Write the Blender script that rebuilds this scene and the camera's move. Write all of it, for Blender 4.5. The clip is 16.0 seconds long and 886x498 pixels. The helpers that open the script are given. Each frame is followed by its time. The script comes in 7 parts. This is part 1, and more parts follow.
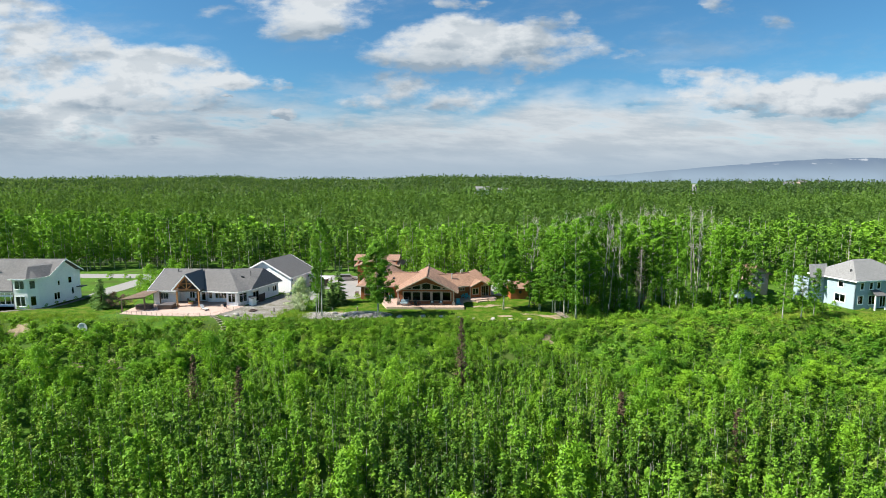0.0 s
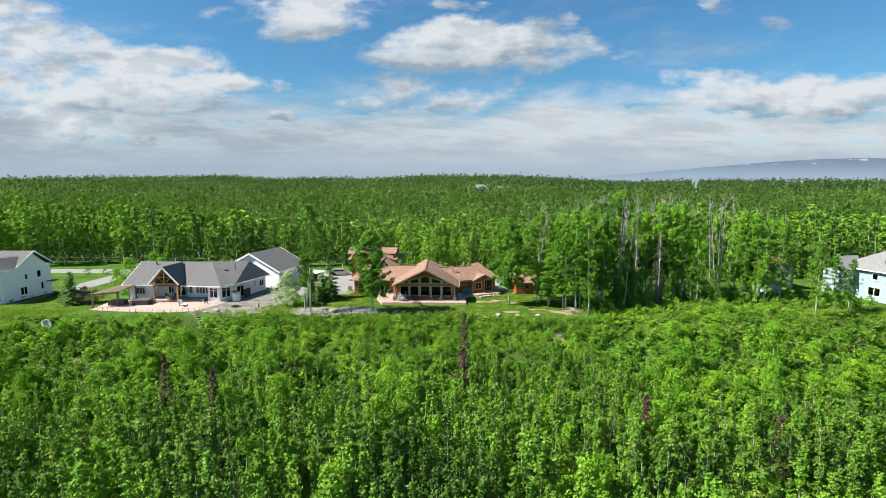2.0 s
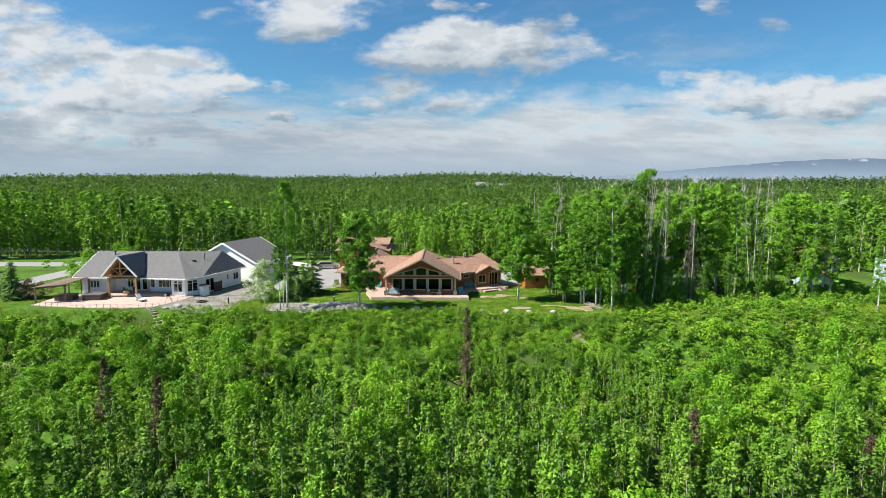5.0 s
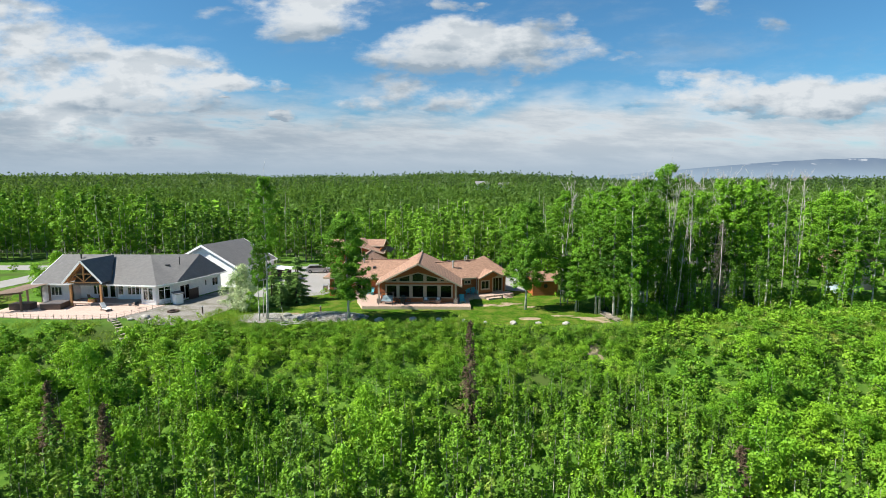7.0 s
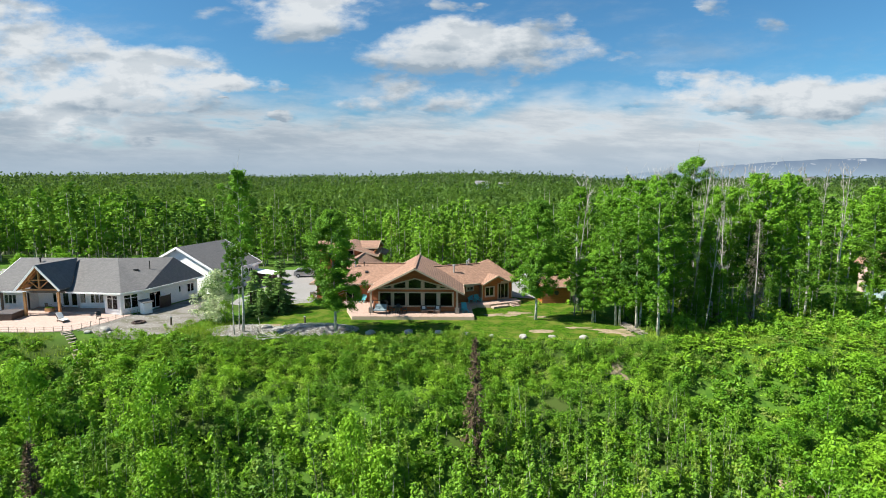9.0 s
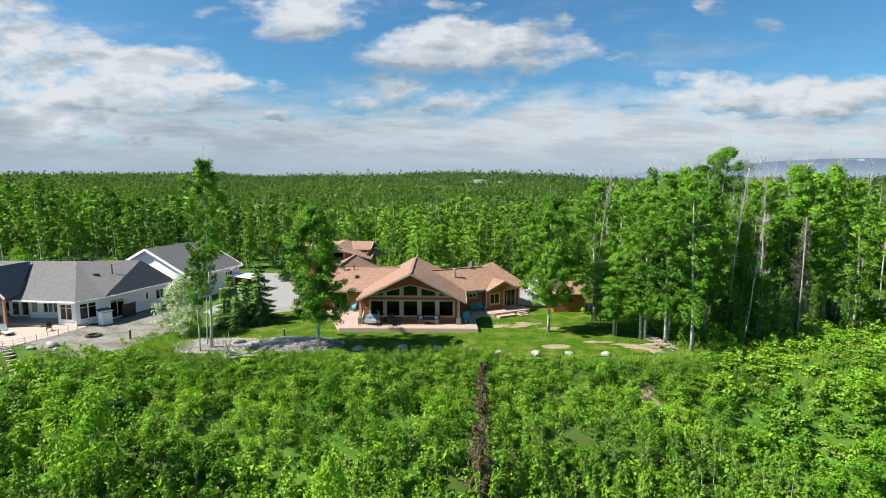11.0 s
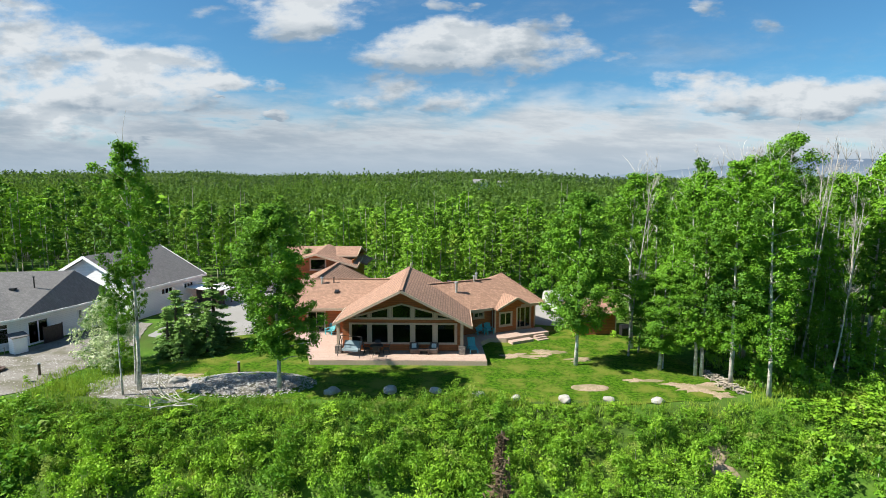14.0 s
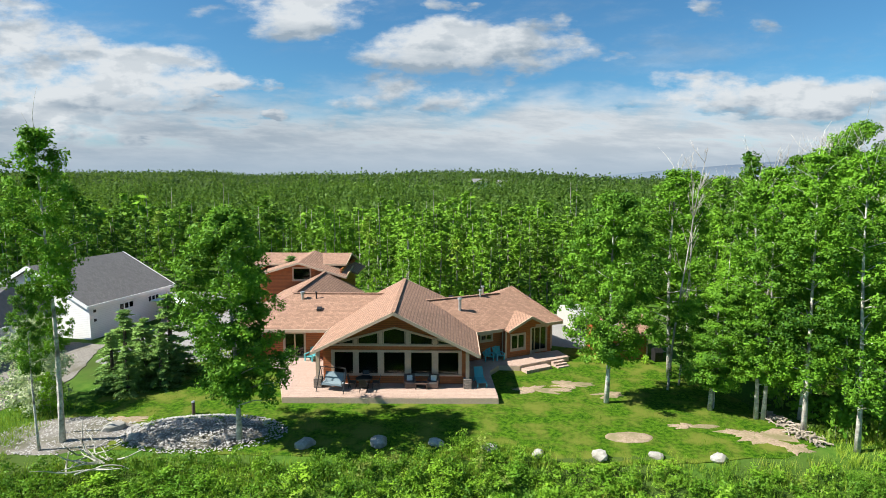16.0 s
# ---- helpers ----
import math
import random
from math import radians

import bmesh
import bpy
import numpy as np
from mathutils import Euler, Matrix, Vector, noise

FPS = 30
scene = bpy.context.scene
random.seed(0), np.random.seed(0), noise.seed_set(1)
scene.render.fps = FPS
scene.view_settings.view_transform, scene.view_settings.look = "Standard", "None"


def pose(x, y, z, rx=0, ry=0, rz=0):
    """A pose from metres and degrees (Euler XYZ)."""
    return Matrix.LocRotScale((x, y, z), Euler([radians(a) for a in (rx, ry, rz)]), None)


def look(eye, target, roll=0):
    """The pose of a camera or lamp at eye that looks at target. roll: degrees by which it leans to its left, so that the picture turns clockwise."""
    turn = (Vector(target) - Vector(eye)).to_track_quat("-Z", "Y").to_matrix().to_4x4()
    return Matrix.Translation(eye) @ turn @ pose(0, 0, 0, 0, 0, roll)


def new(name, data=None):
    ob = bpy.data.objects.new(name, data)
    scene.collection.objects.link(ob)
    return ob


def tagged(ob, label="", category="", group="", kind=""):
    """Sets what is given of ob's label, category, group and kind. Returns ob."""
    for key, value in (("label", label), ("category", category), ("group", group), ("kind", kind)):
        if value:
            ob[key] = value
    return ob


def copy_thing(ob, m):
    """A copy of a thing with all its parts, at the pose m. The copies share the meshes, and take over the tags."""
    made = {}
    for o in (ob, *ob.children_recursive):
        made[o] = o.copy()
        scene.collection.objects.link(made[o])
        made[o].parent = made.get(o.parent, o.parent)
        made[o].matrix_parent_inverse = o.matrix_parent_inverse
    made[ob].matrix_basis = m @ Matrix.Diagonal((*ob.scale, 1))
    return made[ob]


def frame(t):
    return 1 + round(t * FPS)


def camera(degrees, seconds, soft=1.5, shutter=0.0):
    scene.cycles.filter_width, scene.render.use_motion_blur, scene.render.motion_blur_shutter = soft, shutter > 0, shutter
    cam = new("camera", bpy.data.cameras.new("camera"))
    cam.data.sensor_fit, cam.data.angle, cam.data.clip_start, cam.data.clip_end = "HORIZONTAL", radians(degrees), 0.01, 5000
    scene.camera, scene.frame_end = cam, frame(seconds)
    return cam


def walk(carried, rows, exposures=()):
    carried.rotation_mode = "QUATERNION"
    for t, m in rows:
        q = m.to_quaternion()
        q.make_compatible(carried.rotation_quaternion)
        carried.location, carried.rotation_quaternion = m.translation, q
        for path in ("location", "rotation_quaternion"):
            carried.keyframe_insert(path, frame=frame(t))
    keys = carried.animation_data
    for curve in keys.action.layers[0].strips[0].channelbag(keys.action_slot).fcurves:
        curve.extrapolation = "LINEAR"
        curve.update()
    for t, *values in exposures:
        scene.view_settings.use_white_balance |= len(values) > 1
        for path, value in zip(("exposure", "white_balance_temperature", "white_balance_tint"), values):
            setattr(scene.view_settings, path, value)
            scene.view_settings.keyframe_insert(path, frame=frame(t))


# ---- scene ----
cam = camera(77.5, 16.0, soft=0.9)
METRES, EYE, TILT, LEAN, TURN = 68.0, 24.7, -7.2, 0.0, 0.0
ROWS = [
    (0.0, 0.0, 0.0, 0.0, -0.0, 0.0, 0.0),
    (0.5, -0.0003, 0.0318, -0.007, -0.02, 0.02, -0.01),
    (1.0, -0.0007, 0.0635, -0.0142, -0.04, 0.08, -0.03),
    (1.5, -0.0021, 0.095, -0.0209, -0.06, 0.05, 0.03),
    (2.0, -0.0022, 0.1268, -0.0275, -0.07, 0.08, 0.05),
    (2.5, -0.0015, 0.1589, -0.0341, -0.08, 0.1, 0.05),
    (3.0, -0.0012, 0.1906, -0.0414, -0.09, 0.13, 0.04),
    (3.5, -0.001, 0.2226, -0.0484, -0.1, 0.15, 0.06),
    (4.0, -0.0015, 0.2544, -0.0554, -0.12, 0.18, 0.03),
    (6.5, -0.0012, 0.41, -0.0523, -0.22, 0.15, 0.04),
    (7.0, -0.001, 0.4412, -0.051, -0.25, 0.14, 0.02),
    (7.5, -0.0017, 0.4723, -0.0499, -0.28, 0.15, 0.04),
    (8.0, -0.0016, 0.5031, -0.0485, -0.3, 0.17, 0.02),
    (8.5, -0.0016, 0.5337, -0.047, -0.33, 0.15, 0.01),
    (9.0, -0.0022, 0.564, -0.0459, -0.36, 0.17, 0.04),
    (11.5, -0.0037, 0.7168, -0.0399, -0.61, 0.12, 0.02),
    (12.0, -0.0034, 0.7477, -0.0381, -0.65, 0.11, 0.0),
    (12.5, -0.0033, 0.7784, -0.0356, -0.67, 0.11, 0.01),
    (13.0, -0.0029, 0.8091, -0.0328, -0.7, 0.09, 0.01),
    (13.5, -0.0035, 0.8393, -0.0306, -0.75, 0.13, -0.0),
    (14.0, -0.0035, 0.8694, -0.0283, -0.75, 0.16, -0.03),
    (14.5, -0.004, 0.8999, -0.0256, -0.79, 0.14, -0.01),
    (15.0, -0.0044, 0.9305, -0.0224, -0.82, 0.11, -0.0),
    (15.5, -0.0049, 0.9611, -0.0189, -0.88, 0.11, 0.0),
    (16.0, -0.005, 0.992, -0.0147, -0.89, 0.12, -0.02),
]
walk(cam, [(t, pose(0, 0, EYE, TILT, LEAN, TURN) @ pose(METRES * x, METRES * y, METRES * z, 90 + pitch, roll, yaw)) for t, x, y, z, yaw, pitch, roll in ROWS], exposures=[(0, 1.12), (16, 1.12)])

# ---- world and sun ----
SUN_EL, SUN_AZ = radians(45), math.atan2(-0.98, -0.20)
world = bpy.data.worlds.new("sky")
scene.world = world
world.use_nodes = True


class Nodes:
    """Short hand for building a node tree."""

    def __init__(self, tree):
        self.tree = tree

    def add(self, kind, **values):
        n = self.tree.nodes.new(kind)
        for key, value in values.items():
            setattr(n, key, value)
        return n

    def link(self, a, b):
        self.tree.links.new(a, b)

    def put(self, socket, value):
        if isinstance(value, bpy.types.NodeSocket):
            self.link(value, socket)
        else:
            socket.default_value = value

    def math(self, op, a, b=0.0, c=0.0, clamp=False):
        n = self.add("ShaderNodeMath", operation=op, use_clamp=clamp)
        for s, v in zip(n.inputs, (a, b, c)):
            self.put(s, v)
        return n.outputs[0]

    def smooth(self, x, lo, hi, a=0.0, b=1.0):
        n = self.add("ShaderNodeMapRange", interpolation_type="SMOOTHSTEP")
        for s, v in zip(n.inputs, (x, lo, hi, a, b)):
            self.put(s, v)
        return n.outputs[0]

    def mix(self, f, a, b):
        n = self.add("ShaderNodeMix", data_type="RGBA")
        self.put(n.inputs[0], f)
        self.put(n.inputs[6], a)
        self.put(n.inputs[7], b)
        return n.outputs[2]

    def noise(self, vec, scale, detail=4.0, rough=0.55):
        n = self.add("ShaderNodeTexNoise")
        self.put(n.inputs["Vector"], vec)
        n.inputs["Scale"].default_value = scale
        n.inputs["Detail"].default_value = detail
        n.inputs["Roughness"].default_value = rough
        return n.outputs["Fac"]

    def xyz(self, x, y, z):
        n = self.add("ShaderNodeCombineXYZ")
        for s, v in zip(n.inputs, (x, y, z)):
            self.put(s, v)
        return n.outputs[0]


def build_sky():
    world.node_tree.nodes.clear()
    n = Nodes(world.node_tree)
    sky = n.add("ShaderNodeTexSky", sky_type="NISHITA", sun_disc=False, sun_elevation=SUN_EL, sun_rotation=SUN_AZ)
    sky.air_density, sky.dust_density, sky.ozone_density = 1.0, 0.6, 2.5
    way = n.add("ShaderNodeTexCoord").outputs["Generated"]
    sep = n.add("ShaderNodeSeparateXYZ")
    n.link(way, sep.inputs[0])
    dx, dy, dz = sep.outputs
    ahead = n.math("MAXIMUM", dy, 0.08)
    a, b = n.math("DIVIDE", dx, ahead), n.math("DIVIDE", dz, ahead)
    # a layer of cloud seen in perspective, for the texture
    flat = n.math("ADD", n.math("MAXIMUM", dz, 0.0), 0.16)
    sheet = n.xyz(n.math("DIVIDE", dx, flat), n.math("DIVIDE", dy, flat), 0.0)
    screen = n.xyz(a, n.math("MULTIPLY", b, 2.1), 0.3)
    above = n.xyz(n.math("SUBTRACT", a, 0.012), n.math("MULTIPLY_ADD", b, 2.1, 0.03), 0.3)
    warp = n.math("SUBTRACT", n.noise(screen, 5.0, 5.0, 0.55), 0.5)
    warp2 = n.math("SUBTRACT", n.noise(n.xyz(n.math("ADD", a, 7.0), n.math("MULTIPLY", b, 2.1), 1.7), 6.0, 5.0, 0.55), 0.5)
    aw = n.math("MULTIPLY_ADD", warp, 0.30, a)
    bw = n.math("MULTIPLY_ADD", warp2, 0.10, b)
    # the clouds that stand over the far hills: across, up, half width, half height, strength
    clouds = ((-0.656, 0.092, 0.272, 0.048, 0.85), (-0.225, 0.082, 0.225, 0.036, 0.70), (-0.726, 0.209, 0.175, 0.121, 1.00), (-0.582, 0.151, 0.223, 0.088, 1.00), (-0.461, 0.165, 0.106, 0.045, 0.80), (-0.249, 0.287, 0.162, 0.048, 1.00), (-0.421, 0.272, 0.052, 0.023, 0.42), (-0.357, 0.170, 0.070, 0.023, 0.95),
              (-0.385, 0.134, 0.029, 0.007, 0.70), (-0.292, 0.111, 0.050, 0.016, 0.90), (0.055, 0.225, 0.221, 0.051, 1.00), (-0.014, 0.148, 0.176, 0.038, 0.62), (0.053, 0.298, 0.032, 0.023, 0.75), (0.180, 0.276, 0.060, 0.023, 0.55),
              (0.332, 0.210, 0.087, 0.019, 0.62), (0.315, 0.141, 0.033, 0.013, 0.42), (0.614, 0.144, 0.247, 0.047, 1.00), (0.470, 0.298, 0.039, 0.020, 0.50), (0.556, 0.261, 0.046, 0.025, 0.33))
    dens, bright = 0.0, 0.0
    for ca, cb, ra, rb, k in clouds:
        u = n.math("DIVIDE", n.math("SUBTRACT", aw, ca), ra)
        v = n.math("DIVIDE", n.math("SUBTRACT", bw, cb), rb)
        r = n.math("SQRT", n.math("ADD", n.math("MULTIPLY", u, u), n.math("MULTIPLY", v, v)))
        d = n.smooth(r, 1.38, 0.20, 0.0, k)
        dens = n.math("MAXIMUM", dens, d)
        bright = n.math("MAXIMUM", bright, n.math("MULTIPLY", d, n.smooth(n.math("MULTIPLY_ADD", u, -0.25, v), -0.75, 0.25, 0.0, 1.0 if k > 0.78 else 0.5)))
    # the low bank above the horizon, and broken cloud all round
    streak = n.noise(n.xyz(n.math("MULTIPLY_ADD", b, 1.5, a), n.math("MULTIPLY", b, 5.0), 2.0), 5.0, 8.0, 0.62)
    edge = n.math("MULTIPLY_ADD", warp2, 0.16, n.math("MULTIPLY_ADD", a, -0.012, b))
    bank = n.smooth(n.math("MULTIPLY_ADD", streak, 0.10, edge), 0.222, 0.140)
    bank = n.math("MULTIPLY", bank, n.math("MAXIMUM", n.smooth(streak, 0.30, 0.50, 0.45, 1.0), n.smooth(b, 0.085, 0.05)))
    veil = n.smooth(n.noise(n.xyz(n.math("MULTIPLY_ADD", b, -0.8, a), n.math("MULTIPLY", b, 3.0), 6.0), 3.5, 8.0, 0.62), 0.46, 0.78, 0.0, 0.42)
    behind = n.smooth(dy, 0.35, 0.05)
    broken = n.math("MULTIPLY", n.smooth(n.noise(sheet, 0.9, 6.0), 0.55, 0.70), behind)
    heap = n.math("DIVIDE", bright, n.math("MAXIMUM", dens, 0.05))
    low = n.smooth(n.math("SUBTRACT", bank, dens), -0.1, 0.35)
    fine = n.noise(screen, 8.0, 10.0, 0.60)
    lumps = n.math("ADD", dens, n.math("MULTIPLY", n.math("SUBTRACT", fine, 0.5), n.smooth(dens, 0.0, 0.3, 0.6, 2.5)))
    cover = n.smooth(lumps, 0.16, 0.86)
    cover = n.math("MAXIMUM", n.math("MAXIMUM", n.math("MAXIMUM", cover, veil), bank), broken)
    # billows: lit on their upper left, grey below
    billow, higher = n.noise(screen, 7.5, 7.0, 0.55), n.noise(above, 7.5, 7.0, 0.55)
    under = n.smooth(n.math("SUBTRACT", higher, billow), -0.06, 0.11)
    wide = n.smooth(n.noise(n.xyz(a, n.math("MULTIPLY", b, 3.4), 4.0), 4.2, 5.0, 0.55), 0.40, 0.66)
    soft_bank = n.math("MULTIPLY_ADD", n.smooth(streak, 0.36, 0.64), 0.55, n.math("MULTIPLY", n.smooth(a, 0.25, -0.45), 0.38))
    heaps = n.math("MULTIPLY_ADD", under, 0.55, n.math("MULTIPLY", wide, 0.50))
    heaps = n.math("ADD", heaps, n.math("MULTIPLY_ADD", heap, -0.70, 0.42))
    grey = n.math("ADD", n.math("MULTIPLY", heaps, n.math("SUBTRACT", 1.0, low)), n.math("MULTIPLY", soft_bank, low), clamp=True)
    lit = n.mix(grey, CLOUD_LIT, CLOUD_GREY)
    lit = n.mix(n.smooth(b, 0.085, 0.01, 0.0, 0.9), lit, CLOUD_LOW)
    gain = n.add("ShaderNodeVectorMath", operation="SCALE")
    n.link(sky.outputs[0], gain.inputs[0])
    gain.inputs["Scale"].default_value = SKY_GAIN
    tint = n.add("ShaderNodeMix", data_type="RGBA", blend_type="MULTIPLY")
    tint.inputs[0].default_value = 1.0
    n.link(gain.outputs[0], tint.inputs[6])
    tint.inputs[7].default_value = SKY_TINT
    shown = n.mix(cover, tint.outputs[2], lit)
    bg = n.add("ShaderNodeBackground")
    n.link(shown, bg.inputs[0])
    bg.inputs[1].default_value = 0.1
    n.link(bg.outputs[0], n.add("ShaderNodeOutputWorld").inputs[0])


SKY_GAIN, SKY_TINT = 0.48, (0.53, 0.99, 1.20, 1)
CLOUD_LIT, CLOUD_GREY, CLOUD_LOW = (3.40, 3.60, 3.76, 1), (1.52, 1.90, 2.28, 1), (1.80, 2.27, 2.75, 1)
build_sky()
sun = new("sun", bpy.data.lights.new("sun", "SUN"))
sun.data.energy, sun.data.angle, sun.data.color = 5.0, radians(0.6), (1.0, 0.95, 0.86)
sun.matrix_world = look((0, 0, 0), (0.984 * math.cos(SUN_EL), 0.178 * math.cos(SUN_EL), -math.sin(SUN_EL)))

# ---- materials ----
def surface(name, one, two, scale=1.0, rough=0.8, bump=0.3, bump_scale=30.0, stain=None, stain_scale=0.25, spread=0.0, metal=0.0, sheen=0.5):
    """Two tones mixed by a fine grain, a third by large stains, and a fine relief. spread: brightness varied from piece to piece."""
    m = bpy.data.materials.new(name)
    m.use_nodes = True
    n = Nodes(m.node_tree)
    p = m.node_tree.nodes["Principled BSDF"]
    at = n.add("ShaderNodeTexCoord").outputs["Object"]
    grain = n.noise(at, scale * 8, 6.0, 0.65)
    c = n.mix(n.smooth(grain, 0.35, 0.65), (*one, 1), (*two, 1))
    if stain:
        c = n.mix(n.smooth(n.noise(at, stain_scale, 4.0), 0.42, 0.68), c, (*stain, 1))
    if spread:
        hsv = n.add("ShaderNodeHueSaturation")
        who = n.add("ShaderNodeObjectInfo").outputs["Random"]
        n.link(n.math("MULTIPLY_ADD", who, spread, 1 - spread / 2), hsv.inputs["Value"])
        n.link(c, hsv.inputs["Color"])
        c = hsv.outputs[0]
    n.link(c, p.inputs["Base Color"])
    p.inputs["Roughness"].default_value, p.inputs["Metallic"].default_value = rough, metal
    p.inputs["Specular IOR Level"].default_value = sheen
    if bump:
        bp = n.add("ShaderNodeBump")
        bp.inputs["Strength"].default_value, bp.inputs["Distance"].default_value = bump, 0.02
        n.link(n.noise(at, bump_scale, 3.0), bp.inputs["Height"])
        n.link(bp.outputs[0], p.inputs["Normal"])
    return m


def rows_surface(name, one, two, across, high, wide, depth=0.02, rough=0.85, gap=0.06, gapc=0.35, mottle=0.5):
    """Courses of shingles, siding or boards: bricks laid over two axes of the object, each piece of its own tone."""
    m = bpy.data.materials.new(name)
    m.use_nodes = True
    n = Nodes(m.node_tree)
    p = m.node_tree.nodes["Principled BSDF"]
    at = n.add("ShaderNodeTexCoord").outputs["Object"]
    s = n.add("ShaderNodeSeparateXYZ")
    n.link(at, s.inputs[0])
    axis = dict(x=s.outputs[0], y=s.outputs[1], z=s.outputs[2], s=n.math("ADD", s.outputs[0], s.outputs[1]))
    v = n.xyz(axis[across[0]], axis[across[1]], 0.0)
    br = n.add("ShaderNodeTexBrick")
    n.link(v, br.inputs["Vector"])
    br.inputs["Color1"].default_value, br.inputs["Color2"].default_value = (*one, 1), (*two, 1)
    br.inputs["Mortar"].default_value = (*[c * gapc for c in one], 1)
    br.inputs["Scale"].default_value, br.inputs["Mortar Size"].default_value = 1.0, gap * high
    br.inputs["Brick Width"].default_value, br.inputs["Row Height"].default_value = wide, high
    br.inputs["Mortar Smooth"].default_value = 0.4
    big = n.noise(at, 2.6, 6.0, 0.75)
    mid = n.mix(n.smooth(big, 0.38, 0.64, 0.0, mottle), br.outputs["Color"], (*[c * 0.62 for c in two], 1))
    n.link(mid, p.inputs["Base Color"])
    p.inputs["Roughness"].default_value = rough
    bp = n.add("ShaderNodeBump")
    bp.inputs["Strength"].default_value, bp.inputs["Distance"].default_value = 0.8, depth
    n.link(n.math("SUBTRACT", n.math("MULTIPLY", n.noise(at, 40.0, 2.0), 0.4), br.outputs["Fac"]), bp.inputs["Height"])
    n.link(bp.outputs[0], p.inputs["Normal"])
    return m


def leafy(name, one, two, thin=0.3, place=0.12, dry=None, own=0.30):
    """Leaves: each one, each plant and each patch of wood a little different, and light passing through."""
    m = bpy.data.materials.new(name)
    m.use_nodes = True
    n = Nodes(m.node_tree)
    m.node_tree.nodes.clear()
    geo = n.add("ShaderNodeNewGeometry")
    who = n.add("ShaderNodeObjectInfo").outputs["Random"]
    patch = n.noise(geo.outputs["Position"], place, 3.0, 0.6)
    each = n.noise(geo.outputs["Position"], 0.33, 1.0, 0.5)
    f = n.math("ADD", n.math("MULTIPLY", geo.outputs["Random Per Island"], own), n.math("MULTIPLY", who, 0.22))
    f = n.math("ADD", f, n.smooth(each, 0.36, 0.64, 0.0, 0.26))
    f = n.math("ADD", f, n.smooth(patch, 0.36, 0.64, -0.18, 0.48), clamp=True)
    c = n.mix(f, (*one, 1), (*two, 1))
    if dry:
        c = n.mix(n.smooth(n.noise(geo.outputs["Position"], place * 2.7, 2.0), 0.58, 0.70, 0.0, 0.7), c, (*dry, 1))
    d, t, g = n.add("ShaderNodeBsdfDiffuse"), n.add("ShaderNodeBsdfTranslucent"), n.add("ShaderNodeBsdfGlossy")
    n.link(c, d.inputs[0])
    n.link(n.mix(0.4, c, (0.22, 0.36, 0.025, 1)), t.inputs[0])
    g.inputs["Roughness"].default_value = 0.55
    g.inputs[0].default_value = (0.6, 0.7, 0.6, 1)
    one_mix, two_mix = n.add("ShaderNodeMixShader"), n.add("ShaderNodeMixShader")
    one_mix.inputs[0].default_value, two_mix.inputs[0].default_value = thin, 0.02
    n.link(d.outputs[0], one_mix.inputs[1])
    n.link(t.outputs[0], one_mix.inputs[2])
    n.link(one_mix.outputs[0], two_mix.inputs[1])
    n.link(g.outputs[0], two_mix.inputs[2])
    n.link(two_mix.outputs[0], n.add("ShaderNodeOutputMaterial").inputs[0])
    return m


def pane_glass(name):
    m = bpy.data.materials.new(name)
    m.use_nodes = True
    n = Nodes(m.node_tree)
    m.node_tree.nodes.clear()
    fr, tr, gl, mx = n.add("ShaderNodeFresnel"), n.add("ShaderNodeBsdfTransparent"), n.add("ShaderNodeBsdfGlossy"), n.add("ShaderNodeMixShader")
    fr.inputs[0].default_value = 1.45
    tr.inputs[0].default_value = (0.62, 0.68, 0.68, 1)
    gl.inputs["Roughness"].default_value = 0.02
    n.link(fr.outputs[0], mx.inputs[0])
    n.link(tr.outputs[0], mx.inputs[1])
    n.link(gl.outputs[0], mx.inputs[2])
    n.link(mx.outputs[0], n.add("ShaderNodeOutputMaterial").inputs[0])
    return m


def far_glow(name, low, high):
    """The far range of hills, self-lit, the blue of miles of air put into its colour, with old snow on its brow."""
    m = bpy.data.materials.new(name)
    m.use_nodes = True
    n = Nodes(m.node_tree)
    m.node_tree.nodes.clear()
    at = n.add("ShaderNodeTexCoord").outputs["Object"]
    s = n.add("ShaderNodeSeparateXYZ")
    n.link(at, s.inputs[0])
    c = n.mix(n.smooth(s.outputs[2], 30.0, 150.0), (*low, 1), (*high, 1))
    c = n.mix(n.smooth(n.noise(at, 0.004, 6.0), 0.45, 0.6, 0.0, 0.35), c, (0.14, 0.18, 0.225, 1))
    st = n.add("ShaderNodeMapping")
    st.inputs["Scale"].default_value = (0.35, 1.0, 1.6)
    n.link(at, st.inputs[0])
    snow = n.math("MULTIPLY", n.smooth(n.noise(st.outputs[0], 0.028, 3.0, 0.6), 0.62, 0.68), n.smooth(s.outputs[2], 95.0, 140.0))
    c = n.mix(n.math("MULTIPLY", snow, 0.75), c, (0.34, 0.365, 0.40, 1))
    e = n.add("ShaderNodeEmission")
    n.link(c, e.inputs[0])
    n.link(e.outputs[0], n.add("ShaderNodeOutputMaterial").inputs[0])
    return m


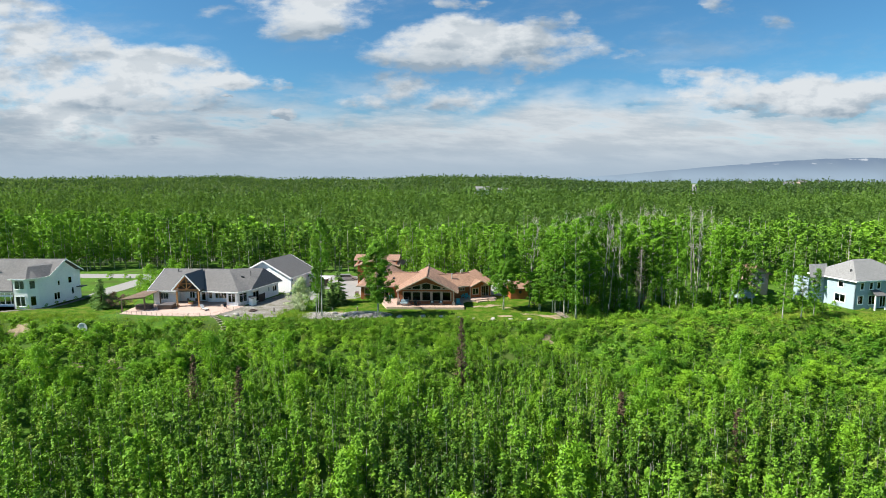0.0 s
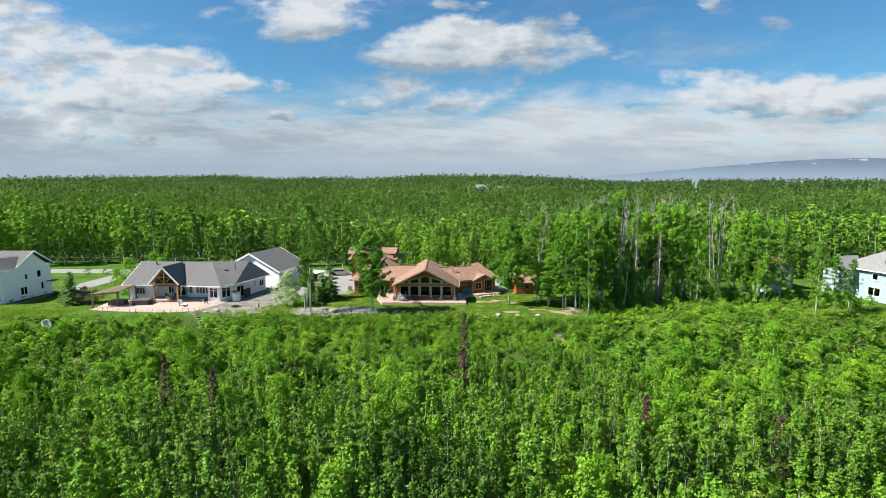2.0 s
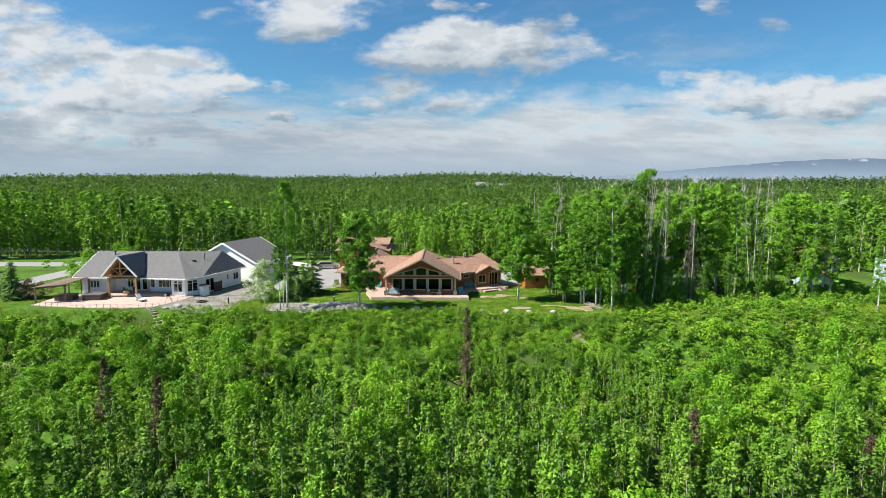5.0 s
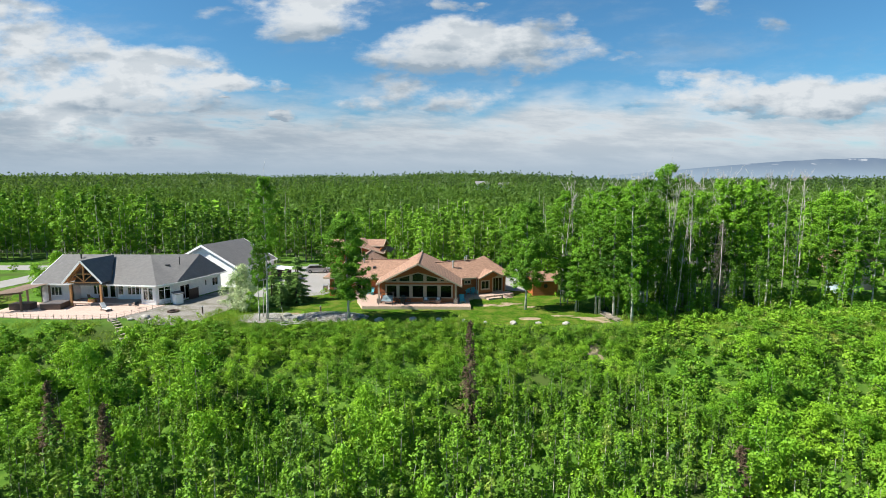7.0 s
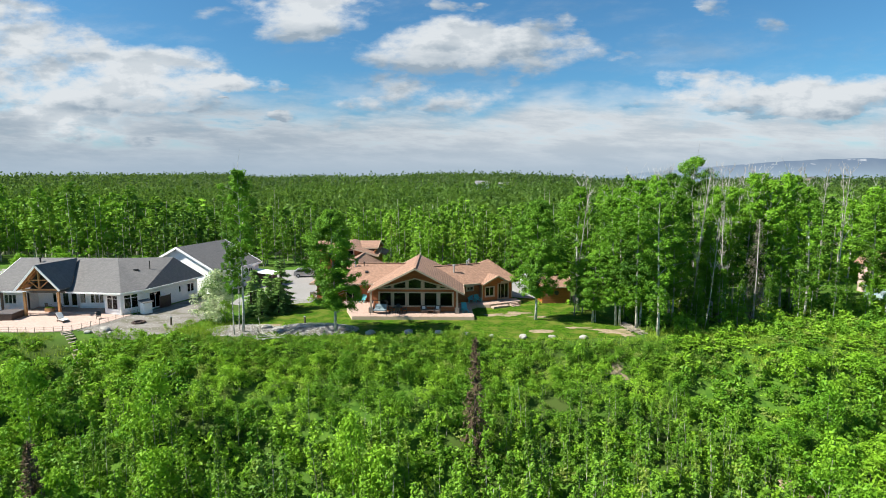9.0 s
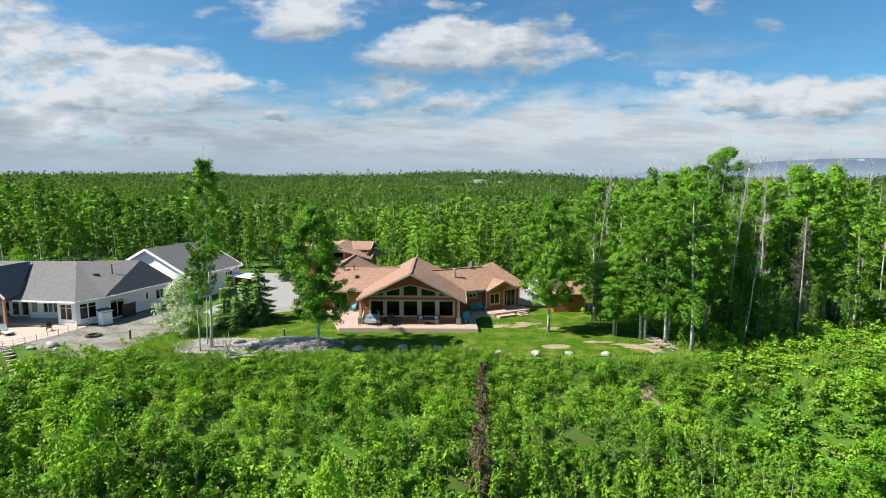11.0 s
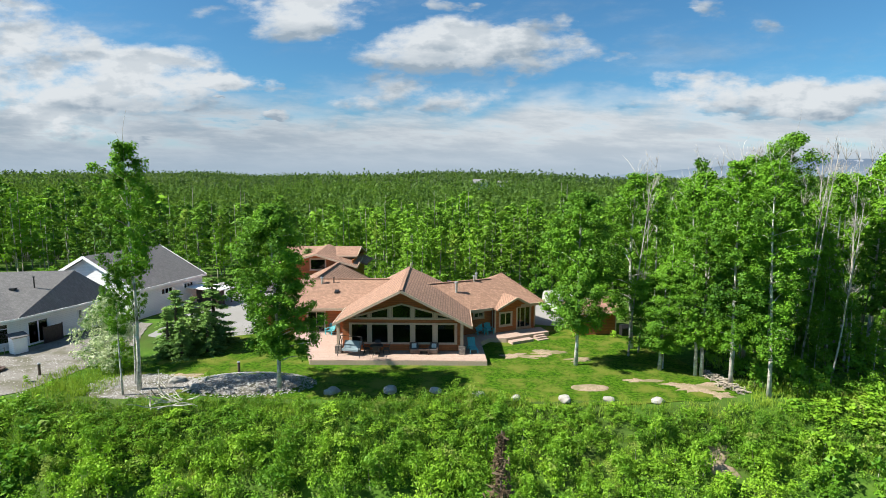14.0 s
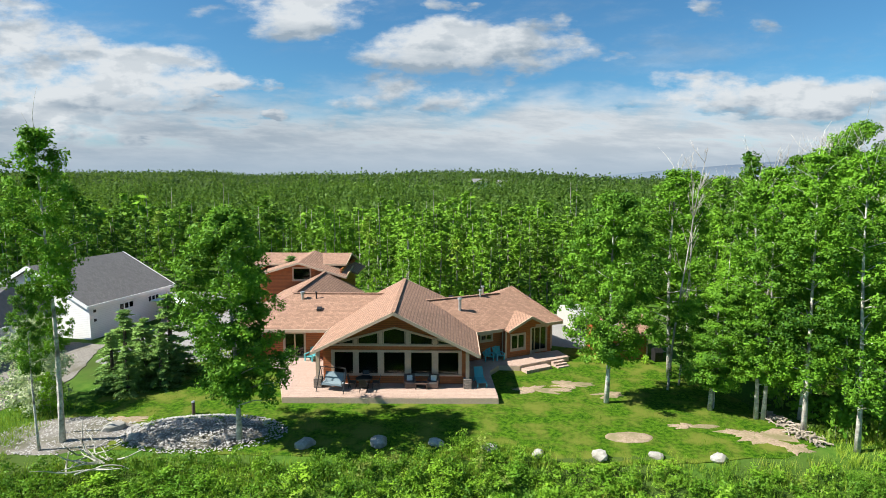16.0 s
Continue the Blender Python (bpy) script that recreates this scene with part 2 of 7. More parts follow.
LEAF_YOUNG = leafy("poplar_leaves", (0.015, 0.049, 0.011), (0.170, 0.345, 0.024), thin=0.18, place=0.09, own=0.5, dry=(0.25, 0.33, 0.05))
LEAF_BRIGHT = leafy("alder_leaves", (0.10, 0.265, 0.014), (0.25, 0.46, 0.026))
LEAF_BIRCH = leafy("birch_leaves", (0.026, 0.092, 0.009), (0.19, 0.40, 0.024), thin=0.24, own=0.45)
LEAF_EDGE = leafy("lawn_birch_leaves", (0.022, 0.080, 0.008), (0.155, 0.345, 0.021), thin=0.22, own=0.45)
LEAF_YARD = leafy("yard_birch_leaves", (0.027, 0.092, 0.011), (0.155, 0.34, 0.022), thin=0.22, place=0.4, own=0.45)
LEAF_WOOD = leafy("woodland_leaves", (0.026, 0.080, 0.015), (0.205, 0.40, 0.030), thin=0.22, place=0.03, own=0.42)
# farther woods: contrast flattened in the colours, the ridge's standing in for haze
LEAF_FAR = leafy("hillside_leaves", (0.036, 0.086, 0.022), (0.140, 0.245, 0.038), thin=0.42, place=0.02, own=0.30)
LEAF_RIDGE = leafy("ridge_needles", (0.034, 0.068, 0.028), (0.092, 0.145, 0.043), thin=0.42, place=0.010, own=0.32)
LEAF_SHRUB = leafy("shrub_leaves", (0.072, 0.205, 0.013), (0.28, 0.49, 0.032), place=0.2, dry=(0.27, 0.30, 0.08))
LEAF_PALE = leafy("blossom_leaves", (0.07, 0.19, 0.02), (0.62, 0.66, 0.42), own=0.8)
LEAF_PLUM = leafy("plum_leaves", (0.12, 0.05, 0.05), (0.30, 0.17, 0.17))
LEAF_WEED = leafy("weed_leaves", (0.040, 0.130, 0.010), (0.20, 0.37, 0.026), place=0.25, dry=(0.24, 0.26, 0.06), own=0.4)
GRASS_TALL = leafy("tall_grass", (0.10, 0.23, 0.013), (0.26, 0.36, 0.035), place=0.35, dry=(0.422, 0.380, 0.082))
GRASS_MOWN = leafy("mown_blades", (0.032, 0.105, 0.005), (0.125, 0.235, 0.013), place=0.3, dry=(0.20, 0.25, 0.05))
NEEDLE = leafy("spruce_needles", (0.065, 0.155, 0.040), (0.25, 0.40, 0.10), thin=0.25, own=0.5)
NEEDLE_DEAD = leafy("dead_needles", (0.060, 0.040, 0.026), (0.145, 0.098, 0.064), thin=0.1)
TWIG_DEAD = leafy("dead_twigs", (0.10, 0.085, 0.075), (0.21, 0.175, 0.155), thin=0.05)
BARK_WHITE = surface("white_birch_bark", (0.70, 0.68, 0.62), (0.44, 0.41, 0.36), 0.6, 0.85, 0.4, 14, (0.16, 0.14, 0.12), 1.6)
BARK_SNAG = surface("bleached_dead_bark", (0.52, 0.48, 0.43), (0.36, 0.33, 0.29), 0.6, 0.9, 0.4, 14, (0.20, 0.17, 0.15), 1.3)
BARK_GREY = surface("grey_poplar_bark", (0.50, 0.49, 0.41), (0.34, 0.33, 0.26), 0.5, 0.9, 0.4, 14, (0.10, 0.09, 0.07), 1.1)
BARK_DARK = surface("spruce_bark", (0.10, 0.075, 0.055), (0.06, 0.045, 0.035), 0.5, 0.9, 0.5, 14)
FLOOR = surface("woodland_floor", (0.045, 0.11, 0.014), (0.085, 0.165, 0.022), 0.12, 0.95, 0.8, 3.0, (0.055, 0.085, 0.02), 0.12, sheen=0.05)
LAWN = surface("mown_grass", (0.014, 0.054, 0.003), (0.072, 0.150, 0.008), 0.45, 0.95, 1.0, 7.0, (0.120, 0.145, 0.024), 0.55, sheen=0.05)
GRAVEL = surface("grey_gravel", (0.145, 0.135, 0.12), (0.26, 0.245, 0.22), 1.6, 0.95, 1.0, 22.0, (0.12, 0.115, 0.08), 0.5, sheen=0.1)
ASPHALT = surface("gravel_road", (0.20, 0.197, 0.19), (0.27, 0.265, 0.255), 1.0, 0.95, 0.5, 18.0, (0.22, 0.215, 0.20), 0.2)
DIRT = surface("bare_earth", (0.25, 0.19, 0.13), (0.36, 0.28, 0.20), 0.9, 0.95, 0.8, 12.0, (0.19, 0.17, 0.09), 0.8, sheen=0.1)
STONE = surface("grey_boulder", (0.29, 0.28, 0.25), (0.41, 0.395, 0.355), 0.6, 0.9, 0.8, 8.0, (0.24, 0.225, 0.185), 1.4, spread=0.25)
ROOF_TAN = rows_surface("tan_shingles", (0.40, 0.235, 0.158), (0.29, 0.165, 0.108), "xy", 0.16, 0.34, gap=0.10, gapc=0.55, mottle=0.55)
ROOF_TAN_SIDE = rows_surface("tan_shingles_side", (0.40, 0.235, 0.158), (0.29, 0.165, 0.108), "yx", 0.22, 0.34, gap=0.13, gapc=0.42, mottle=0.4)
ROOF_GREY = rows_surface("grey_shingles", (0.165, 0.16, 0.158), (0.128, 0.125, 0.123), "xy", 0.16, 0.34, gap=0.08, gapc=0.6, mottle=0.4)
ROOF_PALE = rows_surface("pale_grey_shingles", (0.27, 0.27, 0.265), (0.215, 0.215, 0.21), "xy", 0.16, 0.34, gap=0.08, gapc=0.6, mottle=0.4)
CEDAR = rows_surface("cedar_siding", (0.43, 0.135, 0.034), (0.35, 0.10, 0.025), "sz", 0.16, 4.0, gap=0.10, gapc=0.35, mottle=0.35, rough=0.6)
WHITE_SIDING = rows_surface("white_siding", (0.86, 0.86, 0.86), (0.84, 0.84, 0.84), "sz", 0.18, 5.0, gap=0.05, gapc=0.75, mottle=0.06)
BLUE_SIDING = rows_surface("pale_blue_siding", (0.34, 0.43, 0.475), (0.315, 0.40, 0.445), "sz", 0.18, 5.0, gap=0.05, gapc=0.7, mottle=0.12)
PINK_SIDING = rows_surface("faded_pink_siding", (0.55, 0.40, 0.33), (0.50, 0.36, 0.30), "sz", 0.18, 4.0, gap=0.07, gapc=0.6, mottle=0.3)
CREAM = surface("cream_trim", (0.50, 0.385, 0.285), (0.44, 0.335, 0.245), 0.8, 0.65, 0.15, 20)
WHITE = surface("white_paint", (0.85, 0.85, 0.84), (0.81, 0.81, 0.80), 0.8, 0.5, 0.1, 20)
DECKING = rows_surface("weathered_decking", (0.47, 0.345, 0.28), (0.41, 0.295, 0.235), "xy", 0.14, 3.6, gap=0.07, gapc=0.5, mottle=0.3, depth=0.01)
PAVER = rows_surface("pink_pavers", (0.50, 0.375, 0.315), (0.45, 0.335, 0.28), "xy", 0.3, 0.6, gap=0.04, gapc=0.6, mottle=0.3, depth=0.01)
TIMBER = surface("honey_timber", (0.48, 0.25, 0.10), (0.38, 0.19, 0.075), 1.0, 0.6, 0.3, 12)
OLD_WOOD = surface("grey_weathered_wood", (0.26, 0.22, 0.17), (0.36, 0.31, 0.25), 1.2, 0.9, 0.5, 16, spread=0.35)
BROWN_WOOD = surface("brown_timber", (0.13, 0.085, 0.06), (0.19, 0.13, 0.09), 1.2, 0.8, 0.4, 14, spread=0.3)
DARK_WOOD = surface("dark_brown_cladding", (0.07, 0.045, 0.035), (0.10, 0.065, 0.05), 1.2, 0.6, 0.3, 12)
DARK_METAL = surface("dark_metal", (0.03, 0.03, 0.032), (0.05, 0.05, 0.05), 1.0, 0.45, 0.1, 20, metal=0.6)
GALV = surface("galvanised_metal", (0.55, 0.55, 0.55), (0.42, 0.42, 0.42), 1.0, 0.4, 0.1, 20, metal=0.7)
STONE_BASE = rows_surface("stacked_stone", (0.30, 0.26, 0.22), (0.20, 0.175, 0.15), "sz", 0.12, 0.3, gap=0.14, gapc=0.3, mottle=0.4)
TURQUOISE = surface("turquoise_paint", (0.09, 0.40, 0.43), (0.07, 0.34, 0.37), 1.0, 0.5, 0.1, 20)
SLATE_CLOTH = surface("blue_grey_cloth", (0.15, 0.21, 0.24), (0.20, 0.26, 0.29), 2.0, 0.9, 0.3, 60)
GREY_CLOTH = surface("dark_grey_cushion", (0.09, 0.08, 0.075), (0.13, 0.115, 0.105), 2.0, 0.9, 0.3, 60)
WHITE_CLOTH = surface("white_cushion", (0.72, 0.70, 0.67), (0.66, 0.64, 0.60), 2.0, 0.9, 0.3, 60)
DISH = surface("pale_dish", (0.46, 0.48, 0.50), (0.40, 0.42, 0.44), 0.8, 0.6, 0.1, 20)
CARAVAN = surface("weathered_cream_panel", (0.42, 0.42, 0.38), (0.36, 0.36, 0.33), 0.5, 0.6, 0.1, 10)
# the dimness indoors is put into this dark tone
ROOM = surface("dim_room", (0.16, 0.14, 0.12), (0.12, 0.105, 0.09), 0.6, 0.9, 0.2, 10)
PANE = pane_glass("window_glass")
# emission colours stand in for distance haze, paler at the foot
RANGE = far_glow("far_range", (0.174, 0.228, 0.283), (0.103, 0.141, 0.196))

# ---- mesh helpers ----
class M:
    """Collects vertices and faces, through a matrix, for one mesh."""

    def __init__(self, m=None):
        self.v, self.f, self.m = [], [], m or Matrix()

    def face(self, pts):
        k = len(self.v)
        self.v += [tuple(self.m @ Vector(p)) for p in pts]
        self.f.append(tuple(range(k, k + len(pts))))

    def prism(self, pts, by):
        """The polygon pts drawn out along by."""
        k, c, by = len(self.v), len(pts), Vector(by)
        pts = [Vector(p) for p in pts]
        self.v += [tuple(self.m @ p) for p in pts] + [tuple(self.m @ (p + by)) for p in pts]
        self.f.append(tuple(range(k, k + c)))
        self.f.append(tuple(range(k + 2 * c - 1, k + c - 1, -1)))
        for i in range(c):
            j = (i + 1) % c
            self.f.append((k + j, k + i, k + c + i, k + c + j))
        return self

    def box(self, x0, y0, z0, x1, y1, z1):
        return self.prism([(x0, y0, z0), (x1, y0, z0), (x1, y1, z0), (x0, y1, z0)], (0, 0, z1 - z0))

    def beam(self, p, q, w, h, up=(0, 0, 1)):
        """A bar from p to q, w across and h high."""
        p, q = Vector(p), Vector(q)
        d = (q - p).normalized()
        side = d.cross(Vector(up))
        side = (side if side.length > 1e-4 else d.cross(Vector((0, 1, 0)))).normalized()
        top = side.cross(d)
        a, b = side * w / 2, top * h / 2
        return self.prism([p - a - b, p + a - b, p + a + b, p - a + b], q - p)

    def tube(self, pts, radii, n=6):
        k = len(self.v)
        pts = [Vector(p) for p in pts]
        for i, (p, r) in enumerate(zip(pts, radii)):
            d = (pts[min(i + 1, len(pts) - 1)] - pts[max(i - 1, 0)]).normalized()
            s = d.cross(Vector((0.31, 0.95, 0.05))).normalized()
            t = d.cross(s)
            for j in range(n):
                a = math.tau * j / n
                self.v.append(tuple(self.m @ (p + r * (math.cos(a) * s + math.sin(a) * t))))
        for i in range(len(pts) - 1):
            for j in range(n):
                a, b = k + i * n + j, k + i * n + (j + 1) % n
                self.f.append((a, b, b + n, a + n))
        self.f.append(tuple(range(k + n - 1, k - 1, -1)))
        self.f.append(tuple(range(k + (len(pts) - 1) * n, k + len(pts) * n)))
        return self

    def mesh(self, name, material, smooth=False):
        me = bpy.data.meshes.new(name)
        me.from_pydata(self.v, [], self.f)
        bm = bmesh.new()
        bm.from_mesh(me)
        bmesh.ops.recalc_face_normals(bm, faces=bm.faces)
        bm.to_mesh(me)
        bm.free()
        me.materials.append(material)
        if smooth:
            me.shade_smooth()
        return me


def part(name, m, material, parent=None, label="", smooth=False, at=None):
    ob = new(name, m if isinstance(m, bpy.types.Mesh) else m.mesh(name, material, smooth))
    ob.parent = parent
    if at is not None:
        ob.matrix_basis = at
    return tagged(ob, label)


def root(name, label, category, at=None, group="", kind=""):
    ob = new(name)
    ob.empty_display_size = 0.2
    ob.matrix_basis = at or Matrix()
    return tagged(ob, label, category, group, kind)


def array_mesh(name, verts, faces, material, smooth=False):
    """A mesh from numpy arrays; all faces have the same number of corners."""
    me = bpy.data.meshes.new(name)
    c = faces.shape[1]
    me.vertices.add(len(verts))
    me.vertices.foreach_set("co", np.asarray(verts, np.float32).ravel())
    me.loops.add(faces.size)
    me.loops.foreach_set("vertex_index", np.asarray(faces, np.int32).ravel())
    me.polygons.add(len(faces))
    me.polygons.foreach_set("loop_start", np.arange(0, faces.size, c, dtype=np.int32))
    me.update(calc_edges=True)
    me.materials.append(material)
    if smooth:
        me.shade_smooth()
    return me


# ---- ground ----
def step(x, lo, hi):
    t = np.clip((x - lo) / (hi - lo), 0, 1)
    return t * t * (3 - 2 * t)


def brink(x):
    """Where the level ground ends and the bluff falls away."""
    x = np.asarray(x, float)
    return 95.0 + 0.9 * np.sin(x * 0.11 + 0.6) + 0.5 * np.sin(x * 0.31) - 1.2 * step(x, 25, 60) + 1.5 * step(-x, 22, 40) - 1.0 * step(-x, 58, 75)


def height(x, y):
    x, y = np.asarray(x, float), np.asarray(y, float)
    d = np.maximum(brink(x) - y, 0)
    z = -30 * (1 - np.exp(-0.022 * d * step(d, -1.5, 4.0)))
    z = z + 0.5 * np.sin(x * 0.17 + y * 0.1) * np.sin(y * 0.23 - x * 0.05) * step(d, 3, 15)
    # the wood behind dips, and the far hillside climbs to its crest
    z = z - 13.0 * step(y, 150, 265) + 21.0 * np.clip((y - 265) / 370, 0, 1) + 8.0 * step(y, 600, 1150)
    side = x / np.maximum(y, 50)
    z = z - (9.0 * step(side, 0.12, 0.4) + 2.0 * step(-side, 0.3, 0.7)) * step(y, 500, 1100)
    z = z + 3.0 * np.sin(x * 0.011 + 1.0) * step(y, 350, 700) + 1.6 * np.sin(x * 0.031 + y * 0.008) * step(y, 250, 500)
    return z - 6 * step(y, 1200, 2500)


def build_ground():
    xs = np.concatenate([-np.geomspace(110, 3600, 46)[::-1], np.arange(-109, 110, 1.6), np.geomspace(110, 3600, 46)])
    ys = np.concatenate([-np.geomspace(30, 800, 12)[::-1], np.arange(-28, 74, 3.0), np.arange(74, 104, 0.8), np.arange(104, 140, 3), np.geomspace(140, 4300, 110)])
    gx, gy = np.meshgrid(xs, ys)
    gz = height(gx, gy)
    v = np.stack([gx, gy, gz], -1).reshape(-1, 3)
    w, h = len(xs), len(ys)
    i = (np.arange(h - 1)[:, None] * w + np.arange(w - 1)[None]).ravel()
    f = np.stack([i, i + 1, i + w + 1, i + w], 1)
    return tagged(new("ground", array_mesh("ground", v, f, FLOOR, True)), "rough green and brown ground of the wooded bluff", "ground", kind="structure")


build_ground()


def outline(pts, rng, wobble=0.25, every=0.6, jag=1):
    """A closed outline through pts, with points every so many metres and an uneven edge."""
    out = []
    for i, p in enumerate(pts):
        q = pts[(i + 1) % len(pts)]
        n = max(1, int(math.dist(p, q) / every))
        for k in range(n):
            t = k / n
            x, y = p[0] + (q[0] - p[0]) * t, p[1] + (q[1] - p[1]) * t
            w = wobble * (noise.noise((x * 0.5, y * 0.5, rng)) + 0.6 * noise.noise((x * 1.7, y * 1.7, rng)))
            out.append((x + w, y + w))
    return out


def sheet(name, pts, thick, material, label, category, kind="structure", wobble=0.25, lift=0.0, seed=1.0, follow=True):
    """A thin cover on the ground, meshed finely, that follows it."""
    edge = outline(pts, seed, wobble) if wobble else pts
    bm = bmesh.new()
    vs = [bm.verts.new((x, y, 0)) for x, y in edge]
    bm.faces.new(vs)
    bmesh.ops.triangulate(bm, faces=bm.faces)
    for _ in range(6):
        long = [e for e in bm.edges if e.calc_length() > 1.8]
        if not long:
            break
        bmesh.ops.subdivide_edges(bm, edges=long, cuts=1)
        bmesh.ops.triangulate(bm, faces=[f for f in bm.faces if len(f.verts) > 3])
    top = list(bm.faces)
    ext = bmesh.ops.extrude_face_region(bm, geom=top)
    low = {v for v in ext["geom"] if isinstance(v, bmesh.types.BMVert)}
    for v in bm.verts:
        z = float(height(v.co.x, v.co.y)) if follow else 0.0
        v.co.z = z + lift + (thick if v in low else -0.3)
    bmesh.ops.recalc_face_normals(bm, faces=bm.faces)
    me = bpy.data.meshes.new(name)
    bm.to_mesh(me)
    bm.free()
    me.materials.append(material)
    return tagged(new(name, me), label, category, kind=kind)


sheet("lawn", [(-24, 97.2), (-12, 96.2), (0, 95.6), (12, 95.0), (19, 95.4), (22.5, 97), (21.5, 101.5), (20, 108), (19.5, 117), (12, 116), (5, 113), (-12, 112), (-14, 116), (-20, 117.5), (-21.5, 110), (-24, 104)],
      0.03, LAWN, "mown green lawn round the cedar house", "lawn", seed=3.0)
sheet("lawn", [(-110, 97.5), (-82, 97), (-73, 98.5), (-61, 99.5), (-60.5, 104), (-63, 112), (-71, 116), (-76, 107), (-83, 101.5), (-110, 103)],
      0.03, LAWN, "bright mown lawn between the white houses", "lawn", seed=5.0)
sheet("lawn", [(57, 95), (74, 96), (96, 95), (96, 103), (80, 102), (73, 108), (62, 107), (58, 101)], 0.03, LAWN, "sunny grass beside the pale blue house", "lawn", seed=7.0)
sheet("gravel_yard", [(-41, 99), (-37, 96.6), (-33, 95.6), (-30.5, 97.5), (-29.5, 101), (-28, 107), (-31, 117), (-34.5, 118), (-38.5, 106.5), (-40, 103)],
      0.04, GRAVEL, "bare grey gravel and earth beside the white house", "gravel yard", seed=9.0)
sheet("driveway", [(-29, 112), (-24, 110.5), (-18, 113), (-15.5, 120), (-16, 133), (-24, 141), (-60, 143), (-60, 137), (-33, 135), (-29, 122)],
      0.035, ASPHALT, "pale grey gravel driveway between the houses", "driveway", seed=11.0)
sheet("road", [(-115, 137.5), (-60, 136.5), (-60, 142.5), (-115, 143.5)], 0.035, ASPHALT, "pale gravel road at the edge of the wood", "road", wobble=0.1)
sheet("driveway", [(-76, 115), (-72.5, 116), (-71.5, 124), (-72, 137), (-76, 137), (-77, 124)], 0.035, ASPHALT, "grey gravel driveway of the white house", "driveway", seed=13.0)
sheet("driveway", [(8, 117.5), (14, 115), (19, 118), (19, 128), (6, 130), (2, 124)], 0.035, ASPHALT, "grey gravel driveway behind the cedar house", "driveway", seed=15.0)
sheet("garden_path", [(-110, 101.5), (-84, 100.4), (-80, 102.2), (-75.5, 104.2), (-74.5, 113), (-75.4, 113), (-76.2, 105), (-80.5, 103.0), (-84, 101.6), (-110, 103)], 0.05, GRAVEL, "pale concrete path round the white house", "path", wobble=0.05)

# ---- plants ----


def leaves(centres, outward, size, rng, bias=0.95, long=1.35):
    """One leaf-like blade at each centre, turned partly outward. Returns vertices and faces."""
    n = len(centres)
    nor = bias * outward + rng.normal(size=(n, 3)) * 0.6
    nor[:, 2] += 0.2
    nor /= np.linalg.norm(nor, axis=1, keepdims=True) + 1e-9
    tan = np.cross(nor, rng.normal(size=(n, 3)))
    tan /= np.linalg.norm(tan, axis=1, keepdims=True) + 1e-9
    bit = np.cross(nor, tan)
    s = (size * rng.uniform(0.6, 1.35, n))[:, None]
    a, b = tan * s * long * 0.5, bit * s * 0.5
    droop = nor * s * 0.18
    v = np.stack([centres - a * 0.8 - b * 0.75, centres + a * 1.1 - droop, centres - a * 0.5 + b * 0.9 + droop], 1).reshape(-1, 3)
    return v, np.arange(n * 3).reshape(n, 3)


def limb_points(base, way, length, rng, bend=0.25, n=4):
    p, d, out = np.array(base, float), np.array(way, float), []
    d = d / np.linalg.norm(d)
    for i in range(n + 1):
        out.append(tuple(p))
        d = d + rng.normal(size=3) * bend * 0.3
        d[2] += 0.05
        d /= np.linalg.norm(d)
        p = p + d * length / n
    return out


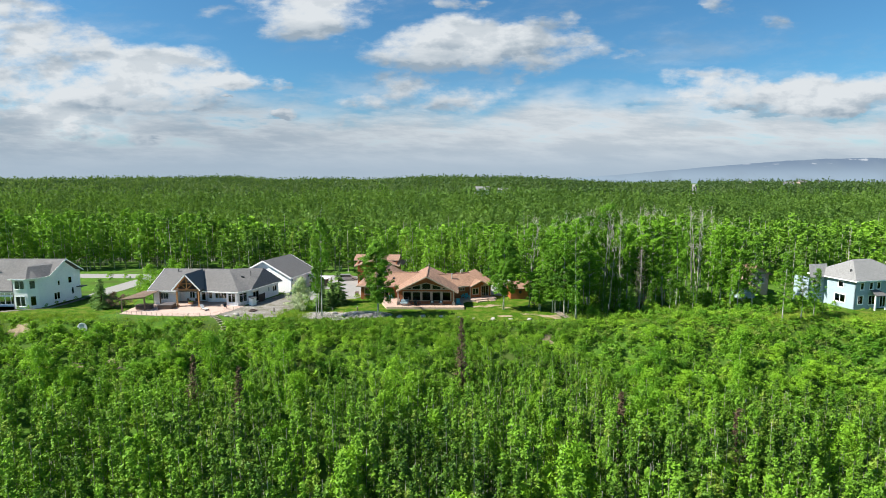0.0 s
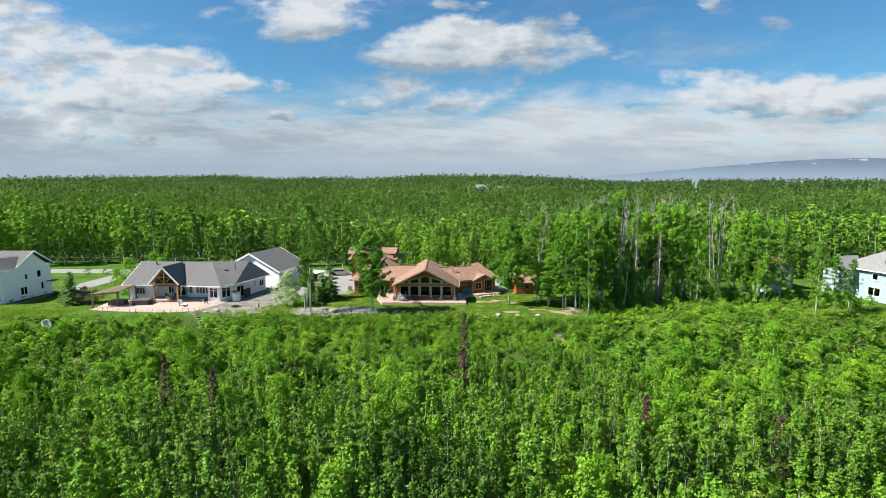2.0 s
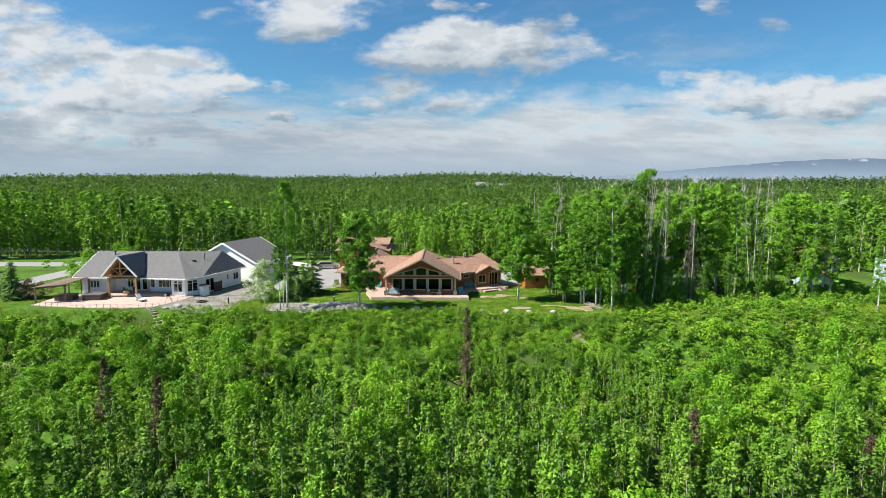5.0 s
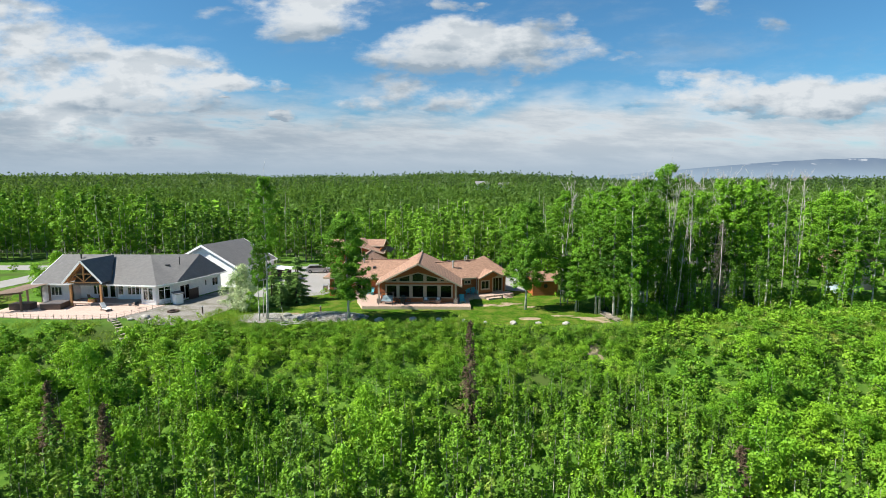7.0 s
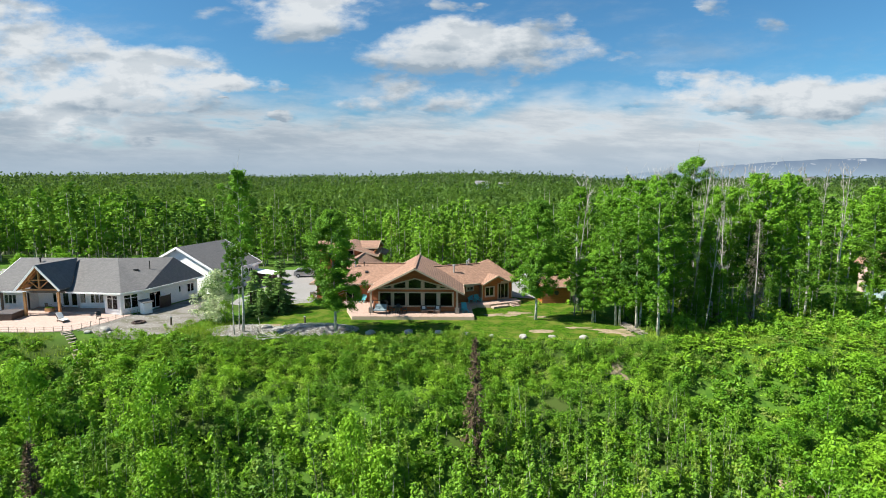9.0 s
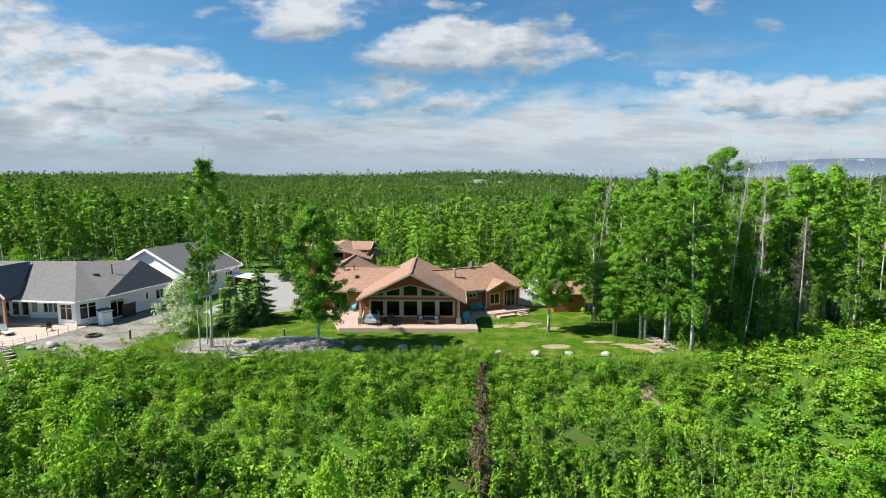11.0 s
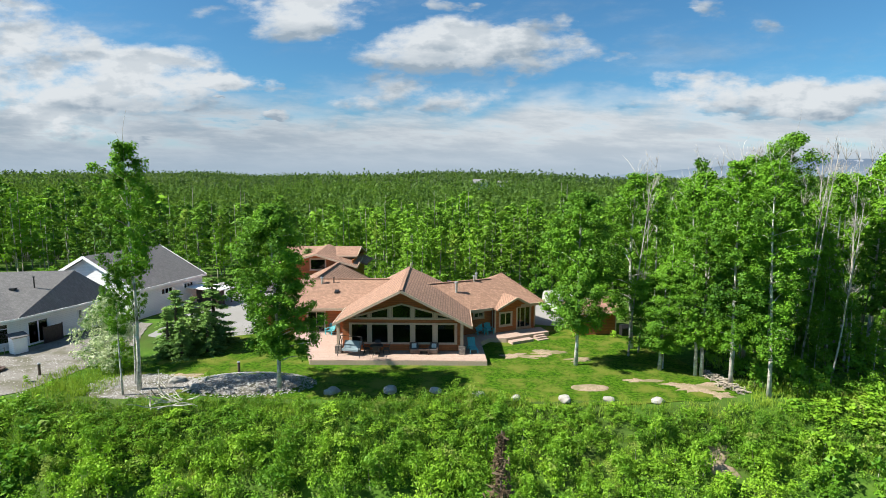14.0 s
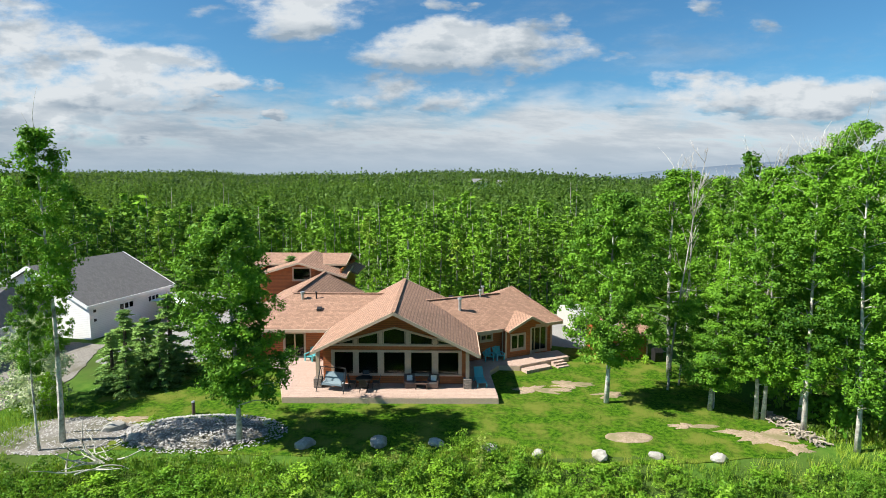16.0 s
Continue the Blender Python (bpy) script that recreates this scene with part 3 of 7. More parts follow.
def broadleaf(tall, wide, clear, clumps, per, size, rng, thick=0.02, lean=0.02, limbs=8, droop=0.0, shape=1.0, tips=0, lump=1.0):
    """A trunk with limbs, and a crown of leaf clumps along them. clear: the bare share of the trunk."""
    wood = M()
    lx, ly = rng.normal(size=2) * lean * tall
    axis = lambda t: np.array([lx * t * t + 0.012 * tall * math.sin(4 * t + lx * 9), ly * t * t, tall * t])
    n = 7
    r0 = thick * tall
    wood.tube([axis(i / n) for i in range(n + 1)], [r0 * (1.25 if i == 0 else 1) * (1 - 0.88 * i / n) for i in range(n + 1)], 6)
    pts, outs = [], []
    lobe, gap = rng.uniform(0, 6.3, 3), rng.uniform(0, 6.3, 2)
    for k in range(clumps):
        t = clear + (1 - clear) * ((k + rng.uniform()) / clumps)
        s = (t - clear) / (1 - clear)
        ang = rng.uniform(0, math.tau)
        # limbs reach further on some sides and at some heights, and leave gaps between
        uneven = 1 + 0.30 * math.sin(2 * ang + lobe[0] + 3 * s) + 0.26 * math.sin(9 * s + lobe[1]) * math.sin(ang + lobe[2])
        if math.sin(11 * s + gap[0]) * math.sin(3 * ang + gap[1] + 5 * s) > 0.62:
            ang += 1.1
        reach = wide * (math.sin(math.pi * min(1, 0.16 + 0.80 * s ** shape)) ** 0.8) * rng.uniform(0.12, 1.0) ** 0.7 * uneven
        at = axis(min(t, 0.98))
        c = at + np.array([math.cos(ang) * reach, math.sin(ang) * reach, reach * 0.25 - droop * reach])
        if k % max(1, clumps // limbs) == 0:
            wood.tube([at - (0, 0, reach * 0.35), at * 0.5 + c * 0.5 - (0, 0, reach * 0.1), c], [r0 * 0.38 * (1 - 0.6 * s), r0 * 0.25 * (1 - 0.6 * s), r0 * 0.08], 4)
        spread = (0.08 + wide * rng.uniform(0.09, 0.19)) * lump
        way = rng.normal(size=(per, 3))
        way /= np.linalg.norm(way, axis=1, keepdims=True) + 1e-6
        q = way * (spread * 1.5 * rng.uniform(0.1, 1.25, (per, 1)) ** 0.6) * (1.0, 1.0, 0.80)
        pts.append(c + q)
        outs.append(way * 0.95 + (c - axis(t * 0.9)) / (reach + 0.3) * 0.35)
    for k in range(tips):
        q = limb_points(axis(rng.uniform(0.72, 0.99)), (rng.normal() * 0.5, rng.normal() * 0.5, 1.3), tall * rng.uniform(0.06, 0.15), rng, 0.5, 3)
        wood.tube(q, [r0 * 0.13, r0 * 0.10, r0 * 0.07, r0 * 0.03], 3)
    v, f = leaves(np.concatenate(pts), np.concatenate(outs), size, rng)
    return wood, v, f


def spruce(tall, wide, rng, per=26, layers=22, size=0.3, bare=0.06, long=2.2, stout=0.022, flat=0.06):
    """A cone of drooping boughs set with needle sprays."""
    wood = M()
    wood.tube([(0, 0, 0), (0.02 * tall * rng.normal() * 0.3, 0, tall * 0.5), (0, 0, tall)], [stout * tall, stout * 0.6 * tall, 0.003 * tall], 6)
    pts, outs = [], []
    for k in range(layers):
        t = bare + (1 - bare) * k / layers
        reach = wide * (1 - t) ** 0.85 + 0.05
        for j in range(max(4, int(10 * (1 - t)))):
            a = rng.uniform(0, math.tau)
            r = reach * rng.uniform(0.7, 1.1)
            s = rng.uniform(0.15, 1.0, per) ** 0.7
            d = np.array([math.cos(a), math.sin(a), 0])
            q = d[None] * (s * r)[:, None] + rng.normal(size=(per, 3)) * (0.06, 0.06, flat) * wide
            q[:, 2] += tall * t + 0.10 * r - 0.35 * r * s
            pts.append(q)
            outs.append(np.tile(d * 0.5 + (0, 0, 0.7), (per, 1)))
    v, f = leaves(np.concatenate(pts), np.concatenate(outs), size, rng, 0.8, long)
    return wood, v, f


def snag(tall, rng, limbs=7):
    """A dead standing trunk with a brush of thin upswept limbs, finer towards its top."""
    w = M()
    p = limb_points((0, 0, 0), (rng.normal() * 0.03, rng.normal() * 0.03, 1), tall, rng, 0.08, 9)
    w.tube(p, [0.0052 * tall * (1 - 0.88 * i / 9) for i in range(10)], 5)
    for k in range(limbs):
        i = int(rng.integers(4, 10))
        a, up = rng.uniform(0, math.tau), rng.uniform(1.0, 3.2)
        base = np.array(p[i]) * 0.5 + np.array(p[i - 1]) * 0.5
        q = limb_points(base, (math.cos(a), math.sin(a), up), tall * rng.uniform(0.04, 0.11), rng, 0.35, 3)
        thin = rng.uniform(0.5, 1.0)
        w.tube(q, [0.0012 * tall * thin, 0.0010 * tall * thin, 0.0007 * tall * thin, 0.0003 * tall], 3)
        for e in (1, 2, 2):
            a2 = a + rng.uniform(-1.3, 1.3)
            t = limb_points(q[e], (math.cos(a2), math.sin(a2), up), tall * rng.uniform(0.02, 0.05), rng, 0.4, 2)
            w.tube(t, [0.0006 * tall, 0.0004 * tall, 0.00025 * tall], 3)
    return w


class Kind:
    """A kind of plant in a few shapes: its meshes, and the raw leaves for joining into woods."""

    def __init__(self, name, made, bark, leaf):
        self.name, self.raw, self.trunks, self.crowns = name, made, [], []
        for w, v, f in made:
            self.trunks.append(w.mesh(name + "_trunk", bark, True))
            self.crowns.append(array_mesh(name + "_crown", v, f, leaf))


def plant(kind, i, x, y, turn, scale, label, category="tree", group="", z=None, sink=0.05):
    z = float(height(x, y)) if z is None else z
    s = scale if isinstance(scale, tuple) else (scale,) * 3
    ob = root(kind.name, label, category, Matrix.LocRotScale((x, y, z - sink), Euler((0, 0, turn)), s), group)
    part("trunk", kind.trunks[i % len(kind.trunks)], None, ob)
    part("crown", kind.crowns[i % len(kind.crowns)], None, ob)
    return ob


def joined(name, kind, spots, leaf, bark, label, category, stems=True):
    """Plants past counting, all in one mesh of leaves and one of trunks. spots: x, y, z, turn, scale, upright scale."""
    for which, material in ((0, leaf), (1, bark))[: 1 + stems]:
        vs, fs, k = [], [], 0
        for j, (x, y, z, a, s, su) in enumerate(spots):
            raw = kind.raw[j % len(kind.raw)]
            if which == 0:
                v, f = raw[1], raw[2]
            else:
                v, f = kind.stems[j % len(kind.stems)]
            c, sn = math.cos(a) * s, math.sin(a) * s
            vs.append(np.stack([v[:, 0] * c - v[:, 1] * sn + x, v[:, 0] * sn + v[:, 1] * c + y, v[:, 2] * su + z], 1))
            fs.append(f + k)
            k += len(v)
        me = array_mesh(name, np.concatenate(vs), np.concatenate(fs), material)
        if which == 0:
            ob = tagged(new(name, me), label, category, kind="stuff")
        else:
            part("trunks", me, None, ob)["kind"] = "stuff"


def stem(tall, r, lean=0.0):
    """A bare three-sided stem for woods seen from afar."""
    a = np.array([(math.cos(t), math.sin(t), 0) for t in (0.3, 2.4, 4.5)])
    v = np.concatenate([a * r, a * r * 0.3 + (lean, 0, tall)])
    return v, np.array([(0, 1, 4, 3), (1, 2, 5, 4), (2, 0, 3, 5)])


def scatter(x0, x1, y0, y1, gap, rng, keep=None, loose=0.35):
    """Uneven but even-spaced spots over a stretch of the plan."""
    nx, ny = int((x1 - x0) / gap), int((y1 - y0) / gap)
    gx, gy = np.meshgrid(np.arange(nx), np.arange(ny))
    p = np.stack([x0 + (gx + rng.uniform(-loose, 1 + loose, gx.shape)) * gap, y0 + (gy + rng.uniform(-loose, 1 + loose, gx.shape)) * gap], -1).reshape(-1, 2)
    return p if keep is None else p[keep(p[:, 0], p[:, 1])]


r = np.random.default_rng(11)
POPLAR = Kind("young_poplar", [broadleaf(7.9 + r.uniform(-1.2, 1.5), 0.60, 0.26, 36, 17, 0.185, r, 0.0095, 0.02, 5, 0.0, 0.66) for _ in range(9)], BARK_GREY, LEAF_YOUNG)
POPLAR.stems = [stem(7.0, 0.07, 0.1), stem(7.6, 0.06, -0.15)]
ALDER = Kind("alder_bush", [broadleaf(5.0, 1.9, 0.03, 64, 42, 0.165, r, 0.01, 0.03, 7, 0.0, 0.75) for _ in range(3)], BARK_GREY, LEAF_BRIGHT)
ALDER.stems = [stem(4.4, 0.06, 0.2)]
BIRCH = Kind("birch_tree", [broadleaf(16.2, 1.85, 0.24, 100, 34, 0.25, r, 0.0085, 0.025, 14, 0.2, 1.0, 14) for _ in range(5)], BARK_WHITE, LEAF_BIRCH)
EDGE = Kind("edge_birch", [broadleaf(16.2, 1.9, 0.22, 150, 52, 0.165, r, 0.0078, 0.025, 16, 0.2, 0.9, 18, 0.78) for _ in range(5)], BARK_WHITE, LEAF_BIRCH)
LAWN_BIRCH = Kind("lawn_birch", [broadleaf(16.2, 2.1, 0.18, 250, 72, 0.125, r, 0.0078, 0.02, 22, 0.25, 1.05, 18, 0.62) for _ in range(4)], BARK_WHITE, LEAF_EDGE)
FULL = Kind("full_birch", [broadleaf(14.0, 2.9, 0.22, 440, 95, 0.135, r, 0.0105, 0.01, 24, 0.25, 1.15, 0, 0.58) for _ in range(3)], BARK_WHITE, LEAF_YARD)
TALL = Kind("high_birch", [broadleaf(19.9, 2.5, 0.74, 46, 130, 0.18, r, 0.007, 0.01, 12, 0.1, 0.9, 10)], BARK_WHITE, LEAF_YARD)
SLIM = Kind("slim_birch", [broadleaf(17.6, 2.1, 0.48, 190, 80, 0.135, r, 0.0085, 0.02, 18, 0.15, 0.95, 8, 0.62) for _ in range(2)], BARK_WHITE, LEAF_YARD)
BIRCH.stems = [stem(15.5, 0.12, 0.3), stem(16, 0.11, -0.4)]
SHRUB = Kind("shrub", [broadleaf(1.7, 0.95, 0.0, 13, 13, 0.22, r, 0.012, 0.05, 3, 0.0, 0.6) for _ in range(5)], BARK_GREY, LEAF_SHRUB)
SHRUB.stems = [stem(1.2, 0.02, 0.1)]
FINE = Kind("fine_shrub", [broadleaf(1.7, 0.95, 0.0, 20, 30, 0.115, r, 0.012, 0.05, 3, 0.0, 0.6) for _ in range(5)], BARK_GREY, LEAF_SHRUB)
FINE.stems = [stem(1.2, 0.02, 0.1)]
WOOD = Kind("wood_tree", [broadleaf(12.8, 1.6, 0.14, 32, 11, 0.49, r, 0.009, 0.02, 3, 0.1, 0.75) for _ in range(6)], BARK_GREY, LEAF_WOOD)
WOOD.stems = [stem(11.5, 0.11, 0.3), stem(12, 0.09, -0.3), stem(10.8, 0.1, 0.0)]
BACK = Kind("back_tree", [broadleaf(12.8, 1.2, 0.16, 46, 22, 0.24, r, 0.009, 0.02, 3, 0.1, 0.75) for _ in range(5)], BARK_GREY, LEAF_WOOD)
BACK.stems = WOOD.stems
MID = Kind("mid_tree", [broadleaf(12.8, 1.8, 0.22, 15, 8, 0.95, r, 0.009, 0.02, 1, 0.1, 0.75) for _ in range(6)], BARK_GREY, LEAF_WOOD)
MID.stems = [stem(11.5, 0.11, 0.3), stem(11.8, 0.1, -0.3)]


def far_crown(tall, wide, rng, n=10, size=1.7):
    """A loose crown for trees far up the hillside: a few sprays in the shape of a spindle."""
    t = rng.uniform(0, 1, n) ** 0.8
    a, q = rng.uniform(0, math.tau, n), wide * (1 - t) ** 0.6 * rng.uniform(0.3, 1.0, n)
    c = np.stack([q * np.cos(a), q * np.sin(a), tall * (0.1 + 0.9 * t)], 1)
    v, f = leaves(c, np.stack([np.cos(a), np.sin(a), 0.4 + 0 * a], 1), size, rng, 0.9, 1.6)
    return M(), v, f


class Hill:
    raw = [broadleaf(9.0 * k, 2.2 / k, 0.25, 6, 6, 1.15, r, 0.009, 0.02, 1, 0.1, 0.9) for k in (0.8, 1, 0.9, 1.1, 1.0, 1.5, 0.85, 1.2)]


class Horizon:
    raw = [far_crown(5.6 * k, 2.5 / k ** 0.8, r, 10, 1.75) for k in (0.7, 1, 0.85, 1.1, 1.0, 1.7, 0.8, 1.2, 0.9, 2.0)]


SPRUCE = Kind("spruce_tree", [spruce(6.0, 1.25, r, 60, 19, 0.10, 0.02, 2.4, flat=0.03) for _ in range(3)], BARK_DARK, NEEDLE)
SPRUCE.stems = [stem(5, 0.05)]
DEAD_SPRUCE = Kind("dead_spruce", [spruce(11.0, 1.5, r, 14, 30, 0.11, 0.08, 4.5, 0.012)], BARK_DARK, NEEDLE_DEAD)
GREY_SPRUCE = Kind("dead_grey_spruce", [spruce(12.5, 2.1, r, 22, 30, 0.022, 0.04, 20.0, 0.008, 0.12)], BARK_SNAG, TWIG_DEAD)

DEAD_BIRCH = [snag(17.0, r, 26).mesh("dead_birch", BARK_SNAG, True) for _ in range(7)]
DEAD_POPLAR = [snag(7.0, r, 12).mesh("dead_poplar", BARK_GREY, True) for _ in range(5)]

# the bluff: shrubs under the brink, young poplars thickening downhill
BARE = ((17.7, 91.2, 1.3, 0.9), (-73.0, 93.0, 1.7, 1.0), (-46.8, 90.1, 1.1, 0.5), (-55.3, 88.7, 1.1, 0.5), (-59.8, 87.2, 0.9, 0.6), (-52.6, 87.2, 1.0, 0.45), (-42.4, 92.0, 1.3, 0.5), (28.0, 80.0, 1.2, 1.5))


def bluff_open(x, y):
    ok = np.hypot((x + 40.2) / 0.8, y - 95.5) > 2.6
    for a, b, rx, ry in BARE:
        ok = ok & (np.hypot((x - a) / (rx * 0.9), (y - b + 0.3) / (ry * 0.9 + 0.4)) > 1)
    return ok & ~((np.abs(x) < 24) & (y > brink(x) - 0.8))


p = scatter(-95, 98, 73.0, 96.5, 1.14, r, lambda x, y: (y > 79 - 6 * step(x, 22, 30)) & (y < brink(x) + 0.4) & (y < 95.6) & bluff_open(x, y))
spots = [(x, y, float(height(x, y)) - 0.15, r.uniform(0, 6.3), s, s * r.uniform(0.7, 1.15) * (0.45 if y > brink(x) - 2.8 else 1.0)) for (x, y), s in zip(p, r.uniform(0.65, 1.25, len(p)))]
close = lambda q: abs(q[0]) < 24 and q[1] > 86
joined("bluff_shrubs", SHRUB, [q for q in spots if not close(q)], LEAF_SHRUB, BARK_GREY, "dense bright green shrubs covering the steep bluff", "shrubs")
joined("brink_shrubs", FINE, [q for q in spots if close(q)], LEAF_SHRUB, BARK_GREY, "low leafy green shrubs under the lawn's edge", "shrubs")

p = scatter(-78, 80, 52, 88.5, 1.68, r, lambda x, y: (np.abs(x) < 4 + 0.83 * np.maximum(y, 0)) & (r.uniform(size=len(x)) < 0.25 + 0.75 * step(90 - y + 5 * np.sin(x * 0.13), 2, 9)) & ((x > -30) | (y < 79)) & ((x < 27) | (y < 75)) & bluff_open(x, y) & (np.sin(x * 0.41 + 2 * np.sin(y * 0.3)) * np.sin(y * 0.52 + 1.5 * np.sin(x * 0.23)) < 0.72))
near = [q for q in p if abs(q[0]) < 26 and q[1] > 62]
r.shuffle(near)
named = {tuple(q) for q in near[:290]}
spots = []
for j, (x, y) in enumerate(p):
    d = float(brink(x)) - y
    s = (0.42 + 0.78 * float(step(d, 5, 36))) * r.uniform(0.72, 1.22)
    if (x, y) in named:
        plant(POPLAR, j, x, y, r.uniform(0, 6.3), (s * 1.05, s * 1.05, s), "young green poplar with a thin pale stem on the bluff", group="young poplars on the bluff")
    else:
        spots.append((x, y, float(height(x, y)) - 0.1, r.uniform(0, 6.3), s * 1.08, s))
joined("poplar_thicket", POPLAR, spots, LEAF_YOUNG, BARK_GREY, "thick stand of young green poplars below the bluff", "trees")

p = scatter(-70, 70, 50, 84, 8.5, r, lambda x, y: np.abs(x) < 8 + 0.84 * y)
for j, (x, y) in enumerate(p):
    s = r.uniform(0.75, 1.45) * (1.25 if y < 62 else 0.9)
    plant(ALDER, j, x, y, r.uniform(0, 6.3), (s, s, s * r.uniform(1.0, 1.35)), "bushy bright green alder among young poplars", "bush", "alders on the bluff")

p = np.concatenate([scatter(-68, -31, 77, 91, 4.6, r, bluff_open, 0.8), scatter(28, 68, 73, 92, 5.0, r, bluff_open, 0.8)])
for j, (x, y) in enumerate(p):
    s = r.uniform(0.45, 0.85)
    plant(ALDER, j, x, y, r.uniform(0, 6.3), (s * 1.25, s * 1.25, s * r.uniform(0.6, 0.9)), "low spreading bright green alder on the slope", "bush", "alders on the bluff")
for x, y, w, t in ((-7.0, 78.5, 0.95, 1.5), (-20.7, 68.0, 1.15, 1.3), (-38.0, 66.0, 1.1, 1.2), (41.0, 69.0, 1.0, 1.35)):
    plant(ALDER, int(y), x, y, x, (w, w, t), "tall bushy bright green alder standing above the poplars", "bush", "alders on the bluff")

p = scatter(-60, 62, 55, 83, 6.6, r, lambda x, y: np.abs(x) < 6 + 0.8 * y)
for j, (x, y) in enumerate(p):
    k = r.uniform(0.45, 0.95) * (1.2 if y < 70 else 0.8)
    ob = tagged(new("dead_poplar", DEAD_POPLAR[j % 5]), "thin bare dead poplar with grey twigs in the thicket", "dead tree", "dead poplars")
    ob.matrix_world = Matrix.LocRotScale((x, y, float(height(x, y)) - 0.1), Euler((r.normal() * 0.08, r.normal() * 0.08, r.uniform(0, 6.3))), (k * 1.3, k * 1.3, k))

# the tall wood beside the lawn
NAMED_BIRCH = ((20.2, 100.5, 0.95), (20.8, 100.3, 1.0), (23.1, 100.5, 0.98), (22.1, 98.4, 1.05), (23.55, 96.3, 1.05), (17.7, 107.8, 1.0), (28.1, 105.7, 1.1), (27.3, 102.1, 1.0), (38.2, 105.7, 1.1), (36, 105.7, 1.0),
               (42.8, 105.7, 1.1), (44.6, 103.7, 1.0), (53.6, 105.1, 1.0), (40.2, 105.1, 1.05), (33.6, 104.1, 1.0), (58.7, 102.8, 0.9), (57.0, 106.4, 0.95), (55.2, 104.4, 1.0), (59.8, 108.4, 0.9), (59.6, 94.4, 0.75), (67.6, 98.4, 0.55), (64.0, 96.5, 0.6))
for j, (x, y, s) in enumerate(NAMED_BIRCH):
    plant(LAWN_BIRCH if x < 29 else EDGE, j, x, y, j * 1.3, (s * (1.5 if j == 5 else 1.1), s * (1.5 if j == 5 else 1.1), s), "tall white-trunked birch with a leafy crown at the wood's edge", group="tall birches")
wood_in = lambda x, y: (x > 22 + 0.05 * (y - 98)) & (y > 98 + 6 * step(x, 28, 40) - 3 * step(x, 48, 60)) & ~((x > 56) & (y < 126))
p = scatter(21, 74, 97, 134, 4.9, r, lambda x, y: wood_in(x, y) & (r.uniform(size=len(x)) < 1.05 - 0.5 * step(x, 36, 48)))
for j, (x, y) in enumerate(p):
    s = r.uniform(0.60, 1.06)
    plant(LAWN_BIRCH if y < 101 and x < 30 else EDGE if y < 103 + 0.06 * x and x < 40 else BIRCH, j + 2, x, y, r.uniform(0, 6.3), (s * 1.05, s * 1.05, s * r.uniform(0.92, 1.08)), "tall birch with pale trunk in the close wood", group="tall birches")
p = scatter(23, 60, 98, 128, 3.7, r, wood_in)
for j, (x, y) in enumerate(p):
    if j % 4:
        k = r.uniform(0.62, 1.12)
        ob = tagged(new("dead_birch", DEAD_BIRCH[j % 7]), "bare dead birch trunk, bleached grey-white", "dead tree", "dead birches")
        ob.matrix_world = Matrix.LocRotScale((x, y, float(height(x, y)) - 0.1), Euler((r.normal() * 0.03, r.normal() * 0.03, r.uniform(0, 6.3))), (k * 1.1, k * 1.1, k))
for j, (x, y, k) in enumerate(((16.8, 105.5, 1.04), (18.0, 106.4, 0.98), (22.5, 104.0, 1.02), (25.5, 103.5, 1.06), (28.0, 107.0, 1.07), (31.0, 104.5, 1.06), (35.0, 108.0, 1.1), (38.5, 107.0, 1.05), (41.0, 110.0, 1.08), (30.0, 110.0, 1.1), (45.5, 118.5, 1.1), (26.6, 106.0, 1.0))):
    ob = tagged(new("dead_birch", DEAD_BIRCH[(j + 3) % 7]), "tall bleached dead birch with a brush of bare twigs", "dead tree", "dead birches")
    ob.matrix_world = Matrix.LocRotScale((x, y, -0.1), Euler((0.02 * math.sin(j * 2.1), 0.02 * math.cos(j * 1.7), j * 1.9)), (k, k, k))
p = scatter(23, 74, 95.5, 112, 1.55, r, lambda x, y: (wood_in(x, y + 1.5) | ((x > 54) & (x < 73) & (y > 99) & (y < 109))) & (y < 112))
joined("wood_underbrush", SHRUB, [(x, y, float(height(x, y)) - 0.1, r.uniform(0, 6.3), r.uniform(0.7, 1.3), r.uniform(0.6, 1.4)) for x, y in p], LEAF_SHRUB, BARK_GREY, "green underbrush between the birch trunks", "shrubs")
p = scatter(27, 61, 98.5, 107, 2.9, r, lambda x, y: wood_in(x, y + 2.5))
for j, (x, y) in enumerate(p):
    s = r.uniform(0.30, 0.52)
    plant(EDGE, j, x, y, r.uniform(0, 6.3), (s * 1.15, s * 1.15, s), "young leafy birch at the foot of the tall wood", group="young birches")
p = scatter(26, 58, 94.5, 105, 1.2, r, lambda x, y: ~wood_in(x, y + 1.5) & (x > 24.5 + 0.3 * (y - 95)))
joined("clearing_shrubs", SHRUB, [(x, y, float(height(x, y)) - 0.1, r.uniform(0, 6.3), r.uniform(0.7, 1.3), r.uniform(0.4, 1.0)) for x, y in p], LEAF_SHRUB, BARK_GREY, "bright green shrubs before the birch wood", "shrubs")
plant(TALL, 0, 33.1, 111.2, 1.0, 1.0, "tall birch with a dark round crown above the wood", group="tall birches")
plant(GREY_SPRUCE, 0, 36.5, 100.5, 0.5, 1.0, "dead spruce with grey bare boughs at the wood's edge", "dead tree")

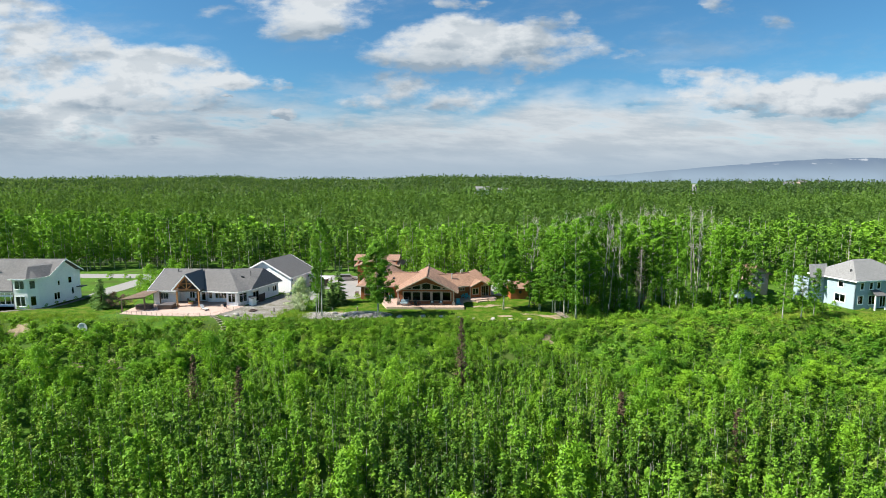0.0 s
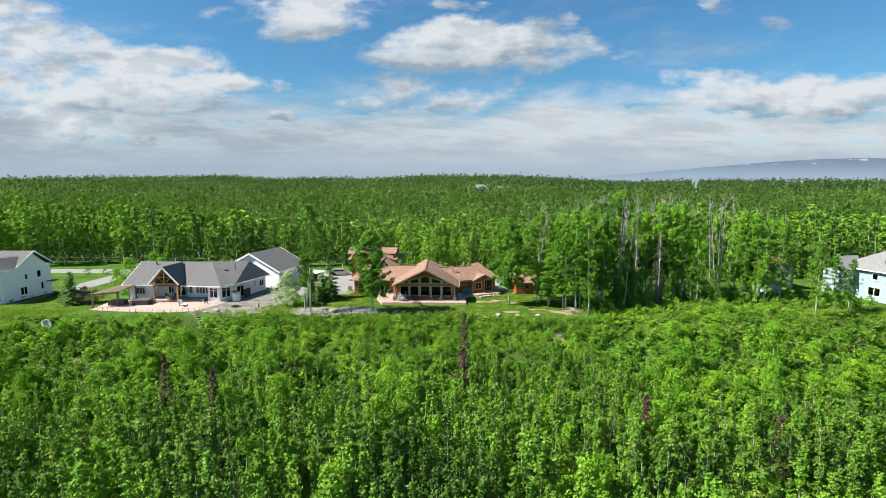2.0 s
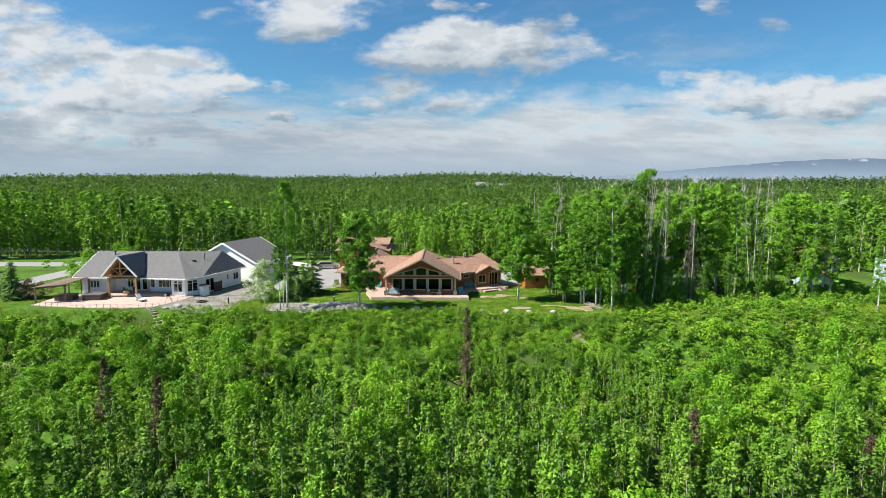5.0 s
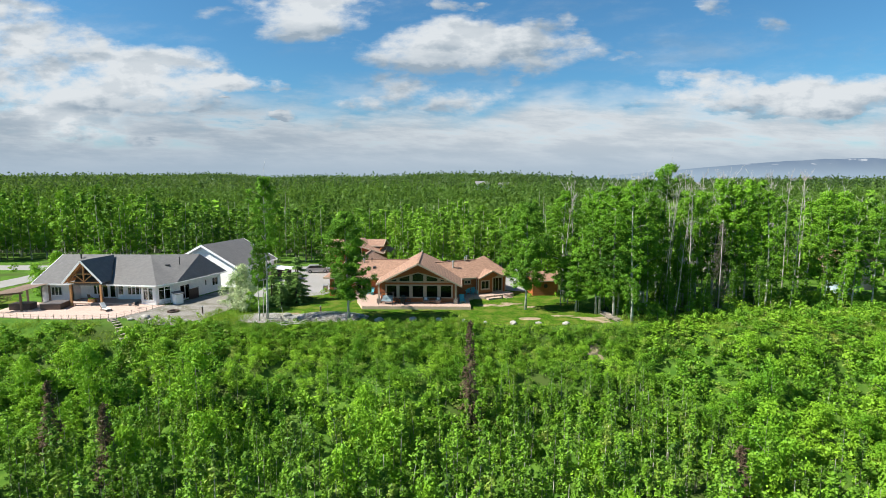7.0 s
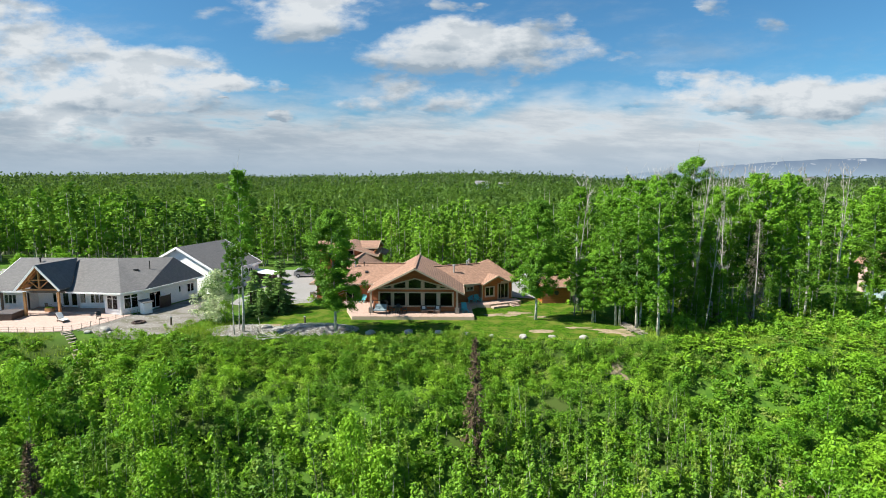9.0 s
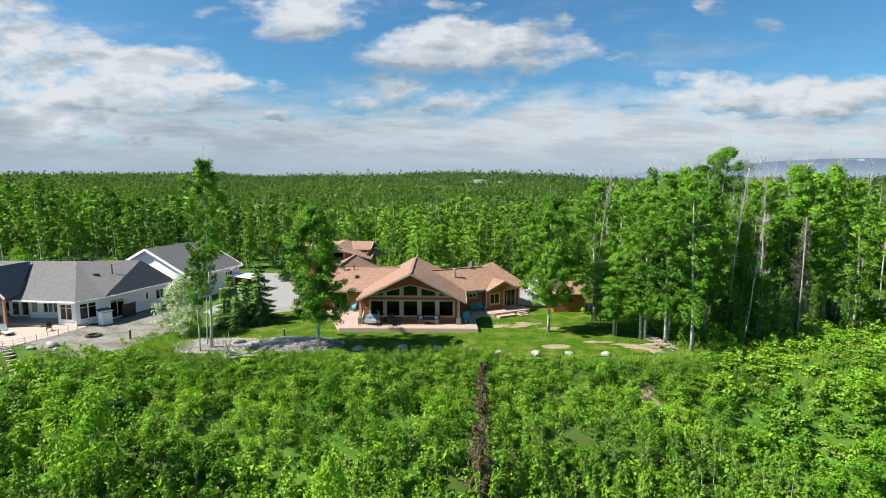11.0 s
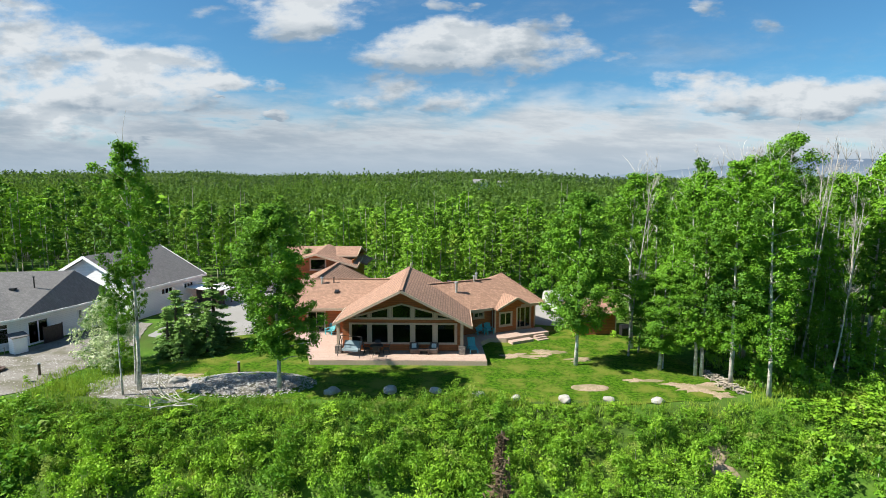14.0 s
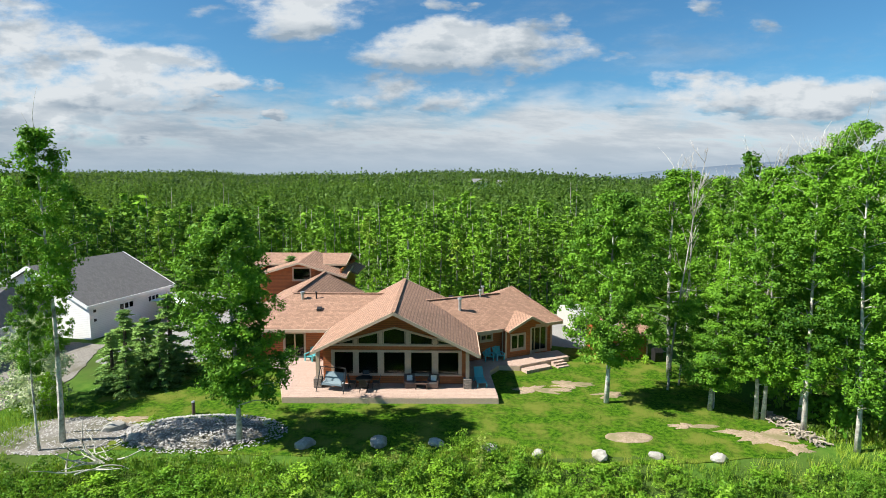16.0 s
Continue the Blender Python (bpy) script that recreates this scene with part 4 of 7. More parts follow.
# single trees round the houses
plant(FULL, 0, -11.9, 97.6, 0.4, (1.12, 1.12, 0.98), "full dense birch with a white trunk on the gravel mound", group="yard birches")
plant(FULL, 1, 11.5, 103.3, 2.0, (1.06, 1.06, 1.04), "full birch with a white trunk on the lawn", group="yard birches")
plant(FULL, 2, 18.2, 102.0, 4.0, (0.95, 0.95, 0.62), "small leafy birch at the edge of the lawn", group="yard birches")
tagged(part("dead_birch", snag(11.5, r, 3), BARK_WHITE, at=pose(18.5, 102.2, -0.1)), "broken dead birch trunk beside a small birch", "dead tree", "dead birches")
plant(SLIM, 0, -22.0, 97.5, 1.0, (1.0, 1.0, 1.03), "tall slim birch with a high crown on the gravel", group="yard birches")
plant(SLIM, 1, -22.7, 98.6, 3.0, (0.42, 0.42, 0.62), "slim birch with a thin leaning trunk on the gravel", group="yard birches")
plant(SLIM, 0, -22.6, 96.7, 4.4, (0.5, 0.5, 0.55), "thin pale birch with a drooping crown", group="yard birches")
plant(DEAD_SPRUCE, 0, 2.9, 83.3, 0.3, 1.0, "dead brown spruce standing on the bluff", "dead tree")
for x, y, s in ((-24.0, 106.4, 0.72), (-22.2, 107.4, 0.85), (-21.0, 109.0, 1.1), (-24.4, 109.0, 0.9), (-20.6, 106.6, 0.7), (-22.4, 105.4, 0.6), (-65.5, 103.8, 0.85), (-66.6, 105.2, 0.95), (-17.0, 131.0, 1.1)):
    plant(SPRUCE, int(-x), x, y, x, (s * 1.9, s * 1.9, s * 1.02), "dark green spruce with boughs to the ground", group="garden spruces")
plant(DEAD_SPRUCE, 0, -28.3, 73.6, 1.3, (1.1, 1.1, 0.95), "dead brown spruce among the young poplars", "dead tree")
plant(DEAD_SPRUCE, 0, 24.0, 71.0, 2.3, (1.2, 1.2, 0.85), "dead brown spruce among the young poplars", "dead tree")
plant(DEAD_SPRUCE, 0, -37.5, 80.0, 3.3, (1.0, 1.0, 0.7), "dead brown spruce among the young poplars", "dead tree")
plant(DEAD_SPRUCE, 0, 37.0, 66.0, 0.9, (1.2, 1.2, 0.9), "dead brown spruce among the young poplars", "dead tree")

# ---- the woods behind ----
r = np.random.default_rng(23)


def clear_behind(x, y):
    house = ((x > -21) & (x <= -5) & (y < 140)) | ((x > -5) & (x < 20) & (y < 126 + 4 * (x > 6)))
    drive = (x > -64) & (x < -12) & (y < 145)
    left = (x <= -60) & (y < 145)
    right = (x > 60) & (y < 128)
    return ~(house | drive | left | right | ((x >= 20) & (x <= 60) & (y < 134)))


near_house = lambda x, y: (y < 150) & (x > -45) & (x < 40)
p = scatter(-190, 200, 126, 285, 4.1, r, lambda x, y: clear_behind(x, y) & (np.abs(x) < 30 + 0.86 * y) & ~near_house(x, y), 0.8)
p = np.concatenate([p, scatter(-45, 40, 126, 150, 2.5, r, lambda x, y: clear_behind(x, y), 0.5)])
grown = lambda x: 0.80 + 0.28 * float(step(-x, 55, 80)) + 0.12 * float(step(x, 55, 80))
spots = [(x, y, float(height(x, y)) - 0.1, r.uniform(0, 6.3), s * 1.22, s * r.uniform(0.88, 1.18) * grown(x)) for (x, y), s in zip(p, r.uniform(0.75, 1.15, len(p)))]
joined("mid_woods", MID, [q for q in spots if q[1] >= 178], LEAF_WOOD, BARK_GREY, "green woodland in the dip beyond the houses", "wood")
by_house = lambda q: q[1] < 151 and -46 < q[0] < 41
joined("house_woods", BACK, [q for q in spots if by_house(q)], LEAF_YOUNG, BARK_GREY, "leafy green poplars close behind the cedar house", "wood")
joined("back_woods", WOOD, [q for q in spots if q[1] < 178 and not by_house(q)], LEAF_WOOD, BARK_GREY, "dense green birch and poplar wood behind the houses", "wood")
# bare pale trunks that stand among them


class Pole:
    raw = [(None, *stem(t, 0.10, l)) for t, l in ((13.5, 0.5), (12.0, -0.7), (14.5, 0.2), (11.0, 0.9), (13.0, -0.3))]


p = scatter(-170, 190, 127, 285, 11.0, r, lambda x, y: clear_behind(x, y) & (np.abs(x) < 30 + 0.86 * y))
joined("pale_trunks", Pole, [(x, y, float(height(x, y)) - 0.1, r.uniform(0, 6.3), k, k) for (x, y), k in zip(p, r.uniform(0.8, 1.12, len(p)))], BARK_SNAG, BARK_WHITE, "bare bleached trunks standing among the green wood", "dead trees", False)
p = scatter(-130, 130, 124, 150, 2.6, r, lambda x, y: clear_behind(x, y) & (np.abs(x) < 30 + 0.86 * y) & (y < 134 + 10 * ((x < -5) | (x > 20))))
joined("wood_edge_shrubs", SHRUB, [(x, y, float(height(x, y)) - 0.1, r.uniform(0, 6.3), r.uniform(0.9, 1.9), r.uniform(0.9, 2.2)) for x, y in p], LEAF_SHRUB, BARK_GREY, "green shrubs along the edge of the wood", "shrubs")
road_gap = lambda x, y: (np.abs(x - 0.452 * y) > 8) | (y < 600)
p = scatter(-480, 520, 280, 560, 5.0, r, lambda x, y: (np.abs(x) < 15 + 0.83 * y) & road_gap(x, y), 1.5)
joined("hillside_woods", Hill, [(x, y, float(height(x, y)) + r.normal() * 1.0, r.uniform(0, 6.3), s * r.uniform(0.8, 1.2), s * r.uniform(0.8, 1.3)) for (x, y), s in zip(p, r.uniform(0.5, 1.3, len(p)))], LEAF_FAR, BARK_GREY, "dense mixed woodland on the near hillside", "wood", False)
p = scatter(-1050, 1150, 560, 1330, 6.2, r, lambda x, y: (np.abs(x) < 20 + 0.83 * y) & road_gap(x, y), 1.5)
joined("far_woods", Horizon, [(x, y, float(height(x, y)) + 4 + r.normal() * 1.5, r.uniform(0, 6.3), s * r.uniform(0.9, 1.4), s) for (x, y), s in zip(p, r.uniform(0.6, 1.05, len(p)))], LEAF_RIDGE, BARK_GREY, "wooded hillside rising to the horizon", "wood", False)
q = [(0.452 * y, y) for y in np.linspace(620, 1250, 30)]
m = M()
for (xa, ya), (xb, yb) in zip(q, q[1:]):
    za, zb = float(height(xa, ya)) + 3.0, float(height(xb, yb)) + 3.0
    m.face([(xa - 4, ya, za), (xa + 4, ya, za), (xb + 4, yb, zb), (xb - 4, yb, zb)])
tagged(part("road", m, ASPHALT), "pale straight road running away through the far wood", "road", kind="structure")


def build_range():
    """The far range on the skyline."""
    xs = np.linspace(350, 3600, 90)
    m = M()
    tops = []
    for x in xs:
        t = x / 3500
        tops.append(24 + 150 * float(step(t, 0.14, 0.80)) ** 0.9 * (0.92 + 0.05 * noise.noise((x * 0.004, 0, 3)) + 0.03 * noise.noise((x * 0.02, 0, 5))) - 12 * float(step(t, 0.88, 1.1)))
    for (xa, za), (xb, zb) in zip(zip(xs, tops), list(zip(xs, tops))[1:]):
        for k in range(5):
            y0, y1, s0, s1 = 3400 + 40 * k, 3440 + 40 * k, k / 5, (k + 1) / 5
            m.face([(xa, y0, za * s0 - 20 * (1 - s0)), (xb, y0, zb * s0 - 20 * (1 - s0)), (xb, y1, zb * s1 - 20 * (1 - s1)), (xa, y1, za * s1 - 20 * (1 - s1))])
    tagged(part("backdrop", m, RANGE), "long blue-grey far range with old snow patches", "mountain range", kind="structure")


build_range()

# ---- houses ----
def wall(m, x0, x1, z0, z1, y, thick, holes=()):
    """A wall along x from x0 to x1 with its outer face at y, with openings (x0, x1, z0, z1) cut right through."""
    xs = sorted({x0, x1, *[h[0] for h in holes], *[h[1] for h in holes]})
    zs = sorted({z0, z1, *[h[2] for h in holes], *[h[3] for h in holes]})
    nx, nz, k = len(xs), len(zs), len(m.v)
    for d in (0, thick):
        m.v += [tuple(m.m @ Vector((u, y + d, w))) for w in zs for u in xs]
    at = lambda i, j, b: k + b * nx * nz + j * nx + i
    solid = {(i, j) for i in range(nx - 1) for j in range(nz - 1)
             if not any(h[0] <= xs[i] and xs[i + 1] <= h[1] and h[2] <= zs[j] and zs[j + 1] <= h[3] for h in holes)}
    for i, j in solid:
        for b in (0, 1):
            m.f.append((at(i, j, b), at(i + 1, j, b), at(i + 1, j + 1, b), at(i, j + 1, b)))
        for di, dj, p, q in ((-1, 0, (i, j), (i, j + 1)), (1, 0, (i + 1, j), (i + 1, j + 1)), (0, -1, (i, j), (i + 1, j)), (0, 1, (i, j + 1), (i + 1, j + 1))):
            if (i + di, j + dj) not in solid:
                m.f.append((at(*p, 0), at(*q, 0), at(*q, 1), at(*p, 1)))


def window(parent, at, x0, x1, z0, z1, bars=(), cross=(), trim=0.12, frame_mat=None, y=0.0, name="window", rail=0.05, label=""):
    """A window in the plane y of the frame at: casing, rails, sill and one pane to each light."""
    mat = frame_mat or CREAM
    ob = part(name, M(at), mat, parent, label)
    m = M(at)
    m.box(x0 - trim, y - 0.05, z1, x1 + trim, y + 0.06, z1 + trim)
    m.box(x0 - trim, y - 0.05, z0 - trim, x0, y + 0.06, z1)
    m.box(x1, y - 0.05, z0 - trim, x1 + trim, y + 0.06, z1)
    m.box(x0, y - 0.05, z0 - trim, x1, y + 0.06, z0)
    part("casing", m, mat, ob)
    s = M(at)
    s.box(x0 - trim - 0.03, y - 0.10, z0 - trim - 0.04, x1 + trim + 0.03, y - 0.052, z0 - trim + 0.02)
    part("sill", s, mat, ob)
    xs = [x0, *bars, x1]
    for a, b in zip(xs, xs[1:]):
        f = M(at)
        for u in (a, b - rail):
            f.box(u, y + 0.0, z0, u + rail, y + 0.07, z1)
        for w in (z0, z1 - rail, *cross):
            f.box(a + rail, y + 0.0, w, b - rail, y + 0.07, w + rail)
        sash = part("sash", f, mat, ob)
        g = M(at)
        g.box(a + rail * 0.5, y + 0.03, z0 + rail * 0.5, b - rail * 0.5, y + 0.036, z1 - rail * 0.5)
        pane = part("pane", g, PANE, sash)
        pane.visible_shadow = False
    return ob


def roof_plane(parent, pts, material, at=None, thick=0.20, name="roof_plane"):
    return part(name, M(at).prism(pts, (0, 0, -thick)), material, parent)


def fascia(parent, pts, material, at=None, high=0.26, name="fascia", drop=0.10):
    for p, q in zip(pts, pts[1:]):
        part(name, M(at).beam((p[0], p[1], p[2] - drop), (q[0], q[1], q[2] - drop), 0.06, high), material, parent)


def vent(parent, x, y, z, high, rad, material, at=None, cap=True):
    m = M(at)
    m.tube([(x, y, z - 0.3), (x, y, z + high)], [rad, rad], 8)
    if cap:
        m.tube([(x, y, z + high), (x, y, z + high + 0.12)], [rad * 1.7, rad * 1.5], 8)
    part("vent_pipe", m, material, parent)


# the cedar house
def cedar_house():
    h = root("cedar_house", "single-storey cedar-sided house with tan shingle roofs and a wide deck", "house", pose(-3.2, 104, 0, 0, 0, -1.8))
    body = M()
    lows = [(-4.53, -3.13), (-2.76, -1.32), (-0.91, 0.66), (1.07, 2.64), (3.06, 4.59)]
    z0, z1 = 1.17, 2.83
    wall(body, -5.35, 5.2, 0.0, 3.36, 1.9, 0.16, [(a, b, z0, z1) for a, b in lows])
    # the gable above the raked windows
    top = lambda u: 4.60 - 0.276 * abs(u + 0.1)
    body.prism([(-5.35, 1.9, 3.36), (-4.6, 1.9, 3.36), (-0.1, 1.9, 4.60), (4.45, 1.9, 3.36), (5.2, 1.9, 3.36), (0, 1.9, 6.0)], (0, 0.16, 0))
    # side and back walls of the great room
    for u in (-5.35, 5.04):
        body.box(u, 2.06, 0, u + 0.16, 14.0, 3.2)
    body.prism([(-5.35, 13.9, 0), (5.2, 13.9, 0), (5.2, 13.9, 3.2), (0, 13.9, 5.8), (-5.35, 13.9, 3.2)], (0, 0.16, 0))
    part("great_room_wall", body, CEDAR, h)
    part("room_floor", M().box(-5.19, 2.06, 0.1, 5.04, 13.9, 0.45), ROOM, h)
    # dark sheet added behind the panes so the windows look dark
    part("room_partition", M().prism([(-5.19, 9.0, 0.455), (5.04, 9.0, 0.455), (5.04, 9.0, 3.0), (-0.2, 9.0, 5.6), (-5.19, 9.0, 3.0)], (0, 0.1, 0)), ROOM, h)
    # trim boards across the front
    t = M()
    t.box(-4.75, 1.82, 2.83, 4.8, 1.898, 2.97)
    t.box(-4.75, 1.80, 1.05, 4.8, 1.897, 1.17)
    for a, b in zip([-4.75] + [x[1] for x in lows], [x[0] for x in lows] + [4.8]):
        t.box(a, 1.85, 1.17, b, 1.896, 2.83)
    part("trim_board", t, CREAM, h)
    for a, b in lows:
        window(h, Matrix(), a, b, z0, z1, trim=0.02, y=1.88, rail=0.035)
    # the raked row of windows
    for a, b in [(-4.1, -3.13)] + lows[1:4] + [(3.06, 3.95)]:
        mid = [(-0.1, top(-0.1))] if a < -0.1 < b else []
        pts = [(a, 3.42), (b, 3.42), (b, max(3.46, top(b)))] + mid + [(a, max(3.46, top(a)))]
        ob = part("raked_window", M().prism([(p, 1.93, q) for p, q in pts], (0, 0.008, 0)), PANE, h)
        ob.visible_shadow = False
        f = M()
        for p, q in zip(pts, pts[1:] + pts[:1]):
            f.beam((p[0], 1.90, p[1]), (q[0], 1.90, q[1]), 0.06, 0.07, (0, 1, 0))
        part("window_frame", f, CREAM, ob)
    t = M()
    t.beam((-4.75, 1.86, 3.40), (-0.1, 1.86, 4.66), 0.08, 0.12, (0, 0, 1))
    t.beam((-0.1, 1.86, 4.66), (4.6, 1.86, 3.40), 0.08, 0.12, (0, 0, 1))
    t.box(-4.75, 1.83, 3.27, 4.8, 1.895, 3.40)
    for a, b in zip([x[1] for x in lows[:-1]], [x[0] for x in lows[1:]]):
        t.box(a + 0.06, 1.84, 3.40, b - 0.06, 1.893, top((a + b) / 2))
    part("gable_trim", t, CREAM, h)
    # posts of the overhang
    for u in (-5.55, 5.2):
        post = part("porch_post", M().box(u - 0.13, 1.0, 1.15, u + 0.13, 1.26, 3.25), CREAM, h)
        part("stone_base", M().box(u - 0.28, 0.85, 0.45, u + 0.28, 1.41, 1.15), STONE_BASE, post)
    # main roof
    el, er, rz, rb, rr = 3.32, 3.02, 6.25, 6.0, 14.4
    roof_plane(h, [(0, 0, rz), (-0.4, rr, rb), (-6.1, rr, el - 0.3), (-5.8, 0.2, el)], ROOF_TAN_SIDE)
    roof_plane(h, [(0, 0, rz), (6.05, 0.6, er), (6.05, rr, er), (-0.4, rr, rb)], ROOF_TAN_SIDE)
    part("ridge_cap", M().beam((0, -0.02, rz + 0.02), (-0.4, rr, rb + 0.02), 0.30, 0.03), ROOF_TAN, h)
    fascia(h, [(-5.8, 0.17, el), (0, -0.03, rz), (6.05, 0.57, er)], CREAM, drop=0.10, high=0.22)
    fascia(h, [(6.08, 0.6, er), (6.08, 7.6, er)], CREAM)
    fascia(h, [(-5.83, 0.2, el), (-6.0, 7.0, el - 0.15)], CREAM)
    fascia(h, [(-6.1, rr + 0.03, el - 0.3), (-0.4, rr + 0.03, rb), (6.05, rr + 0.03, er)], CREAM, drop=0.12)
    soffit = M()
    soffit.prism([(0, 0.1, rz - 0.26), (0, 1.88, rz - 0.26), (-5.7, 1.88, el - 0.20), (-5.7, 0.3, el - 0.20)], (0, 0, -0.02))
    soffit.prism([(0, 0.1, rz - 0.26), (5.95, 0.7, er - 0.18), (5.95, 1.88, er - 0.18), (0, 1.88, rz - 0.26)], (0, 0, -0.02))
    part("soffit", soffit, CEDAR, h)
    # left wing, with the passage to the garage
    w = M()
    wall(w, -14.0, -5.2, 0.0, 2.95, 7.75, 0.16, [(-9.95, -8.3, 0.48, 2.50), (-13.2, -11.9, 1.2, 2.4)])
    part("wing_wall", w, CEDAR, h)
    for c in ((-14.0, 7.91, 0, -13.84, 15.4, 2.95), (-14.0, 15.4, 0, -13.4, 15.56, 2.95), (-6.75, 14.0, 0, -6.6, 24.6, 2.75), (-13.9, 15.56, 0, -13.74, 24.6, 2.75)):
        part("wing_wall", M().box(*c), CEDAR, h)
    # floor, with a dark upright sheet added behind the panes
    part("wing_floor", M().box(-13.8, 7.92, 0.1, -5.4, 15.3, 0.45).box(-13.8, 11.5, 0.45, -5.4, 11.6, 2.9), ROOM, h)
    window(h, Matrix(), -9.95, -8.3, 0.48, 2.50, bars=(-9.1,), y=7.73, name="sliding_door")
    window(h, Matrix(), -13.2, -11.9, 1.2, 2.4, bars=(-12.55,), y=7.73)
    roof_plane(h, [(-14.8, 7.1, 3.0), (-2, 7.1, 3.0), (-2, 11.7, 5.12), (-10.2, 11.7, 5.12)], ROOF_TAN)
    roof_plane(h, [(-2, 16.3, 3.0), (-6.0, 16.3, 3.0), (-10.2, 11.7, 5.12), (-2, 11.7, 5.12)], ROOF_TAN)
    roof_plane(h, [(-14.8, 7.1, 3.0), (-10.2, 11.7, 5.12), (-10.2, 24.4, 5.05), (-14.8, 24.4, 2.9)], ROOF_TAN_SIDE)
    roof_plane(h, [(-5.9, 16.3, 2.98), (-5.9, 24.4, 2.75), (-10.2, 24.4, 5.05), (-10.2, 11.7, 5.12)], ROOF_TAN_SIDE)
    part("ridge_cap", M().beam((-10.2, 11.7, 5.15), (-10.2, 24.4, 5.08), 0.32, 0.05).beam((-10.2, 11.7, 5.15), (-2, 11.7, 5.15), 0.32, 0.05), ROOF_TAN, h)
    fascia(h, [(-14.8, 7.07, 3.0), (-5.9, 7.07, 3.0)], CREAM)
    fascia(h, [(-5.87, 16.3, 2.98), (-5.87, 24.4, 2.75)], CREAM)
    fascia(h, [(-14.83, 7.1, 3.0), (-14.83, 24.4, 2.9)], CREAM)
    # garage with a loft
    g = M()
    wall(g, -17.8, -8.5, 0.0, 4.0, 24.6, 0.16)
    g.prism([(-17.8, 24.6, 4.0), (-13.95, 24.6, 4.0), (-13.95, 24.6, 5.32), (-12.05, 24.6, 5.32), (-12.05, 24.6, 4.0), (-8.5, 24.6, 4.0), (-8.5, 24.6, 4.5), (-13.15, 24.6, 5.85), (-17.8, 24.6, 4.5)], (0, 0.16, 0))
    for u in (-17.8, -8.66):
        g.box(u, 24.76, 0, u + 0.16, 33.5, 5.2)
    g.box(-17.8, 33.5, 0, -8.5, 33.66, 5.2)
    part("garage_wall", g, CEDAR, h)
    window(h, Matrix(), -13.95, -12.05, 4.0, 5.32, y=24.58, bars=())
    # loft floor and a dark sheet added behind its window
    part("loft_room", M().box(-17.6, 24.8, 3.6, -8.7, 33.4, 3.8).box(-17.6, 28, 3.8, -8.7, 28.1, 5.0), ROOM, h)
    roof_plane(h, [(-13.15, 23.8, 6.1), (-12.6, 29.4, 6.75), (-8.0, 29.4, 4.95), (-7.8, 23.8, 4.5)], ROOF_TAN_SIDE)
    roof_plane(h, [(-13.15, 23.8, 6.1), (-18.5, 23.8, 4.5), (-18.5, 29.4, 4.9), (-12.6, 29.4, 6.75)], ROOF_TAN_SIDE)
    fascia(h, [(-18.5, 23.77, 4.5), (-13.15, 23.77, 6.1), (-7.8, 23.77, 4.5)], CREAM, drop=0.10, high=0.22)
    fascia(h, [(-7.77, 23.8, 4.5), (-7.97, 29.4, 4.95)], CREAM)
    roof_plane(h, [(-19.0, 26.2, 5.6), (-8.2, 26.2, 5.6), (-8.2, 29.6, 6.45), (-19.0, 29.6, 6.45)], ROOF_TAN)
    roof_plane(h, [(-19.0, 29.6, 6.45), (-8.2, 29.6, 6.45), (-8.2, 34.2, 5.1), (-19.0, 34.2, 5.1)], ROOF_TAN)
    fascia(h, [(-19.0, 26.17, 5.6), (-8.2, 26.17, 5.6)], CREAM, high=0.2)
    fascia(h, [(-8.17, 26.2, 5.6), (-8.17, 29.6, 6.45), (-8.17, 34.2, 5.1)], CREAM, drop=0.10, high=0.2)
    roof_plane(h, [(-8.6, 27.2, 4.9), (-7.1, 27.2, 4.35), (-7.1, 33.0, 4.35), (-8.6, 33.0, 4.9)], ROOF_TAN_SIDE)
    # right wing, turned back from the main line
    at = Matrix.Translation((8.52, 7.95, 0)) @ pose(0, 0, 0, 0, 0, 27)
    for x0, x1, top, y, holes in ((-4.2, 0.0, 2.95, 0.55, [(-2.0, -1.0, 2.05, 2.5)]), (0.0, 2.55, 2.85, -0.15, [(0.55, 1.85, 1.15, 2.35)]), (2.55, 5.2, 2.95, 0.55, [(2.8, 4.6, 0.48, 2.55)])):
        w = M(at)
        wall(w, x0, x1, 0.0, top, y, 0.16, holes)
        part("wing_wall", w, CEDAR, h)
    for c in ((0.0, 0.01, 0, 0.16, 0.55, 2.85), (2.39, 0.01, 0, 2.55, 0.55, 2.85), (5.04, 0.71, 0, 5.2, 9.4, 2.95), (-4.2, 9.4, 0, 5.2, 9.56, 2.95)):
        part("wing_wall", M(at).box(*c), CEDAR, h)
    part("gable_wall", M(at).prism([(0.0, -0.15, 2.85), (3.9, -0.15, 2.85), (2.2, -0.15, 3.75)], (0, 0.16, 0)), CEDAR, h)
    # floor and an added dark sheet that backs the wing's windows
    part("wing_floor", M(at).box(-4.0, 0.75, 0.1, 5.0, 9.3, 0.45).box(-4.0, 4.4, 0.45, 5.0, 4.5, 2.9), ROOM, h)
    window(h, at, 0.55, 1.85, 1.15, 2.35, bars=(1.2,), y=-0.17)
    window(h, at, 2.8, 4.6, 0.48, 2.55, bars=(3.4, 4.0), y=0.53, name="sliding_door")
    window(h, at, -2.0, -1.0, 2.05, 2.5, bars=(-1.5,), y=0.53)
